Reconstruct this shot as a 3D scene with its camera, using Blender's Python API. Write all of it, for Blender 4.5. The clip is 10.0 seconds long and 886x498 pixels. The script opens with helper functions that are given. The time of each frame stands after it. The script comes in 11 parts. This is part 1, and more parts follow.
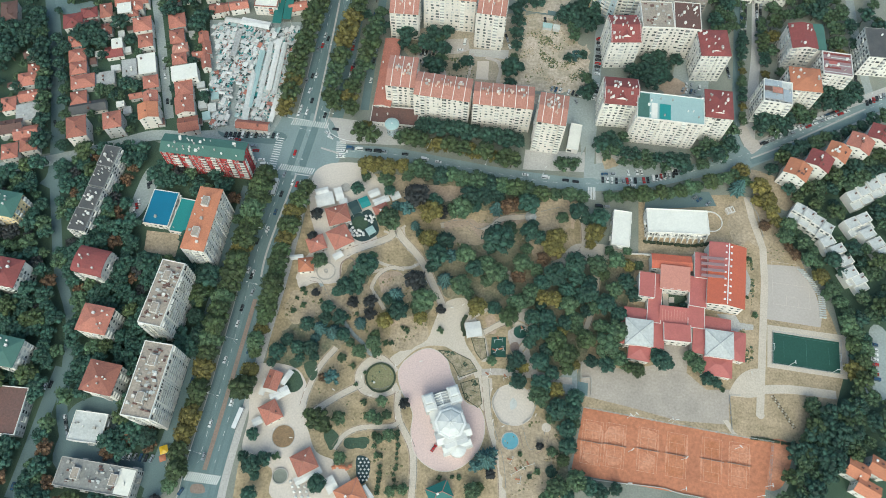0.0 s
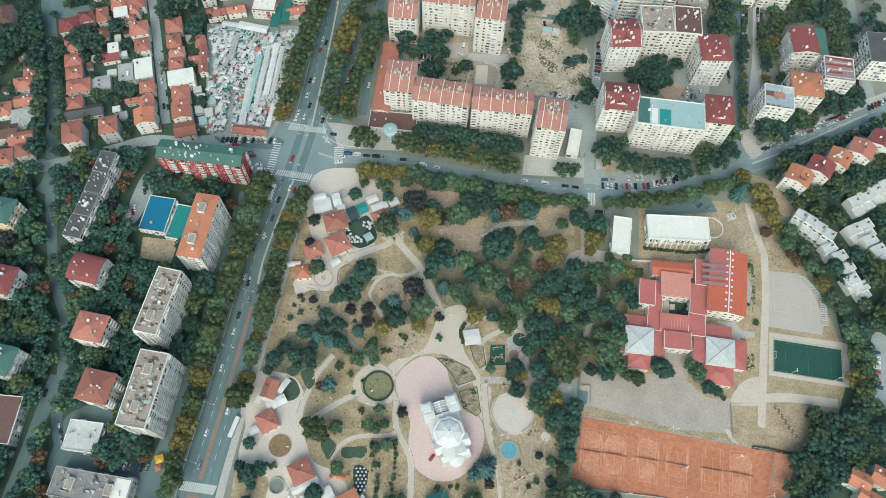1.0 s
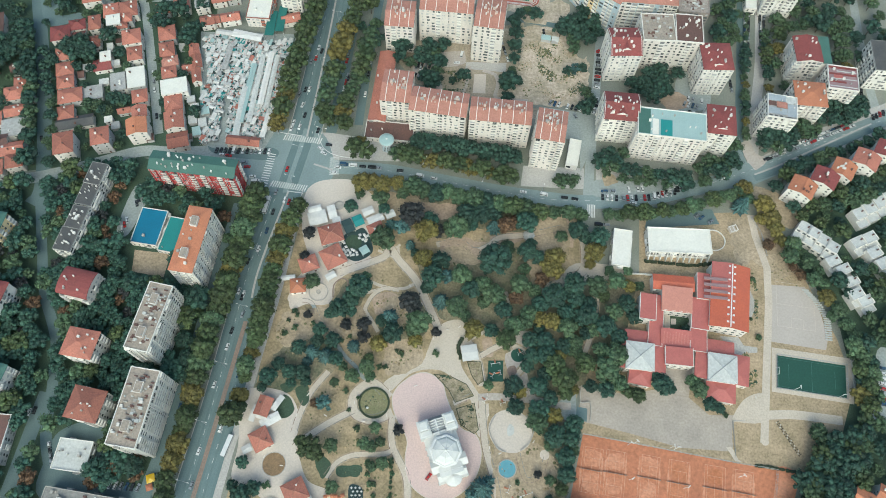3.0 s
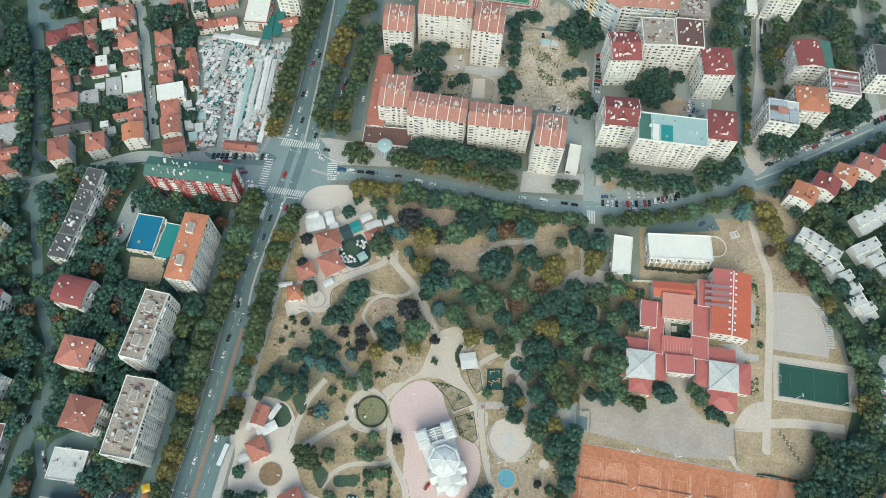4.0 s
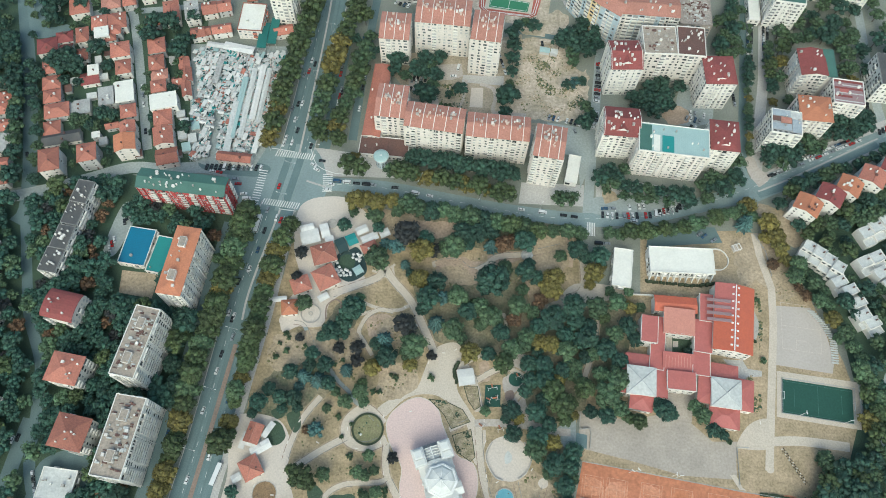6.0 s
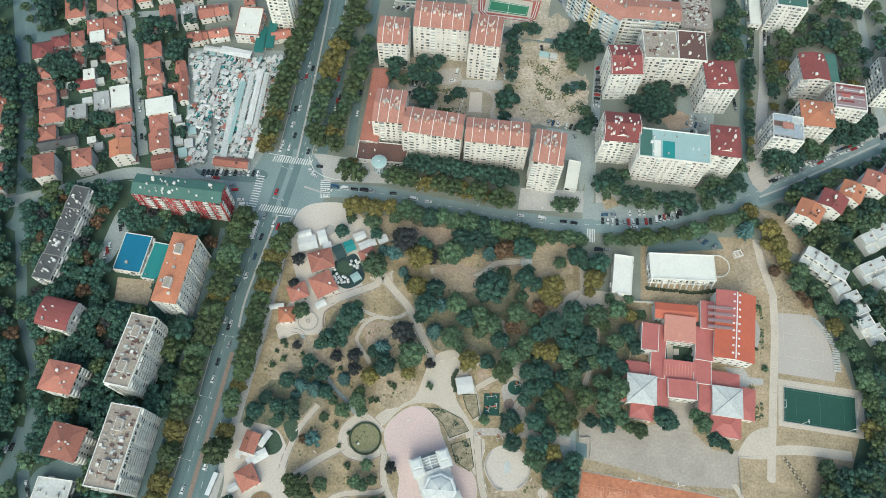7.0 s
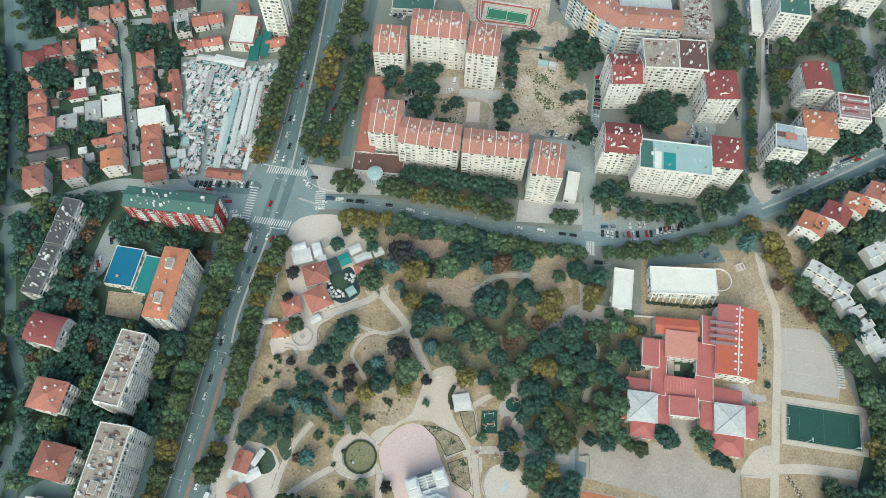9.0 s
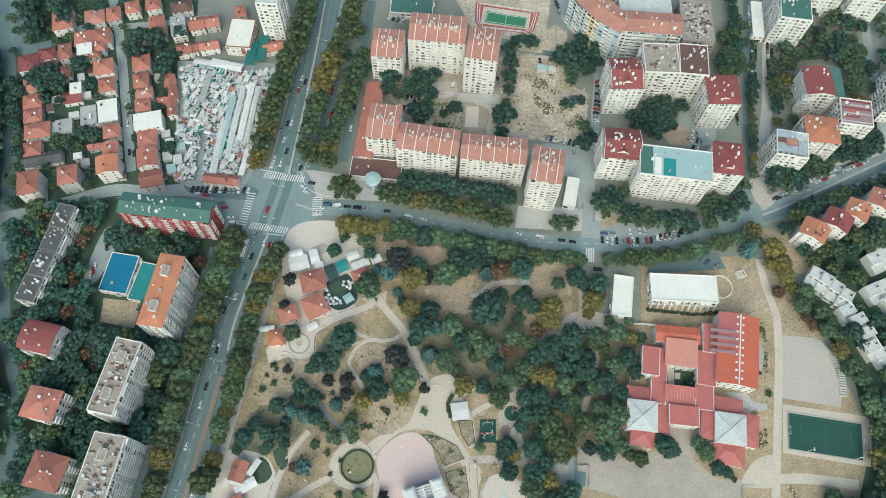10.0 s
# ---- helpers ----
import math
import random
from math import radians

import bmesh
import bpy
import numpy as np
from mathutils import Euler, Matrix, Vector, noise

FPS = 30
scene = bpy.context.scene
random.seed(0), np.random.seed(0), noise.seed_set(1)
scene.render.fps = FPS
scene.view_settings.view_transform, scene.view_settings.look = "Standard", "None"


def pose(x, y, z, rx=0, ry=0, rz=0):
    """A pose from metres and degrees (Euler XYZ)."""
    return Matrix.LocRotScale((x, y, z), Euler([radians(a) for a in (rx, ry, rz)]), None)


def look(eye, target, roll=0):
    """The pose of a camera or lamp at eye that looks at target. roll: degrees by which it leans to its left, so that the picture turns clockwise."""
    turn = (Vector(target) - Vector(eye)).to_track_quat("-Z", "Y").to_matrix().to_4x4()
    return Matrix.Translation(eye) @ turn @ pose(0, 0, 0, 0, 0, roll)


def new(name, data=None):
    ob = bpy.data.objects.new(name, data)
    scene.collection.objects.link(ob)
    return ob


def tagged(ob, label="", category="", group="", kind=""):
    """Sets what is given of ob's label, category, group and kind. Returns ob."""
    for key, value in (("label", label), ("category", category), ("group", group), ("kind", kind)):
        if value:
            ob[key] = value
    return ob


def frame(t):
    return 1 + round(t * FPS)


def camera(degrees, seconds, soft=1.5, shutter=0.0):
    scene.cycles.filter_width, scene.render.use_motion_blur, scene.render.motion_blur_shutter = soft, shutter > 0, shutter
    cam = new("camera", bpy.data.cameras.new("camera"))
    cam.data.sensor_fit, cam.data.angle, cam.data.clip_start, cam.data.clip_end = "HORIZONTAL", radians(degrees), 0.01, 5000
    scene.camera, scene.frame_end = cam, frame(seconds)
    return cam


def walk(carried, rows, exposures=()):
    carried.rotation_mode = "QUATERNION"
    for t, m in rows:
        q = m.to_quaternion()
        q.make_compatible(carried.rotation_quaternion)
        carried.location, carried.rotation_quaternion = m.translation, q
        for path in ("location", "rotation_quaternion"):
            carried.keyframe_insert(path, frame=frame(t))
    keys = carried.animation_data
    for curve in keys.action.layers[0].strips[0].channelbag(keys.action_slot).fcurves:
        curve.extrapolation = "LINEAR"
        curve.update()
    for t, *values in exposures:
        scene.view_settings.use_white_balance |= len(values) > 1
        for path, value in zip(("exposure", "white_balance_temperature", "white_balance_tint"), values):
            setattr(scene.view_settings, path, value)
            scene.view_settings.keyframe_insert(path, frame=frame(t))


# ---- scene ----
EXPOSURE, SKY, SUN, KELVIN, TINT = 0.40, 0.17, 1.5, 6380, -7
cam = camera(63.0, 10.0, soft=0.9)
walk(cam, [
    (0.0, pose(0.03, -0.08, 406.26, 23.816, -1.025, 2.357)),
    (1.0, pose(0.75, 5.23, 404.46, 23.804, -1.027, 2.361)),
    (2.0, pose(1.40, 10.47, 402.62, 23.797, -1.030, 2.356)),
    (3.0, pose(2.00, 15.67, 400.76, 23.795, -1.033, 2.346)),
    (4.0, pose(2.56, 20.82, 398.87, 23.796, -1.038, 2.332)),
    (5.0, pose(3.10, 25.94, 396.97, 23.801, -1.045, 2.317)),
    (6.0, pose(3.65, 31.02, 395.05, 23.807, -1.054, 2.303)),
    (7.0, pose(4.21, 36.08, 393.13, 23.814, -1.066, 2.291)),
    (8.0, pose(4.80, 41.12, 391.22, 23.822, -1.081, 2.286)),
    (9.0, pose(5.45, 46.14, 389.31, 23.829, -1.100, 2.287)),
    (10.0, pose(6.17, 51.16, 387.41, 23.834, -1.124, 2.299)),
], exposures=[(0.0, EXPOSURE, KELVIN, TINT), (10.0, EXPOSURE, KELVIN, TINT)])

# ---- sky and sun: a bright, evenly clouded day ----
world = bpy.data.worlds.new("sky")
scene.world = world
world.use_nodes = True
wn = world.node_tree.nodes
sky = wn.new("ShaderNodeTexSky")
sky.sky_type, sky.sun_disc = "NISHITA", False
sky.sun_elevation, sky.sun_rotation = radians(46), radians(184)
sky.air_density, sky.dust_density = 1.0, 2.5
wn["Background"].inputs["Strength"].default_value = SKY
world.node_tree.links.new(sky.outputs[0], wn["Background"].inputs["Color"])
sun = new("sun", bpy.data.lights.new("sun", "SUN"))
sun.data.energy, sun.data.angle, sun.data.color = SUN, radians(55), (1.0, 0.97, 0.92)
sun.matrix_world = look((-30, -450, 470), (0, 0, 0))


# ---- materials ----
def mat(name, color, second=None, rough=0.8, fine=3.0, coarse=0.12, bump=0.2, metal=0.0, stripe=None, vary=0.12, per_object=0.0, island=0.0, stains=0.25):
    """A surface of two tones, mixed by fine grain and by broad stains, with a fine relief."""
    m = bpy.data.materials.new(name)
    m.use_nodes = True
    nt = m.node_tree
    N, L = nt.nodes, nt.links
    bsdf = N["Principled BSDF"]
    bsdf.inputs["Roughness"].default_value, bsdf.inputs["Metallic"].default_value = rough, metal
    second = second or tuple(c * 0.72 for c in color)
    geo = N.new("ShaderNodeNewGeometry")

    def tex(scale, detail):
        t = N.new("ShaderNodeTexNoise")
        t.inputs["Scale"].default_value, t.inputs["Detail"].default_value = scale, detail
        t.inputs["Roughness"].default_value = 0.62
        L.new(geo.outputs["Position"], t.inputs["Vector"])
        return t

    def mix(fac, a, b, kind="MIX"):
        x = N.new("ShaderNodeMixRGB")
        x.blend_type = kind
        for value, slot in ((fac, 0), (a, 1), (b, 2)):
            if isinstance(value, (int, float)):
                x.inputs[slot].default_value = value
            elif isinstance(value, tuple):
                x.inputs[slot].default_value = (*value, 1)
            else:
                L.new(value, x.inputs[slot])
        return x.outputs[0]

    def ramp(value, lo, hi):
        r = N.new("ShaderNodeMapRange")
        r.inputs[1].default_value, r.inputs[2].default_value = lo, hi
        L.new(value, r.inputs[0])
        return r.outputs[0]

    big, small = tex(coarse, 9.0), tex(fine, 5.0)
    c = mix(ramp(big.outputs[0], 0.5 - stains, 0.5 + stains), tuple(color), tuple(second))
    shade = N.new("ShaderNodeMapRange")
    shade.inputs[1].default_value, shade.inputs[2].default_value = 0.3, 0.7
    shade.inputs[3].default_value, shade.inputs[4].default_value = 1 - vary * 1.6, 1 + vary * 1.6
    L.new(small.outputs[0], shade.inputs[0])
    value = shade.outputs[0]
    height = small.outputs[0]
    for amount, source in ((per_object, "object"), (island, "island")):
        if amount:
            src = N.new("ShaderNodeObjectInfo").outputs["Random"] if source == "object" else geo.outputs["Random Per Island"]
            k = N.new("ShaderNodeMapRange")
            k.inputs[3].default_value, k.inputs[4].default_value = 1 - amount, 1 + amount
            L.new(src, k.inputs[0])
            mul = N.new("ShaderNodeMath")
            mul.operation = "MULTIPLY"
            L.new(value, mul.inputs[0])
            L.new(k.outputs[0], mul.inputs[1])
            value = mul.outputs[0]
    if stripe:
        wave = N.new("ShaderNodeTexWave")
        coord = N.new("ShaderNodeTexCoord")
        wave.inputs["Scale"].default_value, wave.inputs["Distortion"].default_value = stripe, 0.6
        L.new(coord.outputs["Object"], wave.inputs["Vector"])
        k = N.new("ShaderNodeMapRange")
        k.inputs[3].default_value, k.inputs[4].default_value = 0.85, 1.06
        L.new(wave.outputs[1], k.inputs[0])
        mul = N.new("ShaderNodeMath")
        mul.operation = "MULTIPLY"
        L.new(value, mul.inputs[0])
        L.new(k.outputs[0], mul.inputs[1])
        value = mul.outputs[0]
    scale = N.new("ShaderNodeVectorMath")
    scale.operation = "SCALE"
    L.new(c, scale.inputs[0])
    L.new(value, scale.inputs["Scale"])
    L.new(scale.outputs[0], bsdf.inputs["Base Color"])
    if bump:
        b = N.new("ShaderNodeBump")
        b.inputs["Strength"].default_value, b.inputs["Distance"].default_value = bump, 0.12
        L.new(height, b.inputs["Height"])
        L.new(b.outputs[0], bsdf.inputs["Normal"])
    return m


M = {}
for name, color, second, kw in (
    ("soil", (0.135, 0.155, 0.125), (0.265, 0.262, 0.222), dict(coarse=0.03, fine=1.2, vary=0.13)),
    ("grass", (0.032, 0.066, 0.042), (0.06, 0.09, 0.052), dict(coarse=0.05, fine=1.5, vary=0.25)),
    ("dry_grass", (0.4, 0.302, 0.187), (0.245, 0.193, 0.112), dict(coarse=0.07, fine=0.7, vary=0.2, stains=0.10)),
    # green-brown floor of the park groves, its tones darkened to carry crown shade
    ("shaded_wood_floor", (0.1, 0.11, 0.066), (0.265, 0.22, 0.145), dict(coarse=0.09, fine=0.8, vary=0.25, stains=0.14)),
    ("church_stone", (0.62, 0.605, 0.575), (0.52, 0.51, 0.49), dict(coarse=0.25, fine=1.2, vary=0.06)),
    ("sand", (0.43, 0.335, 0.235), (0.30, 0.235, 0.155), dict(coarse=0.07, fine=0.6, vary=0.22, stains=0.18)),
    ("rough_sand", (0.5, 0.41, 0.325), (0.345, 0.29, 0.21), dict(coarse=0.075, fine=0.5, vary=0.22, stains=0.10)),
    ("asphalt", (0.135, 0.19, 0.188), (0.1, 0.145, 0.145), dict(coarse=0.05, fine=1.5, vary=0.10)),
    ("worn_asphalt", (0.118, 0.175, 0.178), (0.15, 0.205, 0.205), dict(coarse=0.09, fine=1.5, vary=0.10, stains=0.16)),
    ("old_asphalt", (0.325, 0.355, 0.335), (0.245, 0.268, 0.255), dict(coarse=0.05, fine=0.8, vary=0.12)),
    ("yard", (0.455, 0.4, 0.355), (0.395, 0.345, 0.305), dict(coarse=0.04, fine=0.8, vary=0.05)),
    ("path", (0.555, 0.475, 0.39), (0.45, 0.385, 0.31), dict(coarse=0.08, fine=1.2, vary=0.10)),
    ("plaza", (0.58, 0.505, 0.435), (0.495, 0.43, 0.37), dict(coarse=0.06, fine=1.0, vary=0.08)),
    ("pavement", (0.45, 0.425, 0.395), (0.36, 0.34, 0.315), dict(coarse=0.07, fine=1.0, vary=0.12)),
    ("pink_paving", (0.61, 0.45, 0.41), (0.545, 0.415, 0.38), dict(coarse=0.05, fine=1.2, vary=0.08)),
    ("brick_paving", (0.27, 0.185, 0.145), (0.21, 0.165, 0.135), dict(coarse=0.1, fine=1.2, vary=0.14)),
    ("clay", (0.49, 0.19, 0.1), (0.37, 0.14, 0.075), dict(coarse=0.06, fine=0.5, vary=0.14)),
    ("deep_clay", (0.41, 0.15, 0.07), (0.47, 0.19, 0.1), dict(coarse=0.1, fine=0.7, vary=0.14, stains=0.12)),
    ("worn_clay", (0.54, 0.25, 0.15), (0.46, 0.185, 0.1), dict(coarse=0.09, fine=0.7, vary=0.14, stains=0.12)),
    ("green_turf", (0.018, 0.075, 0.052), (0.014, 0.06, 0.045), dict(coarse=0.08, fine=1.0, vary=0.10)),
    ("green_court", (0.05, 0.20, 0.10), (0.04, 0.17, 0.09), dict(coarse=0.1, vary=0.08)),
    ("red_track", (0.38, 0.10, 0.07), (0.32, 0.09, 0.065), dict(coarse=0.1, vary=0.08)),
    ("line_paint", (0.72, 0.71, 0.68), (0.5, 0.49, 0.46), dict(coarse=0.6, fine=4, vary=0.15)),
    ("turf_line", (0.10, 0.19, 0.16), (0.06, 0.14, 0.11), dict(coarse=0.5, fine=3, vary=0.1)),
    ("bed_lawn", (0.15, 0.155, 0.07), (0.24, 0.21, 0.12), dict(coarse=0.2, fine=1.2, vary=0.2)),
    ("clay_line", (0.6, 0.37, 0.26), (0.5, 0.235, 0.14), dict(coarse=0.5, fine=3, vary=0.1)),
    ("felt_roof", (0.17, 0.17, 0.16), (0.26, 0.25, 0.23), dict(coarse=0.15, fine=0.7, vary=0.15)),
    ("old_roof", (0.37, 0.31, 0.25), (0.25, 0.21, 0.175), dict(coarse=0.18, fine=0.8, vary=0.16)),
    ("concrete", (0.42, 0.39, 0.35), (0.31, 0.29, 0.26), dict(coarse=0.15, fine=1.5, vary=0.12)),
    ("render_white", (0.74, 0.71, 0.655), (0.63, 0.60, 0.55), dict(coarse=0.1, fine=1.0, vary=0.05)),
    ("render_cream", (0.69, 0.64, 0.59), (0.58, 0.54, 0.49), dict(coarse=0.1, fine=1.0, vary=0.06)),
    ("render_peach", (0.6, 0.46, 0.38), (0.5, 0.38, 0.31), dict(coarse=0.3, vary=0.08)),
    ("render_yellow", (0.72, 0.56, 0.32), (0.64, 0.5, 0.3), dict(coarse=0.1, vary=0.06)),
    ("raw_concrete", (0.36, 0.31, 0.27), (0.24, 0.20, 0.175), dict(coarse=0.25, fine=1.2, vary=0.2)),
    ("pale_glass", (0.34, 0.34, 0.33), (0.24, 0.245, 0.245), dict(coarse=0.4, vary=0.08, rough=0.3, bump=0, per_object=0.5)),
    ("school_asphalt", (0.42, 0.36, 0.305), (0.31, 0.268, 0.226), dict(coarse=0.05, fine=0.8, vary=0.12, stains=0.18)),
    ("court_paving", (0.455, 0.4, 0.355), (0.37, 0.325, 0.285), dict(coarse=0.05, fine=0.8, vary=0.12)),
    ("field_grass", (0.42, 0.315, 0.205), (0.275, 0.215, 0.13), dict(coarse=0.09, fine=0.8, vary=0.2, stains=0.14)),
    ("worn_lawn", (0.39, 0.325, 0.25), (0.25, 0.215, 0.155), dict(coarse=0.09, fine=0.8, vary=0.2, stains=0.16)),
    ("bare_dirt", (0.45, 0.335, 0.25), (0.32, 0.24, 0.175), dict(coarse=0.12, fine=0.8, vary=0.18, stains=0.16)),
    ("sheet_grey", (0.37, 0.405, 0.43), (0.29, 0.32, 0.345), dict(coarse=0.15, fine=0.8, vary=0.08, rough=0.55, stripe=0.8)),
    ("bed_soil", (0.36, 0.29, 0.2), (0.19, 0.165, 0.095), dict(coarse=0.3, fine=1.5, vary=0.25, stains=0.12)),
    ("mulch", (0.27, 0.17, 0.09), (0.17, 0.115, 0.065), dict(coarse=0.4, fine=2.0, vary=0.25)),
    ("sheet_sea", (0.025, 0.15, 0.125), (0.02, 0.12, 0.105), dict(coarse=0.12, vary=0.08, rough=0.55, stripe=0.8)),
    ("mid_asphalt", (0.225, 0.282, 0.275), (0.172, 0.22, 0.217), dict(coarse=0.05, fine=1.0, vary=0.10)),
    ("weed", (0.17, 0.16, 0.075), (0.10, 0.105, 0.045), dict(coarse=0.3, vary=0.15)),
    ("render_blue", (0.46, 0.54, 0.58), (0.40, 0.48, 0.52), dict(coarse=0.1, vary=0.06)),
    ("render_grey", (0.48, 0.47, 0.45), (0.38, 0.37, 0.36), dict(coarse=0.1, vary=0.08)),
    ("render_red", (0.42, 0.06, 0.06), (0.36, 0.055, 0.055), dict(coarse=0.1, vary=0.08)),
    ("white_roof", (0.72, 0.69, 0.62), (0.62, 0.595, 0.53), dict(coarse=0.12, fine=0.8, vary=0.04)),
    ("grey_roof", (0.40, 0.39, 0.37), (0.28, 0.275, 0.26), dict(coarse=0.12, fine=0.7, vary=0.14)),
    ("pale_roof", (0.54, 0.54, 0.51), (0.42, 0.42, 0.4), dict(coarse=0.12, fine=0.7, vary=0.10)),
    ("bitumen", (0.06, 0.062, 0.065), (0.10, 0.095, 0.09), dict(coarse=0.15, vary=0.15)),
    ("tile_red", (0.41, 0.152, 0.105), (0.30, 0.12, 0.09), dict(coarse=0.2, fine=1.2, vary=0.14, stripe=3.0, per_object=0.22)),
    ("tile_orange", (0.5, 0.195, 0.105), (0.4, 0.155, 0.09), dict(coarse=0.15, fine=1.2, vary=0.10, stripe=3.0, per_object=0.1)),
    ("tile_pink", (0.44, 0.205, 0.155), (0.35, 0.16, 0.12), dict(coarse=0.15, fine=1.0, vary=0.12, stripe=3.0, per_object=0.06)),
    ("tile_maroon", (0.25, 0.062, 0.058), (0.19, 0.055, 0.05), dict(coarse=0.15, fine=1.0, vary=0.12, stripe=3.0, per_object=0.12)),
    ("tile_brown", (0.15, 0.075, 0.06), (0.12, 0.07, 0.06), dict(coarse=0.15, fine=1.0, vary=0.14, stripe=3.0, per_object=0.1)),
    ("sheet_pink", (0.46, 0.14, 0.12), (0.38, 0.115, 0.10), dict(coarse=0.12, fine=0.8, vary=0.06, rough=0.55, stripe=1.2)),
    ("sheet_red", (0.52, 0.125, 0.065), (0.44, 0.11, 0.065), dict(coarse=0.12, fine=0.8, vary=0.06, rough=0.5, stripe=1.2)),
    ("sheet_green", (0.07, 0.155, 0.125), (0.055, 0.125, 0.1), dict(coarse=0.15, vary=0.1, rough=0.6, stripe=1.2)),
    ("sheet_salmon", (0.54, 0.235, 0.18), (0.47, 0.20, 0.15), dict(coarse=0.12, fine=0.8, vary=0.06, rough=0.55, stripe=1.2)),
    ("sheet_mauve", (0.30, 0.19, 0.19), (0.25, 0.17, 0.17), dict(coarse=0.2, vary=0.06, rough=0.5)),
    ("sheet_teal", (0.035, 0.25, 0.235), (0.03, 0.21, 0.20), dict(coarse=0.1, vary=0.06, rough=0.5, stripe=0.8)),
    ("sheet_pale_teal", (0.36, 0.47, 0.45), (0.30, 0.405, 0.39), dict(coarse=0.12, vary=0.06, rough=0.55, stripe=0.8)),
    ("sheet_blue", (0.013, 0.165, 0.275), (0.013, 0.14, 0.235), dict(coarse=0.1, vary=0.05, rough=0.5, stripe=0.6)),
    ("dark_canvas", (0.03, 0.06, 0.06), (0.025, 0.05, 0.05), dict(coarse=0.3, vary=0.1)),
    ("white_canvas", (0.64, 0.62, 0.585), (0.48, 0.465, 0.44), dict(coarse=0.3, vary=0.06, per_object=0.12)),
    ("white_metal", (0.72, 0.71, 0.68), (0.6, 0.59, 0.57), dict(coarse=0.4, vary=0.04, rough=0.45)),
    ("dome_sheet", (0.62, 0.61, 0.58), (0.52, 0.515, 0.49), dict(coarse=0.3, vary=0.04, rough=0.5)),
    ("steel", (0.38, 0.40, 0.41), (0.3, 0.31, 0.32), dict(coarse=0.4, vary=0.05, rough=0.4, metal=0.6)),
    ("dark_glass", (0.095, 0.103, 0.107), (0.058, 0.066, 0.07), dict(coarse=0.4, vary=0.05, rough=0.15, bump=0, per_object=0.5)),
    ("water", (0.15, 0.34, 0.39), (0.11, 0.28, 0.33), dict(coarse=0.3, vary=0.05, rough=0.1)),
    ("rubber", (0.02, 0.02, 0.02), None, dict(vary=0.05)),
    ("bark", (0.10, 0.075, 0.05), (0.07, 0.055, 0.04), dict(coarse=0.6, fine=6)),
    ("hedge", (0.026, 0.038, 0.02), (0.045, 0.06, 0.03), dict(coarse=0.4, fine=2.5, vary=0.3, bump=0.6)),
    ("plane_leaf", (0.034, 0.062, 0.026), (0.066, 0.085, 0.031), dict(coarse=0.08, fine=0.9, vary=0.25, per_object=0.25, island=0.5, bump=0)),
    ("dark_leaf", (0.019, 0.054, 0.04), (0.035, 0.076, 0.05), dict(coarse=0.08, fine=0.9, vary=0.25, per_object=0.3, island=0.5, bump=0)),
    ("mid_leaf", (0.042, 0.086, 0.046), (0.078, 0.112, 0.054), dict(coarse=0.08, fine=0.9, vary=0.25, per_object=0.3, island=0.5, bump=0)),
    ("blue_needle", (0.045, 0.105, 0.1), (0.065, 0.125, 0.115), dict(coarse=0.2, fine=1.2, vary=0.25, per_object=0.2, island=0.5, bump=0)),
    ("gold_leaf", (0.155, 0.122, 0.032), (0.1, 0.095, 0.03), dict(coarse=0.12, fine=0.9, vary=0.25, per_object=0.25, island=0.5, bump=0)),
    ("rust_leaf", (0.115, 0.062, 0.032), (0.085, 0.056, 0.032), dict(coarse=0.12, fine=0.9, vary=0.25, per_object=0.25, island=0.5, bump=0)),
    ("plum_leaf", (0.018, 0.026, 0.026), (0.032, 0.03, 0.03), dict(coarse=0.12, fine=0.9, vary=0.25, per_object=0.2, island=0.5, bump=0)),
    ("car_white", (0.72, 0.72, 0.71), None, dict(rough=0.25, vary=0.02, bump=0)),
    ("car_silver", (0.34, 0.36, 0.38), None, dict(rough=0.28, vary=0.02, bump=0, metal=0.4)),
    ("car_black", (0.025, 0.028, 0.032), None, dict(rough=0.25, vary=0.02, bump=0)),
    ("car_blue", (0.04, 0.09, 0.16), None, dict(rough=0.25, vary=0.02, bump=0)),
    ("car_red", (0.42, 0.03, 0.03), None, dict(rough=0.25, vary=0.02, bump=0)),
    ("car_yellow", (0.65, 0.42, 0.03), None, dict(rough=0.3, vary=0.02, bump=0)),
):
    M[name] = mat(name, color, second, **kw)


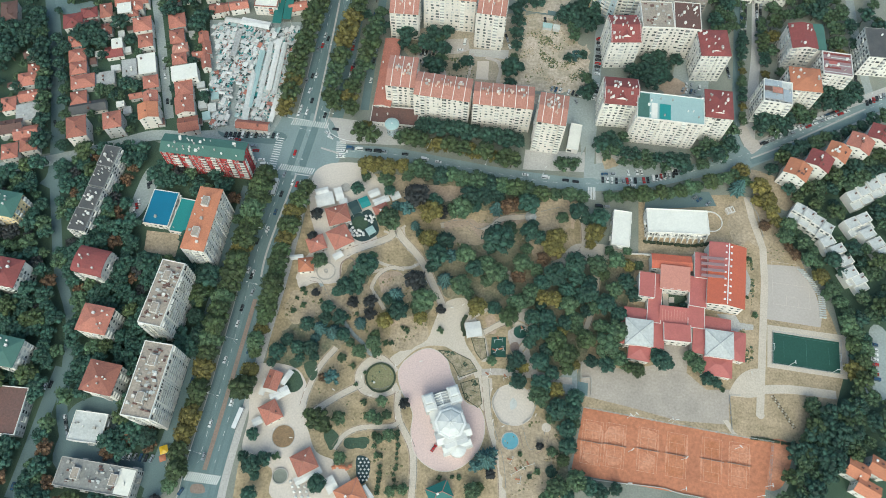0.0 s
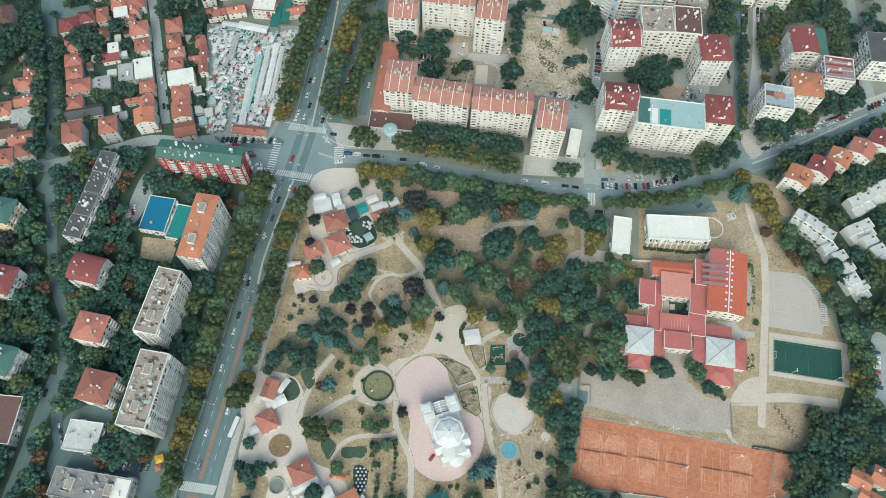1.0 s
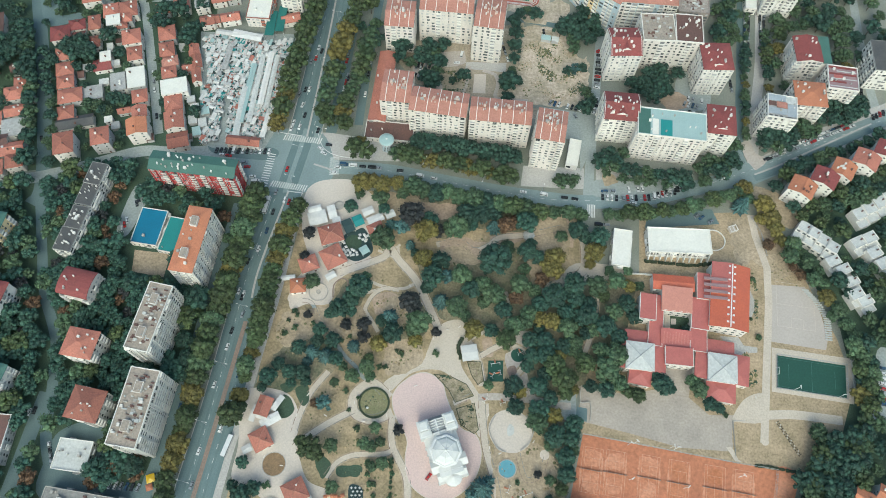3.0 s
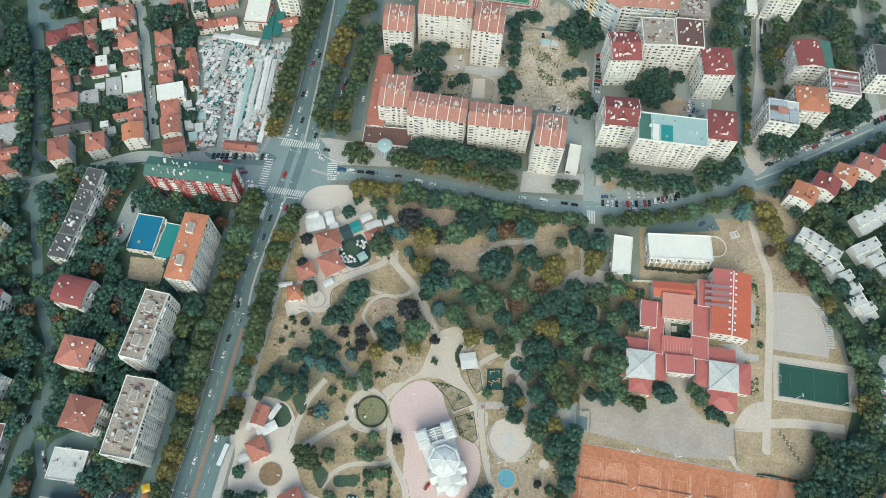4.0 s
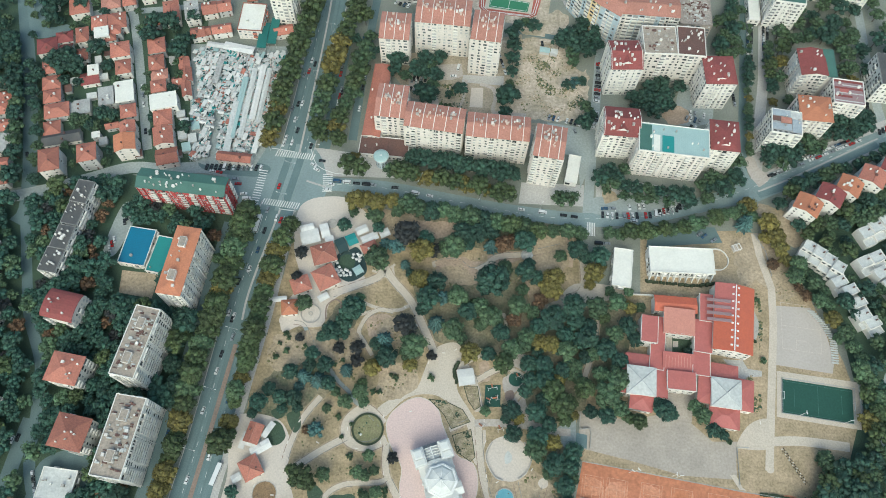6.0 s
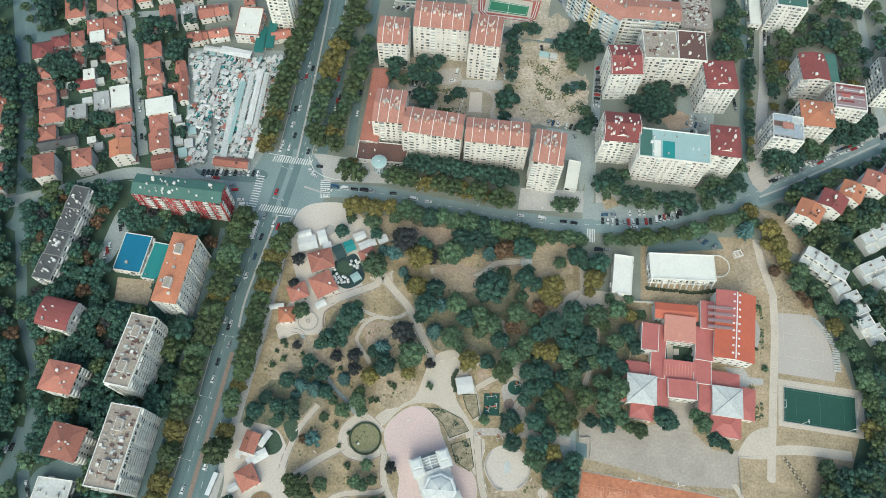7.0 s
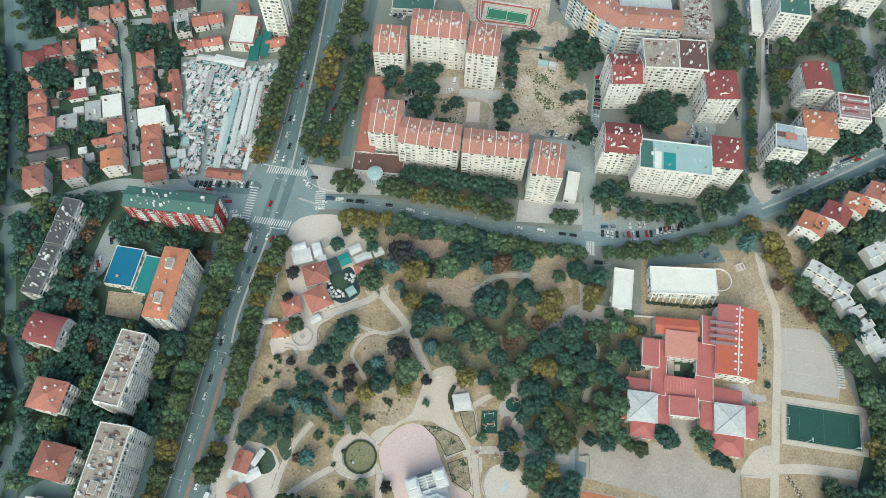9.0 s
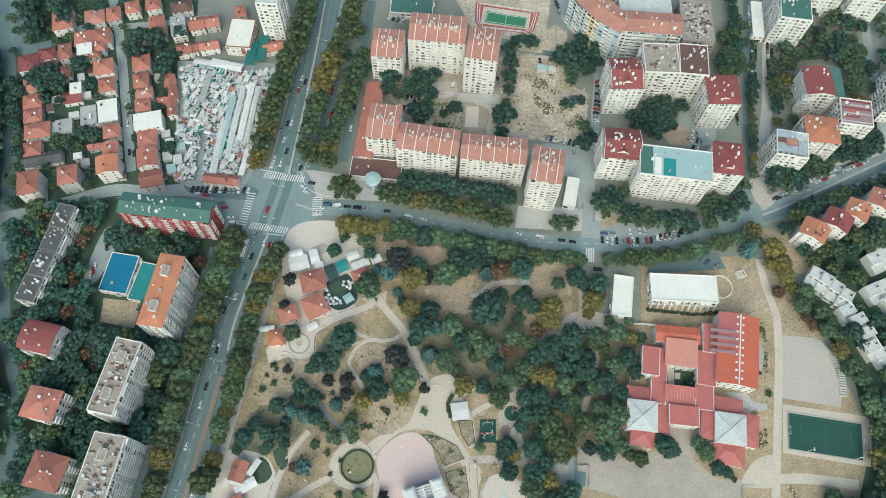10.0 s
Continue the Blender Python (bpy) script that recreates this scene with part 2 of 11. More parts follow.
# ---- building blocks ----
class Geo:
    """Gathers points and faces for one mesh."""

    def __init__(self):
        self.v, self.f, self.m = [], [], []

    def add(self, verts, faces, k=0):
        n = len(self.v)
        self.v += [tuple(p) for p in verts]
        self.f += [tuple(n + i for i in q) for q in faces]
        self.m += [k] * len(faces)
        return self

    def box(self, x0, y0, z0, x1, y1, z1, k=0, inset=0.0):
        """A box whose top is drawn in by inset."""
        i = inset
        return self.add([(x0, y0, z0), (x1, y0, z0), (x1, y1, z0), (x0, y1, z0),
                         (x0 + i, y0 + i, z1), (x1 - i, y0 + i, z1), (x1 - i, y1 - i, z1), (x0 + i, y1 - i, z1)],
                        [(3, 2, 1, 0), (4, 5, 6, 7), (0, 1, 5, 4), (1, 2, 6, 5), (2, 3, 7, 6), (3, 0, 4, 7)], k)

    def tube(self, x, y, z0, z1, r0, r1, n=10, k=0):
        a = [2 * math.pi * i / n for i in range(n)]
        pts = [(x + r0 * math.cos(t), y + r0 * math.sin(t), z0) for t in a] + [(x + r1 * math.cos(t), y + r1 * math.sin(t), z1) for t in a]
        return self.add(pts, [(i, (i + 1) % n, n + (i + 1) % n, n + i) for i in range(n)] + [tuple(range(n, 2 * n)), tuple(range(n - 1, -1, -1))], k)

    def bar(self, a, b, r, k=0):
        """A square bar from a to b."""
        a, b = Vector(a), Vector(b)
        d = (b - a).normalized()
        s = d.orthogonal().normalized() * r
        t = d.cross(s).normalized() * r
        pts = [p + q for p in (a, b) for q in (s + t, t - s, -s - t, s - t)]
        return self.add(pts, [(0, 1, 5, 4), (1, 2, 6, 5), (2, 3, 7, 6), (3, 0, 4, 7), (3, 2, 1, 0), (4, 5, 6, 7)], k)

    def dome(self, x, y, z, r, h, n=16, rings=5, k=0):
        pts = [(x + r * math.cos(j * math.pi / 2 / rings) * math.cos(2 * math.pi * i / n),
                y + r * math.cos(j * math.pi / 2 / rings) * math.sin(2 * math.pi * i / n), z + h * math.sin(j * math.pi / 2 / rings)) for j in range(rings) for i in range(n)]
        pts.append((x, y, z + h))
        faces = [(j * n + i, j * n + (i + 1) % n, (j + 1) * n + (i + 1) % n, (j + 1) * n + i) for j in range(rings - 1) for i in range(n)]
        faces += [((rings - 1) * n + i, (rings - 1) * n + (i + 1) % n, rings * n) for i in range(n)]
        return self.add(pts, faces, k)

    def mesh(self, name, mats, smooth=False):
        me = bpy.data.meshes.new(name)
        me.from_pydata(self.v, [], self.f)
        for q in mats:
            me.materials.append(M[q])
        me.polygons.foreach_set("material_index", self.m)
        if smooth:
            me.polygons.foreach_set("use_smooth", [True] * len(self.f))
        me.update()
        return me


def part(name, data, mats, parent, label="", at=None, smooth=False):
    """One mesh object under a thing or part. data: a Geo or a finished mesh."""
    ob = new(name, data.mesh(name, mats if isinstance(mats, (list, tuple)) else [mats], smooth) if isinstance(data, Geo) else data)
    if parent:
        ob.parent = parent
    if at is not None:
        ob.matrix_basis = at
    return tagged(ob, label)


def thing(name, x, y, rot, label, category, group="", kind="", z=0.0):
    ob = new(name)
    ob.matrix_basis = pose(x, y, z, 0, 0, rot)
    return tagged(ob, label, category, group, kind)


def curve_points(pts, closed, step=6):
    """A smooth line through a few control points (Catmull-Rom)."""
    n, out = len(pts), []
    for i in range(n if closed else n - 1):
        p = [Vector(pts[(i + k) % n] if closed else pts[max(0, min(n - 1, i + k))]) for k in (-1, 0, 1, 2)]
        for j in range(step):
            t = j / step
            out.append(0.5 * (2 * p[1] + (p[2] - p[0]) * t + (2 * p[0] - 5 * p[1] + 4 * p[2] - p[3]) * t * t + (3 * p[1] - p[0] - 3 * p[2] + p[3]) * t ** 3))
    if not closed:
        out.append(Vector(pts[-1]))
    return out


TAKEN, LINES, KEPT, STEP, USED = [], [], [], [0.0], [0.118, 0.12, 0.15]


def occupy(x, y, rot, w, d):
    """Keeps a building's plan free of trees."""
    TAKEN.append((x, y, radians(rot), w / 2, d / 2))


def keep(poly):
    """Keeps a plot free of trees."""
    KEPT.append((poly, (min(p[0] for p in poly), max(p[0] for p in poly), min(p[1] for p in poly), max(p[1] for p in poly))))


def free(x, y, margin=2.0):
    """Whether a tree may stand here: not in a building, nor on a road."""
    for cx, cy, a, hw, hd in TAKEN:
        if abs(x - cx) + abs(y - cy) > 2 * (hw + hd + margin):
            continue
        u = (x - cx) * math.cos(a) + (y - cy) * math.sin(a)
        v = (y - cy) * math.cos(a) - (x - cx) * math.sin(a)
        if abs(u) < hw + margin and abs(v) < hd + margin:
            return False
    if any(box[0] < x < box[1] and box[2] < y < box[3] and inside((x, y), poly) for poly, box in KEPT):
        return False
    for line, half in LINES:
        for (ax, ay), (bx, by) in zip(line, line[1:]):
            if min(ax, bx) - half < x < max(ax, bx) + half and min(ay, by) - half < y < max(ay, by) + half:
                dx, dy = bx - ax, by - ay
                t = max(0.0, min(1.0, ((x - ax) * dx + (y - ay) * dy) / max(dx * dx + dy * dy, 1e-6)))
                if (x - ax - t * dx) ** 2 + (y - ay - t * dy) ** 2 < half ** 2:
                    return False
    return True


def lift(level):
    """A height a little over the level that no other sheet of ground lies at."""
    STEP[0] += 0.0002
    z = level + STEP[0]
    while any(abs(z - u) < 0.00012 for u in USED):
        z += 0.00013
    USED.append(z)
    return z


def area(name, pts, level, material, label, category="ground", smooth=True, thick=0.12, parent=None):
    """A piece of paved or planted ground, a thin slab whose top lies at level."""
    level = lift(level)
    line = curve_points(pts, True, 5) if smooth else [Vector(p) for p in pts]
    if smooth and material in ("sand", "dry_grass", "rough_sand", "grass", "shaded_wood_floor", "bare_dirt"):
        size = max((p - line[0]).length for p in line)
        line = [p + Vector(noise.noise_vector((p.x * 0.22, p.y * 0.22, 3.0))[:2]) * min(2.2, size * 0.08) for p in curve_points([tuple(p) for p in line], True, 3)]
    if sum(a.x * b.y - b.x * a.y for a, b in zip(line, line[1:] + line[:1])) < 0:
        line.reverse()
    if material in ('plaza', 'pink_paving', 'yard', 'green_turf', 'clay', 'path', 'asphalt', 'mid_asphalt', 'old_asphalt'):
        keep([(p.x, p.y) for p in line])
    n = len(line)
    g = Geo().add([(p.x, p.y, level) for p in line] + [(p.x, p.y, level - thick) for p in line],
                  [tuple(range(n))] + [(i + n, (i + 1) % n + n, (i + 1) % n, i) for i in range(n)])
    bm = bmesh.new()
    me = g.mesh(name, [material])
    bm.from_mesh(me)
    bmesh.ops.triangulate(bm, faces=[q for q in bm.faces if len(q.verts) > 4])
    bm.to_mesh(me)
    bm.free()
    ob = part(name, me, None, parent)
    return tagged(ob, label, category, "", "" if parent else "structure")


def strip(name, pts, width, level, material, label, category="road", thick=0.12, parent=None, smooth=True):
    """A road, path, kerb or painted line of even width along a smooth line."""
    level = lift(level)
    line = curve_points(pts, False, 6) if smooth else [Vector(p) for p in pts]
    if width > 2 and material in ("asphalt", "old_asphalt", "path"):
        LINES.append(([(p.x, p.y) for p in line[::3] + line[-1:]], width / 2 + (3.2 if material == 'path' else 0.8)))
    left, right = [], []
    for i, p in enumerate(line):
        d = (line[min(i + 1, len(line) - 1)] - line[max(i - 1, 0)]).normalized()
        s = Vector((-d.y, d.x)) * width / 2
        left.append(p + s)
        right.append(p - s)
    n = len(line)
    v = [(p.x, p.y, level) for p in left] + [(p.x, p.y, level) for p in right] + [(p.x, p.y, level - thick) for p in left] + [(p.x, p.y, level - thick) for p in right]
    f = []
    for i in range(n - 1):
        f += [(i, n + i, n + i + 1, i + 1), (2 * n + i, i, i + 1, 2 * n + i + 1), (n + i, 3 * n + i, 3 * n + i + 1, n + i + 1)]
    f += [(0, 2 * n, 3 * n, n), (n - 1, 2 * n - 1, 4 * n - 1, 3 * n - 1)]
    ob = part(name, Geo().add(v, f), material, parent)
    return tagged(ob, label, category, "", "" if parent else "structure")


# ---- windows, balconies and roofs ----
CACHE, BLOCKS = {}, []


def window_mesh(w, h, frame_mat="render_white", pane="dark_glass"):
    w, h = round(w * 2.5) / 2.5, round(h, 1)
    key = ("window", w, h, frame_mat, pane)
    if key not in CACHE:
        g, t = Geo(), 0.1
        rings = []
        for grow, y in ((t, 0.05), (t, -0.09), (0, -0.09), (0, -0.01)):
            rings += [(-w / 2 - grow, y, -grow), (w / 2 + grow, y, -grow), (w / 2 + grow, y, h + grow), (-w / 2 - grow, y, h + grow)]
        g.add(rings, [(4 * j + i, 4 * j + (i + 1) % 4, 4 * j + 4 + (i + 1) % 4, 4 * j + 4 + i) for j in range(3) for i in range(4)] + [(12, 13, 14, 15)])
        g.m[-1] = 1
        CACHE[key] = g.mesh("window", [frame_mat, pane])
    return CACHE[key]


def balcony_mesh(w, frame_mat="render_white", closed=False):
    key = ("balcony", round(w, 1), frame_mat, closed)
    if key not in CACHE:
        g = Geo()
        g.box(-w / 2, -1.1, -0.15, w / 2, 0, 0.0, 0)
        g.box(-w / 2, -1.1, 0, w / 2, -1.0, 1.0, 0)
        g.box(-w / 2, -1.0, 0, -w / 2 + 0.1, 0, 1.0, 0)
        g.box(w / 2 - 0.1, -1.0, 0, w / 2, 0, 1.0, 0)
        if closed:
            g.box(-w / 2 + 0.08, -0.98, 1.0, w / 2 - 0.08, 0, 2.25, 1)
            g.box(-w / 2, -1.05, 2.25, w / 2, 0, 2.4, 0)
            g.box(-0.06, -1.02, 1.0, 0.06, -0.98, 2.25, 0)
        else:
            g.box(-w / 2 + 0.25, -0.05, 0.05, w / 2 - 0.25, 0.05, 2.3, 1)
        CACHE[key] = g.mesh("balcony", [frame_mat, "pale_glass" if closed else "dark_glass"])
    return CACHE[key]


def facade(parent, m, length, storeys, height, columns, frame_mat, first=0, joined=False, seed=0):
    """Windows and balconies in rows. m: the pose of the wall's foot, facing its own -y. columns: a pattern of w, W, b, . (blank)."""
    n = max(1, round(length / 3.4))
    step, rise = length / n, height / storeys
    rnd = random.Random(seed)
    g = Geo()
    turn = rnd.randrange(len(columns))

    def put(x0, y0, z0, x1, y1, z1, k):
        box = Geo().box(x0, y0, z0, x1, y1, z1, k)
        g.add([m @ Vector(p) for p in box.v], box.f, k)

    for i in range(n):
        k = columns[(i + turn) % len(columns)]
        cx = -length / 2 + step * (i + 0.5)
        for s in range(first, storeys):
            z = rise * s
            pale = rnd.random() < 0.42
            if k == "b" and s > 0:
                closed = rnd.random() < 0.4
                if not joined and not closed:
                    part("balcony", balcony_mesh(step * 0.86, frame_mat), None, parent, at=m @ Matrix.Translation((cx, 0, z)))
                elif joined:
                    put(cx - step * 0.43, -0.95, z - 0.1, cx + step * 0.43, 0.05, z + 0.95, 2)
                    put(cx - step * 0.38, -0.75 if closed else -0.04, z + 0.95, cx + step * 0.38, 0.05, z + rise * 0.82, int(pale or closed))
                else:
                    part("closed_balcony", balcony_mesh(step * 0.86, frame_mat, True), None, parent, at=m @ Matrix.Translation((cx, 0, z)))
            elif k != ".":
                w = step * 0.62 if k == "W" else step * 0.42
                if rnd.random() < 0.08:
                    continue
                w *= rnd.choice((0.6, 0.85, 1.0, 1.0, 1.25))
                off = rnd.uniform(-0.12, 0.12) * step
                if joined:
                    put(cx + off - w / 2, -0.06, z + rise * 0.32, cx + off + w / 2, 0.05, z + rise * 0.82, int(pale))
                else:
                    part("window", window_mesh(w, rise * 0.5, frame_mat, "pale_glass" if pale else "dark_glass"), None, parent, at=m @ Matrix.Translation((cx + off, 0, z + rise * 0.32)))
    if joined and g.v:
        tagged(part("glazing", g, ["dark_glass", "pale_glass", frame_mat], parent), kind="stuff")


def roof_geo(kind, w, d, h, rise, over=0.5):
    """Roof over a w x d plan with its eaves at h. kind: hip, gable (ridge along x), gable_y, vault, shed."""
    g = Geo()
    x, y, t = w / 2 + over, d / 2 + over, 0.25
    if kind == "hip":
        r = max(0.0, x - y) if w > d else 0.0
        q = max(0.0, y - x) if d > w else 0.0
        top = [(-r, -q, h + rise), (r, -q, h + rise), (r, q, h + rise), (-r, q, h + rise)]
        if w > d:
            g.add([(-x, -y, h), (x, -y, h), (x, y, h), (-x, y, h), (-r, 0, h + rise), (r, 0, h + rise)], [(0, 1, 5, 4), (1, 2, 5), (2, 3, 4, 5), (3, 0, 4)])
        else:
            g.add([(-x, -y, h), (x, -y, h), (x, y, h), (-x, y, h), (0, -q, h + rise), (0, q, h + rise)], [(0, 1, 4), (1, 2, 5, 4), (2, 3, 5), (3, 0, 4, 5)])
        g.box(-x, -y, h - t, x, y, h)
    elif kind in ("gable", "gable_y", "vault", "shed"):
        if kind == "gable_y":
            x, y = y, x
        prof = {"gable": [(-1, 0), (0, 1), (1, 0)], "gable_y": [(-1, 0), (0, 1), (1, 0)], "shed": [(-1, 0), (1, 1)],
                "vault": [(math.cos(math.pi * (1 - i / 8)), math.sin(math.pi * i / 8)) for i in range(9)]}[kind]
        n = len(prof)
        v = []
        for sx in (-x, x):
            v += [(sx, a * y, h + b * rise) for a, b in prof] + [(sx, a * y, h + b * rise - t) for a, b in prof]
        f = []
        for i in range(n - 1):
            f += [(i, 2 * n + i, 2 * n + i + 1, i + 1), (n + i + 1, 3 * n + i + 1, 3 * n + i, n + i),
                  (i, i + 1, n + i + 1, n + i), (2 * n + i + 1, 2 * n + i, 3 * n + i, 3 * n + i + 1)]
        f += [(0, n, 3 * n, 2 * n), (n - 1, 3 * n - 1, 4 * n - 1, 2 * n - 1)]
        if kind == "gable_y":
            v = [(-b, a, c) for a, b, c in v]
        g.add([p for p in v], f)
    return g


def gable_walls(g, kind, w, d, h, rise, k=0):
    """The wall's own triangles under a gable or vault."""
    if kind == "gable":
        for s in (-1, 1):
            g.add([(s * w / 2, -d / 2, h), (s * w / 2, d / 2, h), (s * w / 2, 0, h + rise * 0.93)], [(0, 1, 2) if s > 0 else (2, 1, 0)], k)
    elif kind == "gable_y":
        for s in (-1, 1):
            g.add([(-w / 2, s * d / 2, h), (w / 2, s * d / 2, h), (0, s * d / 2, h + rise * 0.93)], [(2, 1, 0) if s > 0 else (0, 1, 2)], k)
    elif kind == "vault":
        for s in (-1, 1):
            p = [(s * w / 2, d / 2 * math.cos(math.pi * i / 8), h + rise * 0.95 * math.sin(math.pi * i / 8)) for i in range(9)]
            g.add(p, [tuple(range(9)) if s > 0 else tuple(range(8, -1, -1))], k)
    elif kind == "shed":
        g.add([(-w / 2, d / 2, h), (w / 2, d / 2, h), (w / 2, d / 2, h + rise * 0.9), (-w / 2, d / 2, h + rise * 0.9)], [(3, 2, 1, 0)], k)
        for s in (-1, 1):
            g.add([(s * w / 2, -d / 2, h), (s * w / 2, d / 2, h), (s * w / 2, d / 2, h + rise * 0.9)], [(0, 1, 2) if s > 0 else (2, 1, 0)], k)


def roof_height(kind, w, d, h, rise, x, y):
    """Height of the roof's top at a point of its plan."""
    if kind == "hip":
        return h + rise * max(0.0, min(1.0, min(w / 2 - abs(x), d / 2 - abs(y)) / (min(w, d) / 2)))
    if kind == "gable":
        return h + rise * (1 - abs(y) / (d / 2))
    if kind == "gable_y":
        return h + rise * (1 - abs(x) / (w / 2))
    if kind == "vault":
        return h + rise * math.sqrt(max(0.0, 1 - (2 * y / d) ** 2))
    if kind == "shed":
        return h + rise * (0.5 + y / d)
    return h


def chimney_mesh(w, h, cap):
    key = ("chimney", w, h, cap)
    if key not in CACHE:
        g = Geo().box(-w / 2, -w / 2, -1.2, w / 2, w / 2, h, 0).box(-w / 2 - 0.1, -w / 2 - 0.1, h, w / 2 + 0.1, w / 2 + 0.1, h + 0.15, 0)
        CACHE[key] = g.mesh("chimney", [cap])
    return CACHE[key]


def block(x, y, rot, w, d, h, storeys, wall, roof, kind, label, pattern="wWbw", rise=2.0, chimneys=8, side="wbw", firewalls=0, lifts=0, clutter=0, name="apartment_block", trim="render_white"):
    """A block of flats: walls, roof, windows and balconies storey by storey, chimneys, lift houses."""
    e = thing(name, x, y, rot, label, "building", "blocks of flats")
    e["plan_w"], e["plan_d"] = w, d
    BLOCKS.append(e)
    seed = int(abs(x * 7 + y * 13))
    rnd = random.Random(seed)
    occupy(x, y, rot, w, d)
    levels = [(0, 0)]
    for s in range(1, storeys):
        z = h / storeys * s
        levels += [(z - 0.14, 0), (z - 0.12, 0.05), (z, 0.05), (z + 0.02, 0)]
    levels.append((h - 0.28, 0))
    rings = [p for z, o in levels for p in ((-w / 2 - o, -d / 2 - o, z), (w / 2 + o, -d / 2 - o, z), (w / 2 + o, d / 2 + o, z), (-w / 2 - o, d / 2 + o, z))]
    n = len(levels)
    body = Geo().add(rings, [(4 * j + i, 4 * j + (i + 1) % 4, 4 * j + 4 + (i + 1) % 4, 4 * j + 4 + i) for j in range(n - 1) for i in range(4)] + [(4 * n - 4, 4 * n - 3, 4 * n - 2, 4 * n - 1)])
    gable_walls(body, kind, w, d, h - 0.28, rise)
    ribs = Geo()
    if h > 20:
        for length, across in ((w, d), (d, w)):
            cols = max(1, round(length / 3.7))
            for i in range(cols + 1):
                q = max(-length / 2 + 0.25, min(length / 2 - 0.25, -length / 2 + length * i / cols + rnd.choice((-0.3, 0, 0, 0.3))))
                for side_sign in (-1, 1):
                    lo, hi = sorted((side_sign * (across / 2 - 0.1), side_sign * (across / 2 + rnd.choice((0.3, 0.6)))))
                    ribs.box(*((q - 0.17, lo) if length == w else (lo, q - 0.17)), 0.1, *((q + 0.17, hi) if length == w else (hi, q + 0.17)), h - 0.5)
    part("wall", body, wall, e)
    if ribs.v:
        tagged(part("wall_ribs", ribs, wall, e), kind="stuff")
    if kind == "flat":
        g = Geo().box(-w / 2 + 0.3, -d / 2 + 0.3, h - 0.3, w / 2 - 0.3, d / 2 - 0.3, h - 0.1)
        part("roof", g, roof, e)
        g = Geo()
        for x0, y0, x1, y1 in ((-w / 2 - 0.1, -d / 2 - 0.1, w / 2 + 0.1, -d / 2 + 0.3), (-w / 2 - 0.1, d / 2 - 0.3, w / 2 + 0.1, d / 2 + 0.1),
                               (-w / 2 - 0.1, -d / 2 + 0.3, -w / 2 + 0.3, d / 2 - 0.3), (w / 2 - 0.3, -d / 2 + 0.3, w / 2 + 0.1, d / 2 - 0.3)):
            g.box(x0, y0, h - 0.3, x1, y1, h + (0.0 if roof == "bitumen" else 0.45))
        part("parapet", g, "felt_roof" if roof == "bitumen" else trim, e)
    else:
        part("roof", roof_geo(kind, w, d, h, rise), roof, e)
    for i in range(firewalls):
        fx = -w / 2 + w * (i + (1 if kind != "gable" else 0.5)) / (firewalls + (1 if kind != "gable" else 0)) if firewalls > 1 else 0
        ends = [-d / 2 - 0.4 + (d + 0.8) * j / 8 for j in range(9)]
        tops = [roof_height(kind, w, d, h, rise, 0, max(-d / 2, min(d / 2, q))) + 0.5 for q in ends]
        v = [p for q, z in zip(ends, tops) for p in ((fx - 0.2, q, z - 1), (fx + 0.2, q, z - 1), (fx + 0.2, q, z), (fx - 0.2, q, z))]
        g = Geo().add(v, [(4 * j + i, 4 * j + (i + 1) % 4, 4 * j + 4 + (i + 1) % 4, 4 * j + 4 + i) for j in range(8) for i in range(1, 4)] + [(0, 3, 2, 1), (32, 33, 34, 35)])
        part("fire_wall", g, trim, e)
    if roof == "tile_maroon" and kind in ("gable", "hip") and h > 20:
        top = lambda px, py: (px, py, roof_height(kind, w, d, h, rise, px, py) + 0.2)
        yd, zr = -d * 0.36, roof_height(kind, w, d, h, rise, 0, -d * 0.12)
        zb = roof_height(kind, w, d, h, rise, 0, yd)
        part("dormer", Geo().add([(-w * 0.17, yd, zb - 0.1), (w * 0.17, yd, zb - 0.1), (0, yd, zr + 0.3), (0, -d * 0.08, zr + 0.3)], [(0, 1, 2), (1, 3, 2), (3, 0, 2)]), roof, e)
        part("dormer_gable", Geo().add([(-w * 0.18, yd - 0.12, zb), (w * 0.18, yd - 0.12, zb), (0, yd - 0.12, zr + 0.35), (-w * 0.18, yd, zb), (w * 0.18, yd, zb), (0, yd, zr + 0.35)], [(0, 1, 2), (5, 4, 3), (0, 2, 5, 3), (1, 4, 5, 2)]), trim, e)
        if kind == "gable":
            for sx in (-1, 1):
                part("verge", Geo().bar(top(sx * w * 0.5, -d * 0.5), top(sx * w * 0.5, 0), 0.13).bar(top(sx * w * 0.5, 0), top(sx * w * 0.5, d * 0.5), 0.13), trim, e)
    for i in range(lifts):
        lx, ly = (0, -d / 2 + d * (i + 0.5) / lifts) if d > w else (-w / 2 + w * (i + 0.5) / lifts, 0)
        z = roof_height(kind, w, d, h, rise, lx, ly)
        g = Geo().box(lx - 1.8, ly - 2.8, z - 1.5, lx + 1.8, ly + 2.8, z + 2.0).box(lx - 2.0, ly - 3.0, z + 2.0, lx + 2.0, ly + 3.0, z + 2.25)
        house_top = part("lift_house", g, "render_cream", e)
        part("lift_roof", Geo().box(lx - 1.75, ly - 2.75, z + 2.25, lx + 1.75, ly + 2.75, z + 2.32), "old_roof", house_top)
        part("vent", Geo().tube(lx + 1.2, ly - 1.6, z + 2.3, z + 2.9, 0.25, 0.25, 8), "steel", house_top)
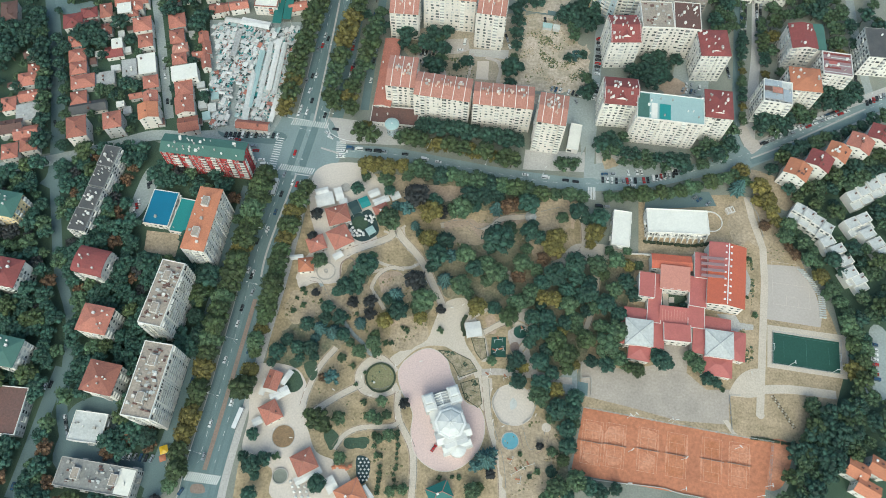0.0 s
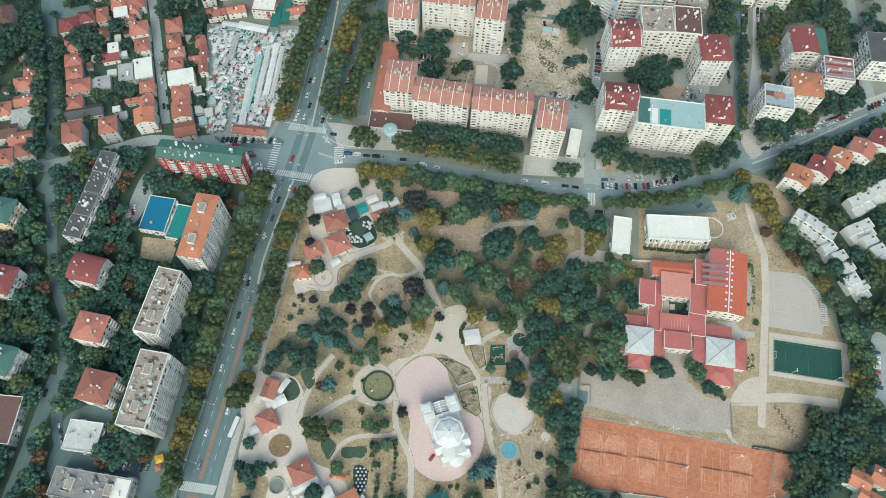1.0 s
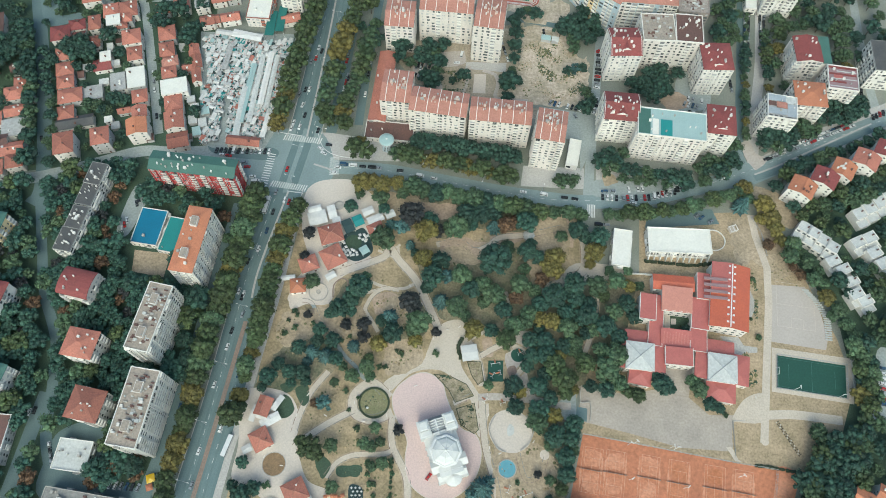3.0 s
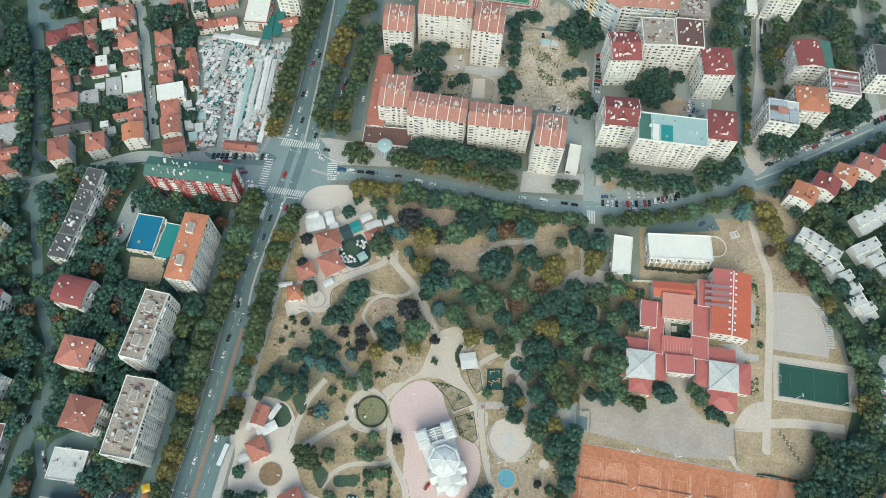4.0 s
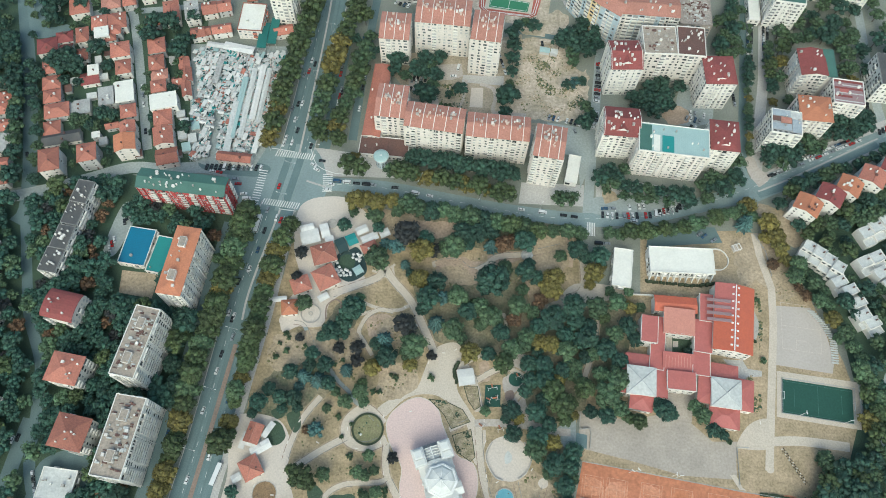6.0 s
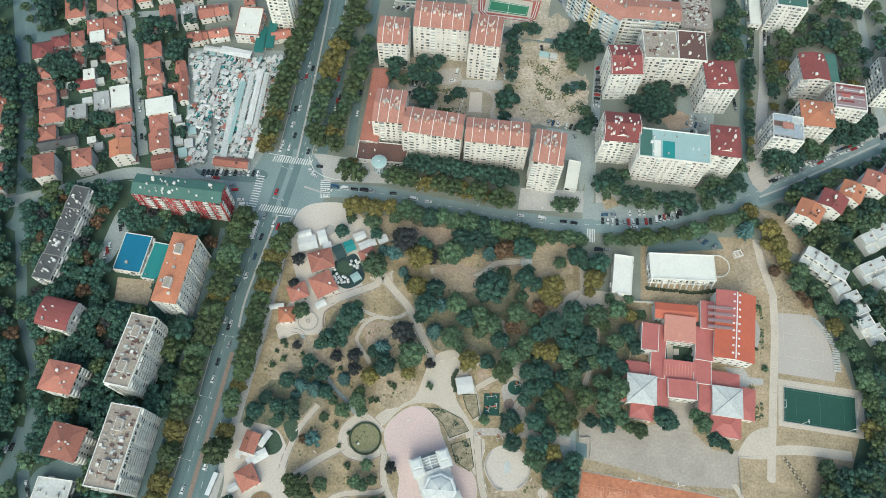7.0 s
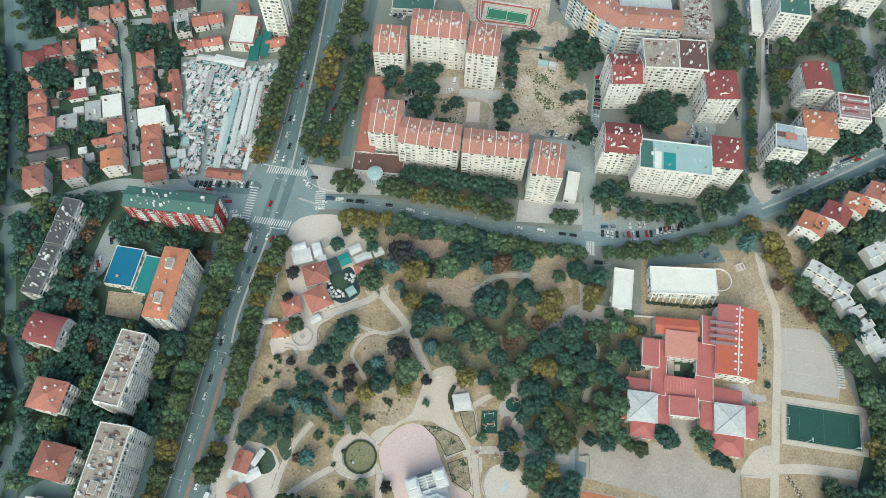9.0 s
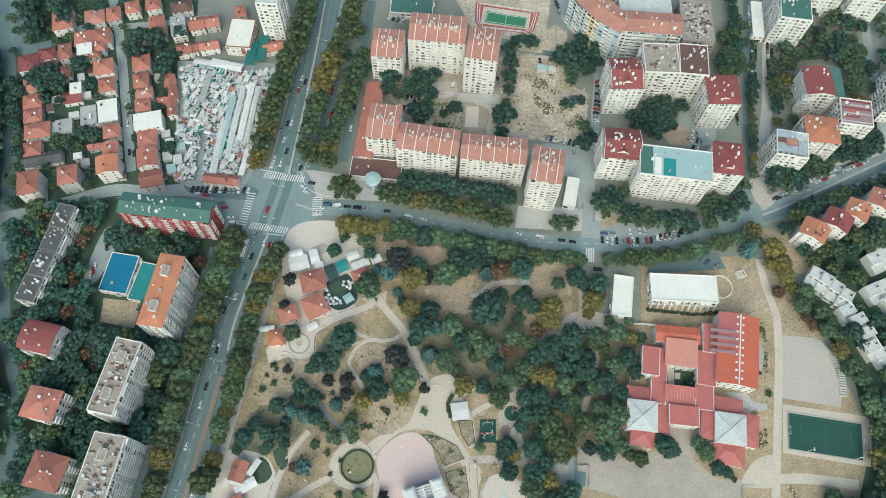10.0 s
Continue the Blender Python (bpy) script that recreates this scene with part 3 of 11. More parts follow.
    for i in range(chimneys):
        cx, cy = rnd.uniform(-0.42, 0.42) * w, rnd.uniform(-0.4, 0.4) * d
        caps = ("render_white", "render_cream", "concrete")
        if firewalls:
            # stacks stand in clusters near the ridge, one cluster to a stair
            k = i % max(2, firewalls - 1)
            cx, cy = w * ((k + 1) / max(3, firewalls) - 0.5) + rnd.gauss(0, 1.3), d * 0.06 + rnd.gauss(0, 0.13) * d
            cx, cy = max(-0.45 * w, min(0.45 * w, cx)), max(-0.42 * d, min(0.42 * d, cy))
            caps = ("render_peach", "render_cream", "render_peach", "concrete")
        c = part("chimney", chimney_mesh(rnd.choice((0.5, 0.7, 0.8, 1.3)), 1.2, rnd.choice(caps)), None, e)
        c.matrix_basis = pose(cx, cy, roof_height(kind, w, d, h, rise, cx, cy), 0, 0, rnd.choice((0, 90)))
    if clutter:
        g = Geo()
        for i in range(clutter):
            cx, cy, cw, cd = rnd.uniform(-0.38, 0.38) * w, rnd.uniform(-0.42, 0.42) * d, rnd.uniform(0.5, 2.6), rnd.uniform(0.4, 1.6)
            g.box(cx - cw / 2, cy - cd / 2, h - 0.2, cx + cw / 2, cy + cd / 2, h + rnd.uniform(0.2, 0.9), rnd.randrange(3), 0.05)
        tagged(part("roof_clutter", g, ["concrete", "tile_brown", "pale_roof"], e), kind="stuff")
    hh = h - 0.6
    faces = {"front": (pose(0, -d / 2, 0), w, pattern), "right": (pose(w / 2, 0, 0, 0, 0, 90), d, side),
             "left": (pose(-w / 2, 0, 0, 0, 0, -90), d, side), "back": (pose(0, d / 2, 0, 0, 0, 180), w, pattern)}
    for key, (m, length, pat) in faces.items():
        a = radians(rot + {"front": -90, "right": 0, "left": 180, "back": 90}[key])
        seen = math.cos(a) * -x + math.sin(a) * (20 - y) > 0
        facade(e, m, length, storeys, hh, pat, trim, joined=not (seen and y < 282 and (key == "front" or length > 30)), seed=seed)
    return e


def house(x, y, rot, w, d, h, wall, roof, kind, label, rise=2.2, chimneys=1, group="houses", skylights=0):
    """A small house: walls, tiled roof with eaves, windows, a door and chimneys."""
    e = thing("house", x, y, rot, label, "house", group)
    occupy(x, y, rot, w, d)
    rnd = random.Random(int(abs(x * 11 + y * 5)))
    g = Geo().box(-w / 2, -d / 2, 0, w / 2, d / 2, h - 0.25)
    gable_walls(g, kind, w, d, h - 0.25, rise)
    part("wall", g, wall, e)
    if kind == "flat":
        part("roof", Geo().box(-w / 2 - 0.3, -d / 2 - 0.3, h - 0.25, w / 2 + 0.3, d / 2 + 0.3, h + 0.1), roof, e)
    else:
        part("roof", roof_geo(kind, w, d, h, rise), roof, e)
        g = Geo()
        if kind == "hip":
            r = max(0.0, (w - d) / 2)
            q = max(0.0, (d - w) / 2)
            for sx in (-1, 1):
                for sy in (-1, 1):
                    g.bar((sx * (w / 2 + 0.5), sy * (d / 2 + 0.5), h + 0.02), (sx * r, sy * q, h + rise + 0.02), 0.13)
            g.bar((-r - 0.05, -q - 0.05, h + rise), (r + 0.05, q + 0.05, h + rise), 0.15)
        elif kind == "gable":
            g.bar((-w / 2 - 0.5, 0, h + rise), (w / 2 + 0.5, 0, h + rise), 0.14)
        else:
            g.bar((0, -d / 2 - 0.5, h + rise), (0, d / 2 + 0.5, h + rise), 0.14)
        part("ridge", g, "tile_pink" if group == "pavilions" else roof, e)
    for i in range(chimneys):
        cx, cy = rnd.uniform(-0.3, 0.3) * w, rnd.uniform(-0.3, 0.3) * d
        part("chimney", chimney_mesh(rnd.choice((0.7, 1.0)), 1.0, rnd.choice(("render_white", "tile_brown"))), None, e, at=pose(cx, cy, roof_height(kind, w, d, h, rise, cx, cy)))
    st = max(1, round(h / 3))
    n = max(1, round(w / 5))
    for s in range(st):
        for i in range(n):
            if s == 0 and i == n // 2:
                key = ("door",)
                if key not in CACHE:
                    CACHE[key] = Geo().box(-0.5, -0.06, 0, 0.5, 0.05, 2.05).box(-0.6, -0.1, 2.05, 0.6, 0.05, 2.2).box(0.35, -0.12, 1.0, 0.42, -0.06, 1.1).mesh("door", ["tile_brown"])
                part("door", CACHE[key], None, e, at=pose(-w / 2 + w * (i + 0.5) / n, -d / 2, 0))
            else:
                part("window", window_mesh(1.2, 1.3), None, e, at=pose(-w / 2 + w * (i + 0.5) / n, -d / 2, h / st * s + 0.9))
        m = 1 if x < 0 else -1
        if h > 5:
            part("window", window_mesh(1.2, 1.3), None, e, at=pose(m * w / 2, 0, h / st * s + 0.9, 0, 0, 90 * m))
    return e


# ---- trees ----
def crown_geo(r, h, base, rnd, lobes, leaves, flat=0.75):
    """A crown of many uneven leafy lumps over a darker core, with loose leaf clumps along the outline."""
    g = Geo()
    centres = [(Vector((0, 0, base + h * 0.42)), r * 0.58)]
    spin = rnd.uniform(0, 6.283)
    for i in range(lobes):
        f = (i + 0.5) / lobes
        q = r * (0.12 + 0.68 * math.sqrt(f)) * rnd.uniform(0.9, 1.08)
        a = spin + 2.4 * i + rnd.uniform(-0.35, 0.35)
        s = r * rnd.uniform(0.24, 0.37)
        z = base + h * (0.3 + 0.52 * (1 - (q / r) ** 2)) + rnd.uniform(-0.07, 0.07) * h
        centres.append((Vector((q * math.cos(a), q * math.sin(a), z)), s))
    bm = bmesh.new()
    bmesh.ops.create_icosphere(bm, subdivisions=1, radius=1)
    ball = [v.co.copy() for v in bm.verts]
    tri = [tuple(v.index for v in f.verts) for f in bm.faces]
    bm.free()
    for c, s in centres:
        off = Vector((rnd.uniform(-9, 9), rnd.uniform(-9, 9), rnd.uniform(-9, 9)))
        g.add([c + Vector((p.x, p.y, p.z * flat)) * s * (0.9 + 0.3 * noise.noise(p * 1.6 + off) + 0.22 * noise.noise(p * 4.2 + off)) for p in ball], tri)
    for i in range(leaves):
        c, s = rnd.choice(centres[1:])
        d = Vector((rnd.gauss(0, 1), rnd.gauss(0, 1), abs(rnd.gauss(0, 1)) * 0.9 + rnd.uniform(-0.5, 0.2))).normalized()
        p = c + Vector((d.x, d.y, d.z * flat)) * s * rnd.uniform(0.88, 1.16)
        u = (d + Vector((rnd.uniform(-1, 1), rnd.uniform(-1, 1), rnd.uniform(-1, 1))) * 0.7).normalized()
        a = u.orthogonal().normalized()
        b = u.cross(a)
        t = rnd.uniform(0, 6.283)
        a, b = a * math.cos(t) + b * math.sin(t), b * math.cos(t) - a * math.sin(t)
        k = rnd.uniform(0.2, 0.48)
        g.add([p - a * k, p - b * k * 0.6 - u * 0.1, p + a * k, p + b * k * 0.6 + u * 0.12], [(0, 1, 2, 3)])
    return g


def needle_geo(r, h, base, rnd):
    """A spruce: many tiers of drooping, pointed boughs round a tapering stem."""
    g = Geo()
    tiers = 12
    for j in range(tiers):
        z = base + h * j / tiers
        rr = r * (1 - j / tiers) ** 0.75 + 0.3
        n = max(6, 15 - j)
        for i in range(n):
            a = 2 * math.pi * (i + rnd.random() * 0.8) / n
            q = rr * rnd.uniform(0.7, 1.12)
            d, s = Vector((math.cos(a), math.sin(a), 0)), Vector((-math.sin(a), math.cos(a), 0)) * q * rnd.uniform(0.12, 0.2)
            top = Vector((0, 0, z + h / tiers))
            mid, tip = d * q * 0.6 + Vector((0, 0, z + 0.1 * h / tiers)), d * q + Vector((0, 0, z - 0.3))
            g.add([top, mid - s, tip, mid + s, mid + Vector((0, 0, 0.4))], [(0, 1, 4), (1, 2, 4), (2, 3, 4), (3, 0, 4)])
            for k in (-1, 1):
                w = d * q * 0.55 + s * k * 3.2 + Vector((0, 0, z - 0.1))
                g.add([d * q * 0.3 + Vector((0, 0, z + 0.25)), d * q * 0.5 + s * k * 0.6 + Vector((0, 0, z + 0.3)), w], [(0, 1, 2)])
    g.tube(0, 0, base, base + h, r * 0.4, 0.05, 8)
    return g


def trunk_geo(base, r, rnd):
    g = Geo().tube(0, 0, -0.2, base + 1.0, 0.12 + r * 0.05, 0.08 + r * 0.03, 8)
    for i in range(4):
        a = 1.57 * i + rnd.uniform(-0.5, 0.5)
        g.bar((0, 0, base * 0.75), (r * 0.5 * math.cos(a), r * 0.5 * math.sin(a), base + r * 0.55), 0.05 + r * 0.012)
    return g


SPECIES = {
    # kind: leaf, radius, crown height, trunk height, lobes, leaves, label, category
    "plane": ("plane_leaf", 4.6, 8.0, 2.6, 30, 760, "tall plane tree with yellowing green leaves by the road", "tree"),
    "dark": ("dark_leaf", 4.4, 7.0, 1.9, 28, 720, "broad leafy tree with a dark green crown", "tree"),
    "mid": ("mid_leaf", 3.9, 6.0, 1.7, 24, 600, "leafy tree with a mid green crown", "tree"),
    "blue": ("blue_needle", 3.6, 7.5, 1.2, 14, 500, "blue-green spruce with drooping boughs", "tree"),
    "gold": ("gold_leaf", 3.8, 5.5, 1.6, 24, 600, "leafy tree turned golden in autumn", "tree"),
    "rust": ("rust_leaf", 3.8, 5.0, 1.6, 22, 560, "leafy tree with rust-brown autumn leaves", "tree"),
    "plum": ("plum_leaf", 3.6, 5.5, 1.6, 22, 560, "leafy tree with very dark, almost black leaves", "tree"),
    "bush": ("mid_leaf", 1.5, 1.8, 0.0, 9, 90, "low rounded green shrub on dry grass", "shrub"),
}
TREES, LEAN = {}, {}
for key, (leaf, r, hh, base, lobes, leaves, label, cat) in SPECIES.items():
    TREES[key], LEAN[key] = [], []
    for i in range(4):
        rnd = random.Random(len(key) * 31 + ord(key[0]) * 7 + i)
        g = needle_geo(r, hh, base, rnd) if key == "blue" and i < 3 else crown_geo(r, hh, base, rnd, lobes, leaves, 1.0 if key == "blue" else 0.75)
        if i < 3:
            LEAN[key].append((crown_geo(r, hh, base, random.Random(i), max(6, lobes // 2), leaves // 2).mesh("crown", [leaf]), Geo().tube(0, 0, -0.2, base + 1, 0.26, 0.16, 6).mesh("trunk", ["bark"])))
        TREES[key].append((g.mesh("crown", [leaf]), trunk_geo(max(base, 0.3), r, rnd).mesh("trunk", ["bark"])))
TREE_RND = random.Random(5)
FAR = []


def tree(x, y, key, size=1.0):
    """One tree: a trunk with limbs and a crown."""
    size *= 1.25 if key != "bush" else 1.0
    if y > 236 and key != "bush" or x < -170:
        FAR.append((x, y, key, size))
        return None
    leaf, r, hh, base, lobes, leaves, label, cat = SPECIES[key]
    e = thing("shrub" if key == "bush" else "tree", x, y, 0, label, cat, "trees" if cat == "tree" else "shrubs")
    s = size * TREE_RND.uniform(0.93, 1.1)
    e.matrix_basis = pose(x, y, 0, 0, 0, TREE_RND.uniform(0, 360)) @ Matrix.Diagonal((s, s, s * TREE_RND.uniform(0.85, 1.1), 1))
    crown, trunk = TREE_RND.choice(TREES[key])
    part("trunk", trunk, None, e)
    part("crown", crown, None, e)
    return e


def tree_row(pts, spacing, keys, size=1.0, jitter=0.6):
    """Trees in a row along a line."""
    line = curve_points(pts, False, 12)
    gap = spacing * 0.5
    for a, b in zip(line, line[1:]):
        length = (b - a).length
        while gap < length:
            p = a.lerp(b, gap / length)
            tree(p.x + TREE_RND.uniform(-jitter, jitter), p.y + TREE_RND.uniform(-jitter, jitter), TREE_RND.choice(keys), size * TREE_RND.uniform(0.85, 1.15))
            gap += spacing * TREE_RND.uniform(0.85, 1.15)
        gap -= length


def inside(p, poly):
    hit = False
    for (ax, ay), (bx, by) in zip(poly, poly[1:] + poly[:1]):
        if (ay > p[1]) != (by > p[1]) and p[0] < (bx - ax) * (p[1] - ay) / (by - ay) + ax:
            hit = not hit
    return hit


def scatter(poly, spacing, seed, margin=2.0):
    """Points strewn evenly over a plot."""
    rnd = random.Random(seed)
    x0, x1 = min(p[0] for p in poly), max(p[0] for p in poly)
    y0, y1 = min(p[1] for p in poly), max(p[1] for p in poly)
    out, cells = [], {}
    for _ in range(int((x1 - x0) * (y1 - y0) / spacing ** 2 * 14)):
        p = (rnd.uniform(x0, x1), rnd.uniform(y0, y1))
        i, j = int(p[0] // spacing), int(p[1] // spacing)
        near = [q for u in (-1, 0, 1) for v in (-1, 0, 1) for q in cells.get((i + u, j + v), ())]
        if all((p[0] - q[0]) ** 2 + (p[1] - q[1]) ** 2 > spacing ** 2 for q in near) and inside(p, poly):
            cells.setdefault((i, j), []).append(p)
            if free(*p, margin):
                out.append(p)
    return out


def grove(poly, spacing, keys, size=1.0, seed=1):
    for x, y in scatter(poly, spacing, seed):
        FAR.append((x, y, TREE_RND.choice(keys), 1.25 * size * TREE_RND.uniform(0.75, 1.2)))


def wood(polys, spacing, keys, label, size=1.0, seed=1, extra=(), margin=2.0):
    """A close stand of trees that nobody could count, as one mesh of many crowns."""
    rnd = random.Random(seed)
    spots = [(x, y, rnd.choice(keys), size * rnd.uniform(0.7, 1.2)) for poly in polys for x, y in scatter(poly, spacing, seed, margin)] + list(extra)
    names = sorted({SPECIES[k][0] for _, _, k, _ in spots} | {"bark"})
    chunks, faces, mats, n = [], [], [], 0
    for x, y, key, s in spots:
        crown, trunk = rnd.choice(LEAN[key])
        a = rnd.uniform(0, 6.283)
        for me, k in ((crown, names.index(SPECIES[key][0])), (trunk, names.index("bark"))):
            co = np.empty(len(me.vertices) * 3)
            me.vertices.foreach_get("co", co)
            co = co.reshape(-1, 3) * s
            c, q = math.cos(a), math.sin(a)
            chunks.append(np.c_[co[:, 0] * c - co[:, 1] * q + x, co[:, 0] * q + co[:, 1] * c + y, co[:, 2]])
            faces += [tuple(n + v for v in f.vertices) for f in me.polygons]
            mats += [k] * len(me.polygons)
            n += len(co)
    me = bpy.data.meshes.new("woodland")
    me.from_pydata(np.concatenate(chunks).tolist(), [], faces)
    for k in names:
        me.materials.append(M[k])
    me.polygons.foreach_set("material_index", mats)
    me.update()
    return tagged(new("woodland", me), label, "trees", "", "stuff")


# ---- cars ----
CARS = {}


def car(x, y, rot, paint="car_white", kind="car"):
    """A parked or driving car, bus or van: body, glass, four wheels."""
    key = (paint, kind)
    if key not in CARS:
        l, w, h, z = {"car": (4.3, 1.75, 1.45, 0.3), "van": (5.2, 1.95, 2.1, 0.35), "bus": (11.8, 2.5, 3.0, 0.35)}[kind]
        b, g = Geo(), Geo()
        if kind == "car":
            b.box(-l / 2, -w / 2, z, l / 2, w / 2, 0.78, 0, 0.06)
            b.box(-l / 2 + 0.05, -w / 2 + 0.06, 0.78, l / 2 - 0.05, w / 2 - 0.06, 0.92, 0, 0.1)
            g.box(-l / 2 + 0.5, -w / 2 + 0.12, 0.9, l / 2 - 1.2, w / 2 - 0.12, 1.38, 0, 0.22)
            roof = Geo().box(-l / 2 + 0.85, -w / 2 + 0.3, 1.36, l / 2 - 1.6, w / 2 - 0.3, 1.46, 0, 0.06)
        elif kind == "van":
            b.box(-l / 2, -w / 2, z, l / 2, w / 2, 1.1, 0, 0.05)
            g.box(-l / 2 + 0.1, -w / 2 + 0.06, 1.08, l / 2 - 0.9, w / 2 - 0.06, 1.9, 0, 0.12)
            roof = Geo().box(-l / 2 + 0.15, -w / 2 + 0.1, 1.85, l / 2 - 1.1, w / 2 - 0.1, 2.1, 0, 0.08)
        else:
            b.box(-l / 2, -w / 2, z, l / 2, w / 2, 1.4, 0, 0.03)
            g.box(-l / 2 + 0.04, -w / 2 + 0.04, 1.4, l / 2 - 0.04, w / 2 - 0.04, 2.4, 0, 0.03)
            roof = Geo().box(-l / 2, -w / 2, 2.4, l / 2, w / 2, 2.95, 0, 0.12).box(-3, -0.8, 2.95, -1, 0.8, 3.15).box(1.2, -0.8, 2.95, 3.2, 0.8, 3.15)
        wheel = Geo()
        n, r = 12, 0.32 if kind == "car" else 0.42
        ring = [(r * math.cos(2 * math.pi * i / n), r * math.sin(2 * math.pi * i / n)) for i in range(n)]
        wheel.add([(p, -0.1, q) for p, q in ring] + [(p, 0.1, q) for p, q in ring], [(i, (i + 1) % n, n + (i + 1) % n, n + i) for i in range(n)] + [tuple(range(n - 1, -1, -1)), tuple(range(n, 2 * n))])
        b.add(roof.v, roof.f)
        pair = Geo().bar((0, -w / 2 + 0.1, 0), (0, w / 2 - 0.1, 0), 0.06)
        for sy in (-1, 1):
            pair.add([(p, q + sy * (w / 2 - 0.12), t) for p, q, t in wheel.v], wheel.f)
        CARS[key] = (b.mesh("body", [paint]), g.mesh("glass", ["dark_glass"]), pair.mesh("axle", ["rubber"]), l, r)
    body, glass, axle, l, r = CARS[key]
    tone = paint.split("_")[1]
    e = thing(kind, x, y, rot, {"car": f"{tone} passenger car standing on the asphalt", "van": f"{tone} delivery van standing on the asphalt", "bus": f"{tone} city bus standing on the avenue"}[kind], kind, "vehicles", z=0.06)
    part("body", body, None, e)
    part("glass", glass, None, e)
    for sx in (-1, 1):
        part("axle", axle, None, e, at=pose(sx * l * 0.3, 0, r))
    return e


PAINTS = ("car_white", "car_white", "car_white", "car_silver", "car_silver", "car_black", "car_black", "car_black", "car_silver", "car_blue", "car_white", "car_black", "car_red")
CAR_RND = random.Random(11)


def parked(x0, y0, x1, y1, gap, turn, fill=0.85):
    """A row of parked cars from one end to the other. turn: degrees between the row and the cars."""
    length = math.hypot(x1 - x0, y1 - y0)
    a = math.degrees(math.atan2(y1 - y0, x1 - x0))
    for i in range(int(length / gap) + 1):
        if CAR_RND.random() < fill:
            t = i * gap / max(length, 0.01)
            car(x0 + (x1 - x0) * t, y0 + (y1 - y0) * t, a + turn + CAR_RND.uniform(-3, 3) + CAR_RND.choice((0, 180)), CAR_RND.choice(PAINTS), "van" if CAR_RND.random() < 0.05 else "car")


def street_lamp(x, y, rot, height=10.0):
    """A tall mast with two curved arms and lamp heads."""
    e = thing("street_lamp", x, y, rot, "tall grey steel street lamp with two arms", "street lamp", "street lamps")
    if "lamp" not in CACHE:
        mast = Geo().tube(0, 0, 0, height, 0.14, 0.07, 8).tube(0, 0, 0, 0.5, 0.25, 0.2, 8).mesh("mast", ["steel"])
        arm = Geo().bar((0, 0, 0), (1.2, 0, 0.5), 0.06).bar((1.2, 0, 0.5), (2.6, 0, 0.7), 0.06).mesh("arm", ["steel"])
        head = Geo().box(2.3, -0.2, 0.58, 3.5, 0.2, 0.8, 0, 0.06).mesh("lamp_head", ["white_metal"])
        CACHE["lamp"] = mast, arm, head
    mast, arm, head = CACHE["lamp"]
    part("mast", mast, None, e)
    for a in (0, 180):
        q = part("arm", arm, None, e, at=pose(0, 0, height - 0.3, 0, 0, a))
        part("lamp_head", head, None, q)
    return e


def umbrella(x, y, w, cloth, label, rot=0.0):
    """A square parasol on a pole."""
    e = thing("parasol", x, y, rot, label, "parasol", "parasols")
    key = ("parasol", w, cloth)
    if key not in CACHE:
        CACHE[key] = (Geo().tube(0, 0, 0, 2.7, 0.04, 0.03, 6).box(-0.3, -0.3, 0, 0.3, 0.3, 0.12).mesh("pole", ["white_metal"]),
                      Geo().add([(-w, -w, 2.2), (w, -w, 2.2), (w, w, 2.2), (-w, w, 2.2), (0, 0, 2.85), (-w, -w, 2.0), (w, -w, 2.0), (w, w, 2.0), (-w, w, 2.0)],
                                [(0, 1, 4), (1, 2, 4), (2, 3, 4), (3, 0, 4), (5, 6, 1, 0), (6, 7, 2, 1), (7, 8, 3, 2), (8, 5, 0, 3)]).mesh("canopy", [cloth]))
    pole, canopy = CACHE[key]
    part("pole", pole, None, e)
    part("canopy", canopy, None, e)
    return e


def stall(x, y, rot, w, d, h, cloth, kind, label):
    """A market stall: posts, counter and a sloping or peaked sheet roof."""
    e = thing("market_stall", x, y, rot, label, "market stall", "market stalls")
    g = Geo()
    for sx in (-1, 1):
        for sy in (-1, 1):
            g.bar((sx * (w / 2 - 0.1), sy * (d / 2 - 0.1), 0), (sx * (w / 2 - 0.1), sy * (d / 2 - 0.1), h - 0.1), 0.05)
    part("frame", g, "steel", e)
    part("canopy", roof_geo(kind, w, d, h, 0.5, 0.2), cloth, e)
    return e



def wing(parent, x, y, rot, w, d, h, wall, roof, kind, rise=1.5, windows=True):
    """One wing of a larger building: its walls, its roof and a row of windows to a storey."""
    m = pose(x, y, 0, 0, 0, rot)
    occupy(x + parent.location.x, y + parent.location.y, rot, w, d)
    g = Geo().box(-w / 2, -d / 2, 0, w / 2, d / 2, h - 0.28)
    gable_walls(g, kind, w, d, h - 0.28, rise)
    body = part("wall", g, wall, parent, at=m)
    r = Geo().box(-w / 2 - 0.3, -d / 2 - 0.3, h - 0.28, w / 2 + 0.3, d / 2 + 0.3, h) if kind == "flat" else roof_geo(kind, w, d, h, rise)
    top = part("roof", r, roof, parent, at=m)
    if kind == "flat" and roof == "sheet_pink":
        for x0, y0, x1, y1 in ((-w / 2 - 0.35, -d / 2 - 0.35, w / 2 + 0.35, -d / 2 - 0.05), (-w / 2 - 0.35, -d / 2 - 0.05, -w / 2 - 0.05, d / 2 + 0.35), (w / 2 + 0.05, -d / 2 - 0.05, w / 2 + 0.35, d / 2 + 0.35)):
            part("coping", Geo().box(x0, y0, h - 0.2, x1, y1, h + 0.22), "render_cream", top)
    if windows:
        n = max(1, round(w / 4))
        for s in range(max(1, round(h / 3.6))):
            for i in range(n):
                part("window", window_mesh(2.0, 1.5), None, body, at=pose(-w / 2 + w * (i + 0.5) / n, -d / 2, 1.0 + 3.4 * s))
    return body


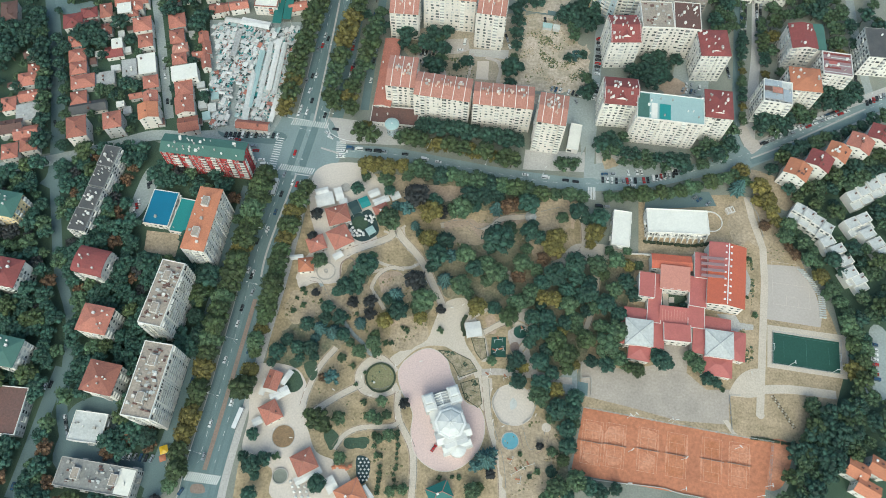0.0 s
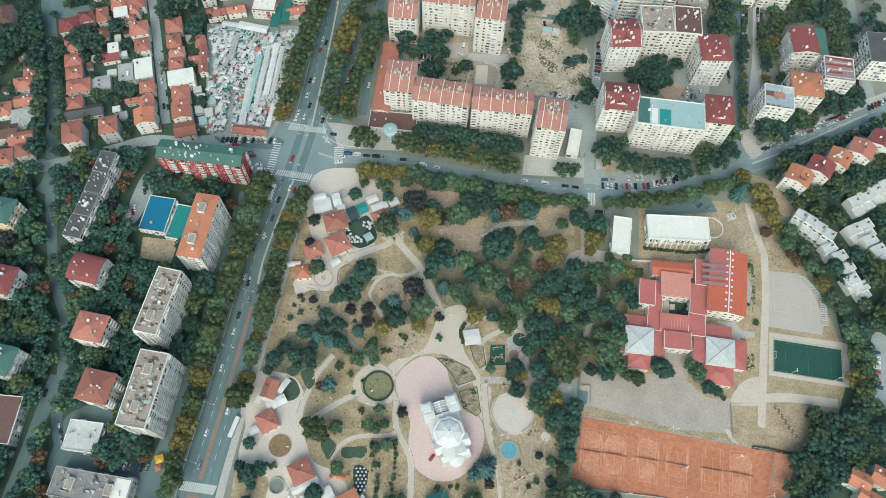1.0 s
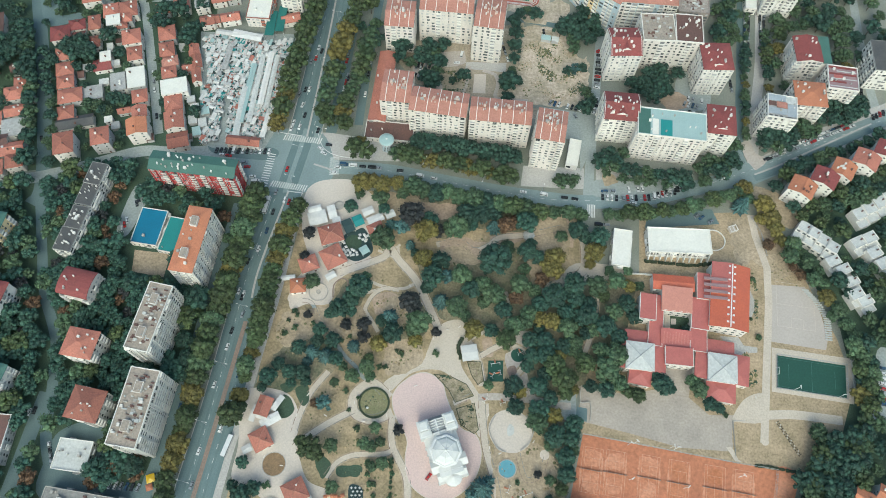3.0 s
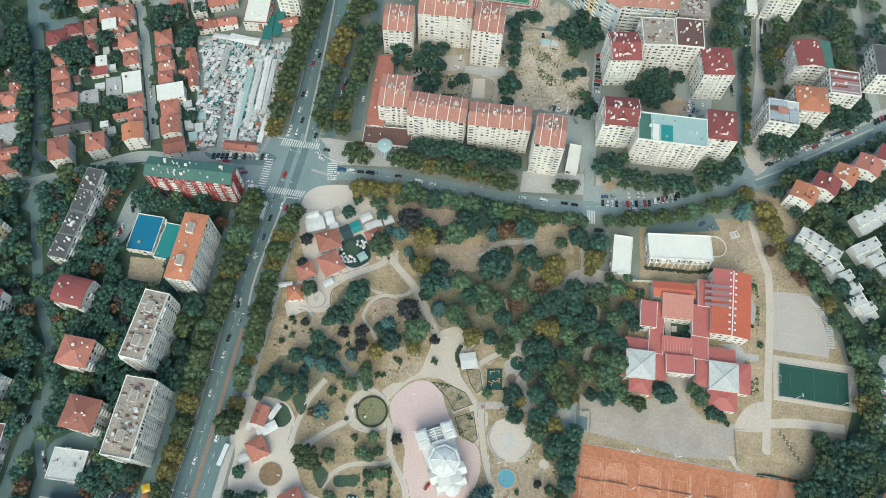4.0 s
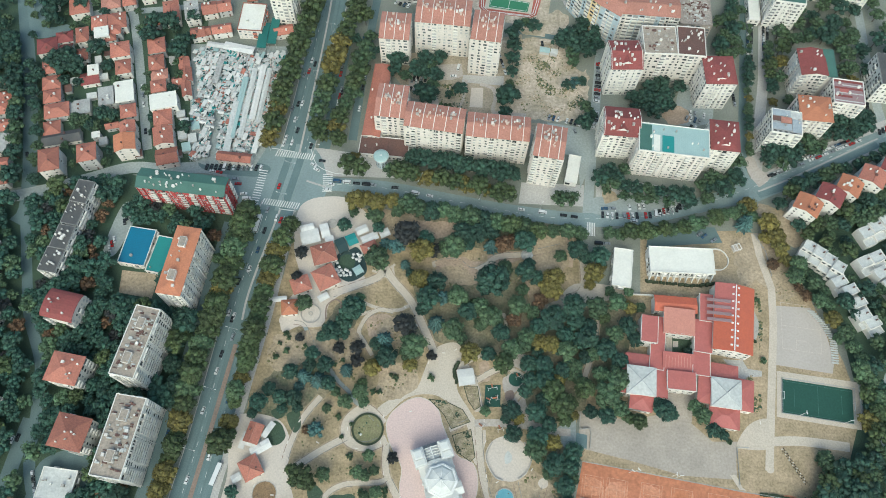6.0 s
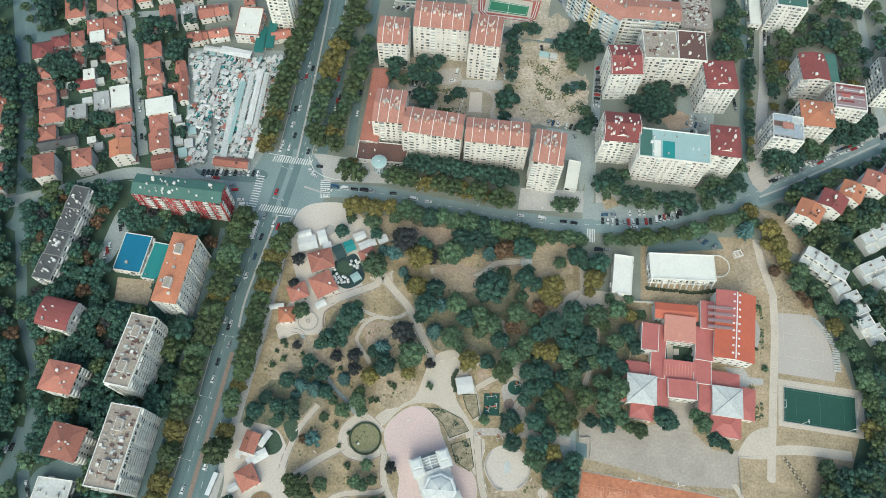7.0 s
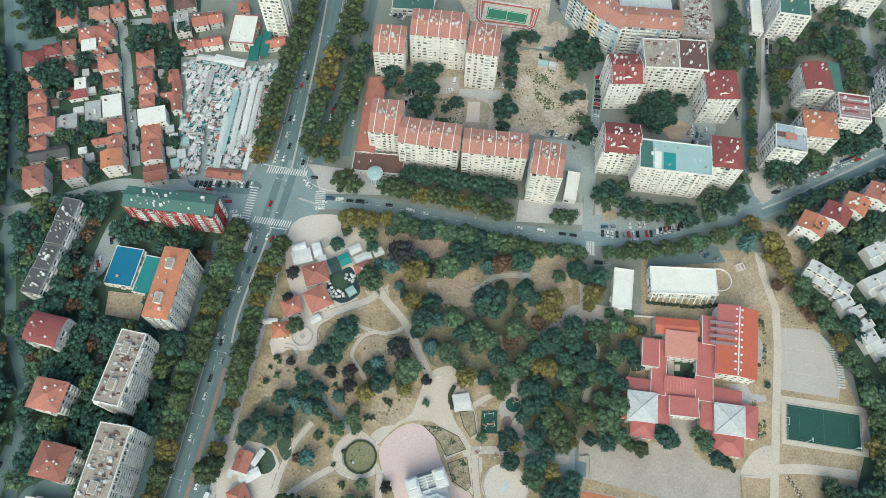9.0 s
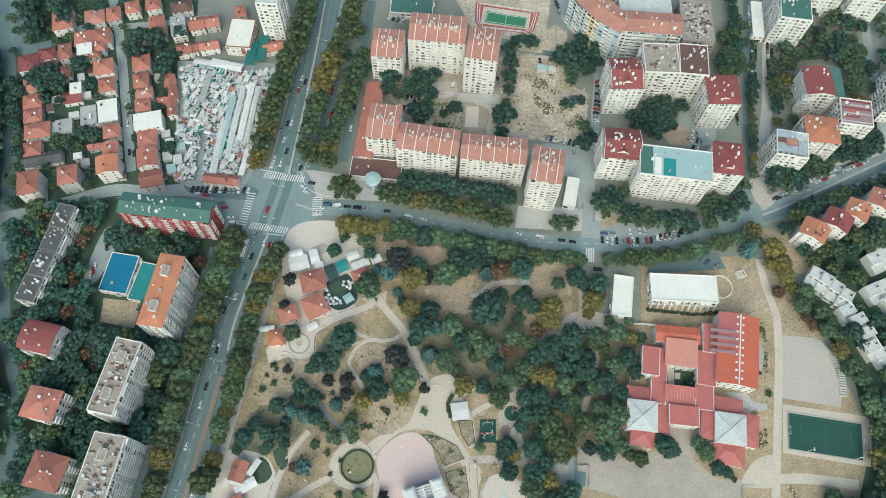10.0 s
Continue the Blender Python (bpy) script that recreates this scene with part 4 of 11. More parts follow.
def crosswalk(x0, y0, x1, y1, length, n, tilt=0.0):
    """White stripes across a road, from one kerb to the other."""
    a = math.degrees(math.atan2(y1 - y0, x1 - x0))
    e = thing("crosswalk", (x0 + x1) / 2, (y0 + y1) / 2, a, "worn white stripes of a pedestrian crossing", "crosswalk", kind="structure", z=0.115)
    span = math.hypot(x1 - x0, y1 - y0)
    me = Geo().box(-0.32, -length / 2, -0.02, 0.32, length / 2, 0.0).mesh("stripe", ["line_paint"])
    for i in range(n):
        part("stripe", me, None, e, at=pose(-span / 2 + span * (i + 0.5) / n, 0, 0, 0, 0, tilt))


def dashes(pts, dash, gap, width=0.18, level=0.118):
    """A broken lane line."""
    line = curve_points(pts, False, 10)
    g, s = Geo(), 0.0
    e = thing("lane_line", line[0].x, line[0].y, 0, "broken white lane line on the asphalt", "road marking", kind="structure")
    for a, b in zip(line, line[1:]):
        d = (b - a).normalized()
        n = Vector((-d.y, d.x)) * width / 2
        t = 0.0
        while t < (b - a).length:
            k = (s + t) % (dash + gap)
            step = min((b - a).length - t, (dash - k) if k < dash else dash + gap - k) + 1e-3
            if k < dash:
                p, q = a + d * t - line[0], a + d * (t + step) - line[0]
                g.add([(*(p - n), level), (*(q - n), level), (*(q + n), level), (*(p + n), level)], [(0, 1, 2, 3)])
            t += step
        s += (b - a).length
    tagged(part("dash", g, "line_paint", e), kind="stuff")


def ring(name, x, y, r0, r1, z0, z1, material, label, category, n=40, structure=True):
    """A round kerb, hedge or wall."""
    v, f = [], []
    for i in range(n):
        a = 2 * math.pi * i / n
        for r, z in ((r0, z0), (r0, z1), (r1, z1), (r1, z0)):
            v.append((r * math.cos(a), r * math.sin(a), z))
        k = (i + 1) % n
        f += [(4 * i + j, 4 * i + j + 1, 4 * k + j + 1, 4 * k + j) for j in range(3)]
    ob = part(name, Geo().add(v, f), material, None)
    ob.location = (x, y, 0)
    return tagged(ob, label, category, "", "structure" if structure else "")


def disc(name, x, y, r, level, material, label, category):
    level = lift(level)
    ob = part(name, Geo().tube(0, 0, -0.1, level, r, r, 40), material, None)
    ob.location = (x, y, 0)
    return tagged(ob, label, category, "", "structure")


def lines_on(parent, segs, width, level, paint="line_paint"):
    """Painted lines from corner to corner, each a part."""
    for x0, y0, x1, y1 in segs:
        a, length = math.degrees(math.atan2(y1 - y0, x1 - x0)), math.hypot(x1 - x0, y1 - y0)
        part("line", Geo().box(-length / 2 - width / 2, -width / 2, level - 0.01, length / 2 + width / 2, width / 2, level), paint, parent, at=pose((x0 + x1) / 2, (y0 + y1) / 2, 0, 0, 0, a))


def stain(parent, x, y, w, d, level, material, rnd, label):
    """A trodden patch with an uneven outline, a thin skin on the clay."""
    ring_pts = []
    for i in range(28):
        a = i * math.tau / 28
        c, s = math.cos(a), math.sin(a)
        k = (abs(c) ** 3.2 + abs(s) ** 3.2) ** (-1 / 3.2) * rnd.uniform(0.78, 1.06)
        ring_pts.append((x + c * k * w, y + s * k * d, level))
    part("worn_patch", Geo().add(ring_pts + [(x, y, level)], [(i, (i + 1) % 28, 28) for i in range(28)]), material, parent, label)


def tennis_court(x, y, rot, tone="worn_clay"):
    """Lines, net, posts and worn patches of one court. Its length runs along its own y."""
    e = thing("tennis_court", x, y, rot, "red clay tennis court with faded lines and a net", "tennis court", "tennis courts")
    rnd = random.Random(int(x))
    l, w, s = 11.885, 5.485, 4.115
    for sy in (-1, 1):
        stain(e, rnd.uniform(-0.5, 0.5), sy * 6.3, w * rnd.uniform(0.9, 1.12), 5.6 * rnd.uniform(0.8, 1.05), 0.165, tone, rnd, "deeper orange clay" if tone == "deep_clay" else "paler worn clay")
        stain(e, sy * w, rnd.uniform(-4, 4), 0.8, rnd.uniform(4, 8), 0.172, "worn_clay", rnd, "bleached clay along the sideline")
    lines_on(e, [(-w, -l, w, -l), (-w, l, w, l), (-w, -l, -w, l), (w, -l, w, l), (-s, -l, -s, l), (s, -l, s, l), (-s, -6.4, s, -6.4), (-s, 6.4, s, 6.4), (0, -6.4, 0, 6.4)], 0.16, 0.18, "clay_line")
    part("net", Geo().box(-w - 0.9, -0.03, 0.14, w + 0.9, 0.03, 1.0), "felt_roof", e)
    for sx in (-1, 1):
        part("post", Geo().tube(sx * (w + 0.9), 0, 0.1, 1.1, 0.06, 0.06, 6), "steel", e)
    return e


def hedge(pts, width, height, label="low clipped green hedge"):
    """A clipped hedge along a line, with an uneven leafy top."""
    line = curve_points(pts, False, 8)
    g, rnd = Geo(), random.Random(int(abs(pts[0][0] * 10)))
    for i, p in enumerate(line):
        for k in range(2):
            s = width * rnd.uniform(0.4, 0.6)
            cx, cy = p.x + rnd.uniform(-0.25, 0.25) * width, p.y + rnd.uniform(-0.25, 0.25) * width
            g.box(cx - s, cy - s, 0, cx + s, cy + s, height * rnd.uniform(0.8, 1.1), 0, s * 0.35)
    return tagged(part("hedge", g, "hedge", None), label, "hedge", "", "stuff")


def tent(x, y, rot, w, d, h, cloth, label, name="awning"):
    """A flat or gently pitched canvas roof on posts."""
    e = thing(name, x, y, rot, label, "awning", "awnings")
    occupy(x, y, rot, w, d)
    for sx in (-1, 1):
        for sy in (-1, 1):
            part("post", Geo().tube(sx * (w / 2 - 0.2), sy * (d / 2 - 0.2), 0, h, 0.07, 0.07, 6), "white_metal", e)
    part("canopy", roof_geo("gable", w, d, h, 0.5, 0.1), cloth, e)
    return e


def fence(pts, height, label, material="steel", gap=2.5, name="fence"):
    """Posts and two rails along a line."""
    line = [Vector(p) for p in pts]
    e = thing(name, line[0].x, line[0].y, 0, label, "fence", kind="structure")
    for a, b in zip(line, line[1:]):
        a, b = a - line[0], b - line[0]
        n = max(1, round((b - a).length / gap))
        for i in range(n + 1):
            p = a.lerp(b, i / n)
            part("post", Geo().box(p.x - 0.06, p.y - 0.06, 0, p.x + 0.06, p.y + 0.06, height), material, e)
        for z in (0.2, height * 0.6, height - 0.08):
            part("rail", Geo().bar((a.x, a.y, z), (b.x, b.y, z), 0.045), material, e)
    return e


def low_wall(pts, width, height, material, label, name="wall_low"):
    """A garden wall along a line."""
    line = curve_points(pts, False, 4)
    left, right = [], []
    for i, p in enumerate(line):
        d = (line[min(i + 1, len(line) - 1)] - line[max(i - 1, 0)]).normalized()
        s = Vector((-d.y, d.x)) * width / 2
        left.append(p + s)
        right.append(p - s)
    n = len(line)
    v = [(p.x, p.y, z) for z in (0, height) for q in (left, right) for p in q]
    f = []
    for i in range(n - 1):
        f += [(2 * n + i, 3 * n + i, 3 * n + i + 1, 2 * n + i + 1), (i, 2 * n + i, 2 * n + i + 1, i + 1), (3 * n + i, n + i, n + i + 1, 3 * n + i + 1)]
    f += [(0, n, 3 * n, 2 * n), (n - 1, 3 * n - 1, 4 * n - 1, 2 * n - 1)]
    return tagged(part(name, Geo().add(v, [q[::-1] for q in f]), material, None), label, "wall", "", "structure")


def church(x, y, rot, length, dome_at):
    """A white domed church: nave, side aisles, twin front towers, octagonal drum with a low dome, transept, apse and glazed porch."""
    e = thing("church", x, y, rot, "white domed church with twin towers on a pink plaza", "church")
    occupy(x, y, rot, 18, length)
    l = length / 2
    wall, sheet = "church_stone", "dome_sheet"
    part("nave_wall", Geo().box(-6, -l + 4, 0, 6, l - 9, 9.4), wall, e)
    part("nave_roof", roof_geo("gable_y", 12, length - 13, 9.4, 1.3, 0.4), sheet, e, at=pose(0, -2.5, 0))
    for i in range(9):
        if abs(-l + 6 + i * (length - 16) / 8 - dome_at) > 8.5:
            part("standing_seam", Geo().bar((-6.2, 0, 9.5), (0, 0, 10.82), 0.07).bar((0, 0, 10.82), (6.2, 0, 9.5), 0.07), "white_metal", e, at=pose(0, -l + 6 + i * (length - 16) / 8, 0))
    for s in (-1, 1):
        part("aisle_wall", Geo().box(min(s * 6, s * 8.8), -l + 7, 0, max(s * 6, s * 8.8), l - 10, 6.0), wall, e)
        part("aisle_roof", roof_geo("shed", length - 17, 3.0, 6.0, 1.2, 0.3), sheet, e, at=pose(s * 7.3, -1.5, 0, 0, 0, 90 if s > 0 else -90))
        for i in range(4):
            part("clerestory", window_mesh(1.6, 1.6), None, e, at=pose(s * 6.02, -l + 8 + i * (length - 18) / 3, 7.4, 0, 0, 90 * s))
        t = part("tower", Geo().box(-3.0, -4.8, 0, 3.0, 4.2, 10.5).box(-3.3, -5.1, 10.5, 3.3, 4.5, 11.0), wall, e, at=pose(s * 7.2, l - 5, 0))
        part("belfry", Geo().box(-2.2, -1.2, 11.0, 2.2, 3.4, 12.3).box(-2.4, -1.4, 12.3, 2.4, 3.6, 12.6), wall, t)
        part("tower_roof", Geo().box(-2.2, -1.2, 12.6, 2.2, 3.4, 12.9, 0, 0.5), sheet, t)
        part("lower_roof", Geo().box(-2.7, -4.5, 11.0, 2.7, -1.3, 11.35, 0, 0.3), sheet, t)
        for z in (4.5, 8.5):
            part("window", window_mesh(1.2, 2.2), None, t, at=pose(0, -4.8, z))
        part("belfry_opening", window_mesh(1.6, 0.9), None, t, at=pose(s * 2.2, 1.1, 11.2, 0, 0, 90 * s))
        for i in range(5):
            part("window", window_mesh(1.3, 2.6), None, e, at=pose(s * 8.8, -l + 9.5 + i * (length - 22) / 4, 2.4, 0, 0, 90 * s))
            part("buttress", Geo().box(-0.4, -0.4, 0, 0.4, 0.4, 6.6, 0, 0.1), wall, e, at=pose(s * 9.1, -l + 7.6 + i * (length - 22) / 4, 0))
        part("porch_glass", Geo().box(-0.05, -3.4, 7.6, 0.05, 3.4, 7.9), "dark_glass", e, at=pose(s * 4.05, l - 5.3, 0))
    d = dome_at
    part("transept_wall", Geo().box(-9.4, d - 8.6, 0, 9.4, d - 3.0, 8.6), wall, e)
    part("transept_roof", roof_geo("gable", 18.8, 5.6, 8.6, 1.3, 0.4), sheet, e, at=pose(0, d - 5.8, 0))
    drum = part("drum", Geo().tube(0, 0, 8, 12.0, 7.7, 7.7, 8), wall, e, at=pose(0, d, 0, 0, 0, 22.5))
    part("cornice", Geo().tube(0, 0, 12.0, 12.5, 8.7, 8.7, 8).tube(0, 0, 12.5, 12.9, 8.3, 8.1, 8), "white_metal", drum)
    part("dome", Geo().tube(0, 0, 12.9, 13.9, 7.5, 6.4, 8).tube(0, 0, 13.9, 14.9, 6.4, 3.9, 8).tube(0, 0, 14.9, 15.4, 3.9, 0.6, 8), sheet, drum)
    part("lantern", Geo().tube(0, 0, 15.3, 16.4, 0.6, 0.5, 10).dome(0, 0, 16.4, 0.6, 0.5, 10, 3), wall, drum)
    for i in range(8):
        part("rib", Geo().bar((7.5, 0, 12.95), (6.4, 0, 13.95), 0.09).bar((6.4, 0, 13.95), (3.9, 0, 14.95), 0.09).bar((3.9, 0, 14.95), (0.6, 0, 15.45), 0.09), "white_metal", drum, at=pose(0, 0, 0, 0, 0, 45 * i))
        part("window", window_mesh(1.6, 2.0), None, drum, at=pose(7.15 * math.cos(math.pi / 8 + math.pi / 4 * i), 7.15 * math.sin(math.pi / 8 + math.pi / 4 * i), 9.4, 0, 0, 112.5 + 45 * i))
    part("choir_wall", Geo().box(-7.6, -l + 2.6, 0, 7.6, d - 8.6, 7.4), wall, e)
    part("choir_roof", roof_geo("gable", 15.2, d - 8.6 + l - 2.6, 7.4, 1.1, 0.4), sheet, e, at=pose(0, (d - 8.6 - l + 2.6) / 2, 0))
    apse = part("apse", Geo().tube(0, -l + 2.6, 0, 6.8, 4.4, 4.4, 12), wall, e)
    part("apse_roof", Geo().tube(0, -l + 2.6, 6.8, 7.1, 4.8, 4.7, 12).tube(0, -l + 2.6, 7.1, 8.5, 4.6, 0.4, 12), sheet, apse)
    for s in (-1, 1):
        part("side_chapel", Geo().box(s * 6 - 2.2, -l + 1.2, 0, s * 6 + 2.2, -l + 2.7, 6.4), wall, e)
    part("porch", Geo().box(-4.2, l - 9.0, 0, 4.2, l - 1.6, 7.6), wall, e)
    part("ridge_bar", Geo().box(-0.3, l - 9, 9.25, 0.3, l - 1.6, 9.6), "white_metal", e)
    glass = part("porch_roof", roof_geo("gable_y", 8.2, 7.4, 7.9, 1.4, 0.1), "pale_glass", e, at=pose(0, l - 5.3, 0))
    for i in range(6):
        part("glazing_bar", Geo().bar((-4.2, -3.5 + 1.4 * i, 7.98), (0, -3.5 + 1.4 * i, 9.38), 0.2).bar((0, -3.5 + 1.4 * i, 9.38), (4.2, -3.5 + 1.4 * i, 7.98), 0.2), "white_metal", glass)
    part("door", Geo().box(-1.2, l - 1.6, 0, 1.2, l - 1.5, 3.2), "tile_brown", e)
    for i in range(3):
        part("step", Geo().box(-4 - 0.4 * i, l - 1.5, 0, 4 + 0.4 * i, l + 0.4 * (i + 1), 0.55 - 0.17 * i), "concrete", e)
    return e


def gazebo(x, y):
    """An eight-sided open pavilion."""
    e = thing("gazebo", x, y, 0, "grey eight-sided park gazebo on posts", "gazebo")
    occupy(x, y, 0, 9, 9)
    part("floor", Geo().tube(0, 0, 0, 0.3, 3.4, 3.4, 8), "concrete", e)
    for i in range(8):
        a = math.pi / 4 * i
        part("post", Geo().tube(3.0 * math.cos(a), 3.0 * math.sin(a), 0.3, 3.0, 0.12, 0.12, 6), "tile_brown", e)
    part("roof", Geo().tube(0, 0, 3.0, 4.6, 3.7, 0.3, 8), "grey_roof", e)
    return e


def rotunda(x, y):
    """A round tower with a metal dome on the corner building."""
    e = thing("rotunda", x, y, 0, "round glazed corner tower with a pale metal dome", "tower")
    occupy(x, y, 0, 10, 10)
    part("wall", Geo().tube(0, 0, 0, 9.3, 3.6, 3.6, 20), "render_blue", e)
    for i in range(10):
        for s in range(3):
            part("window", window_mesh(1.3, 2.2, "steel"), None, e, at=pose(3.55 * math.cos(0.628 * i), 3.55 * math.sin(0.628 * i), 0.8 + 2.9 * s, 0, 0, math.degrees(0.628 * i) + 90))
    part("dome", Geo().dome(0, 0, 9.6, 4.7, 1.0, 20, 4), "sheet_pale_teal", e, smooth=True)
    for i in range(10):
        part("rib", Geo().bar((4.6, 0, 9.75), (0, 0, 10.65), 0.07), "white_metal", e, at=pose(0, 0, 0, 0, 0, 36 * i))
    part("eaves", Geo().tube(0, 0, 9.2, 9.6, 4.9, 4.9, 20), "pale_roof", e)
    return e


MARKET_ROT = 75.0


def market(poly, seed=3):
    """Rows of crowded market stalls under white sheets, and the goods between them."""
    rnd = random.Random(seed)
    g = Geo()
    for x, y in scatter(poly, 4.1, seed):
        cloth = rnd.choice(("white_canvas",) * 9 + ("pale_roof",) * 6 + ("sheet_pale_teal", "sheet_pale_teal", "grey_roof", "grey_roof", "tile_red", "sheet_teal"))
        tone = {"white_canvas": "white", "pale_roof": "pale grey", "sheet_pale_teal": "pale teal", "grey_roof": "grey", "tile_red": "rusty red", "sheet_teal": "teal"}[cloth]
        stall(x, y, MARKET_ROT + rnd.choice((0, 0, 90)) + rnd.uniform(-3, 3), rnd.uniform(2.4, 5.2), rnd.uniform(1.6, 2.7), rnd.uniform(2.5, 3.4), cloth, rnd.choice(("gable", "shed", "shed")), f"market stall under a {tone} sheet roof")
    a = radians(MARKET_ROT)
    ca, sa = math.cos(a), math.sin(a)
    for x, y in scatter(poly, 1.0, seed + 1):
        w, d, z = rnd.uniform(0.3, 1.6), rnd.uniform(0.25, 0.75), rnd.uniform(1.6, 3.3)
        if rnd.random() < 0.3:
            w, d = d, w
        t, q = rnd.uniform(-0.3, 0.3), rnd.uniform(-0.2, 0.2)
        pts = [(x + u * ca - v * sa, y + u * sa + v * ca, z + k + t * u + q * v) for k in (-0.08, 0) for u, v in ((-w, -d), (w, -d), (w, d), (-w, d))]
        g.add(pts, [(3, 2, 1, 0), (4, 5, 6, 7), (0, 1, 5, 4), (1, 2, 6, 5), (2, 3, 7, 6), (3, 0, 4, 7)], rnd.choice((0,) * 9 + (5,) * 5 + (1, 1, 1, 2, 2, 3, 4, 4, 4, 6, 6, 7, 7, 7)))
        g.box(x - 0.2, y - 0.2, 0.03, x + 0.2, y + 0.2, z - 0.3, 2)
    tagged(part("market_goods", g, ["white_canvas", "sheet_pale_teal", "grey_roof", "tile_red", "dark_canvas", "pale_roof", "sheet_teal", "pink_paving"], None), "crowded boxes and sheets of goods between stalls", "goods", "", "stuff")


def roof_panel(parent, x0, y0, x1, y1, z, material):
    """A differently coloured stretch of sheet on a flat roof, in parts of its width and depth."""
    w, d = parent["plan_w"], parent["plan_d"]
    part("roof_panel", Geo().box((x0 - 0.5) * w, (y0 - 0.5) * d, z - 0.12, (x1 - 0.5) * w, (y1 - 0.5) * d, z + 0.06), material, parent)


def path_kerbs(pts, width):
    """Low stone kerbs along both sides of a path, worn away here and there."""
    line = curve_points(pts, False, 10)
    rnd = random.Random(int(abs(pts[0][0] * 7 + pts[0][1])))
    path = None
    for side in (-1, 1):
        g = Geo()
        for a, b in zip(line[1:-1], line[2:-1]):
            d = (b - a).normalized()
            n = Vector((-d.y, d.x)) * side
            if rnd.random() < 0.25:
                continue
            p, q = a + n * width / 2, b + n * width / 2
            g.add([(*p, 0), (*q, 0), (*(q + n * 0.3), 0), (*(p + n * 0.3), 0), (*p, 0.2), (*q, 0.2), (*(q + n * 0.3), 0.2), (*(p + n * 0.3), 0.2)],
                  [(3, 2, 1, 0), (4, 5, 6, 7), (0, 1, 5, 4), (1, 2, 6, 5), (2, 3, 7, 6), (3, 0, 4, 7)])
        if g.v:
            tagged(part("kerb", g, "brick_paving" if side < 0 else "felt_roof", None), "low worn stone kerb along a park path", "kerb", "", "stuff")


def terrace_unit(x, y, rot, w, d, h, label):
    """A stepped terrace house: a tall rear part and a lower front part with a roof terrace."""
    e = thing("terrace_house", x, y, rot, label, "house", "stepped terrace")
    occupy(x, y, rot, w, d)
    for name, y0, y1, top in (("rear_wall", -d * 0.1, d / 2, h), ("front_wall", -d / 2, -d * 0.1, h - 2.7)):
        body = part(name, Geo().box(-w / 2 + 0.1, y0, 0, w / 2 - 0.1, y1, top), "render_white", e)
        part("roof", Geo().box(-w / 2 + 0.35, y0 + 0.25, top, w / 2 - 0.35, y1 - 0.25, top + 0.1), "pale_roof", e)
        g = Geo().box(-w / 2 + 0.1, y0, top, -w / 2 + 0.35, y1, top + 0.6).box(w / 2 - 0.35, y0, top, w / 2 - 0.1, y1, top + 0.6).box(-w / 2 + 0.35, y0, top, w / 2 - 0.35, y0 + 0.25, top + 0.5)
        part("parapet", g, "render_white", e)
        for i in (-1, 1):
            part("window", window_mesh(1.9, 1.5), None, body, at=pose(i * w / 4, y0, top - 2.1))
    part("chimney", chimney_mesh(0.7, 1.3, "tile_brown"), None, e, at=pose(w / 4, d / 4, h))
    return e


def floodlight(x, y, rot):
    """A slim mast with a bar of lamps."""
    e = thing("floodlight", x, y, rot, "slim white floodlight mast beside the court", "floodlight", "floodlights")
    part("mast", Geo().tube(0, 0, 0, 9, 0.14, 0.1, 8), "white_metal", e)
    bar = part("lamp_bar", Geo().bar((-1.0, 0, 9), (1.0, 0, 9), 0.08), "white_metal", e)
    for i in (-1, 0, 1):
        part("lamp_head", Geo().box(i * 0.7 - 0.28, -0.35, 9.05, i * 0.7 + 0.28, 0.15, 9.4, 0, 0.05), "white_metal", bar)
    return e


def bench(x, y, rot):
    """A slatted park bench."""
    e = thing("bench", x, y, rot, "slatted wooden park bench beside the path", "bench", "benches")
    if "bench" not in CACHE:
        CACHE["bench"] = (Geo().box(-0.9, -0.25, 0.42, 0.9, 0.2, 0.48).mesh("seat", ["render_cream"]), Geo().box(-0.9, 0.18, 0.5, 0.9, 0.24, 0.9).mesh("backrest", ["render_cream"]),
                          Geo().box(-0.75, -0.2, 0, -0.65, 0.22, 0.42).mesh("leg", ["steel"]))
    seat, back, leg = CACHE["bench"]
    part("seat", seat, None, e)
    part("backrest", back, None, e)
    for k in (0, 1.4):
        part("leg", leg, None, e, at=pose(k, 0, 0))
    return e


def play_frame(x, y, rot, w, label, material="white_metal"):
    """A climbing frame or swing: two trestles and a beam, with a slide."""
    e = thing("play_frame", x, y, rot, label, "play equipment", "play equipment")
    for sx in (-1, 1):
        part("trestle", Geo().bar((sx * w / 2, -1, 0), (sx * w / 2, 0, 2.2), 0.07).bar((sx * w / 2, 1, 0), (sx * w / 2, 0, 2.2), 0.07), material, e)
    part("beam", Geo().bar((-w / 2, 0, 2.2), (w / 2, 0, 2.2), 0.08), material, e)
    part("slide", Geo().add([(-0.4, 0, 1.6), (0.4, 0, 1.6), (0.4, 2.6, 0.3), (-0.4, 2.6, 0.3), (-0.4, 0, 1.5), (0.4, 0, 1.5), (0.4, 2.6, 0.2), (-0.4, 2.6, 0.2)], [(0, 1, 2, 3), (7, 6, 5, 4), (0, 3, 7, 4), (1, 5, 6, 2), (0, 4, 5, 1), (3, 2, 6, 7)]), "tile_orange", e)
    return e


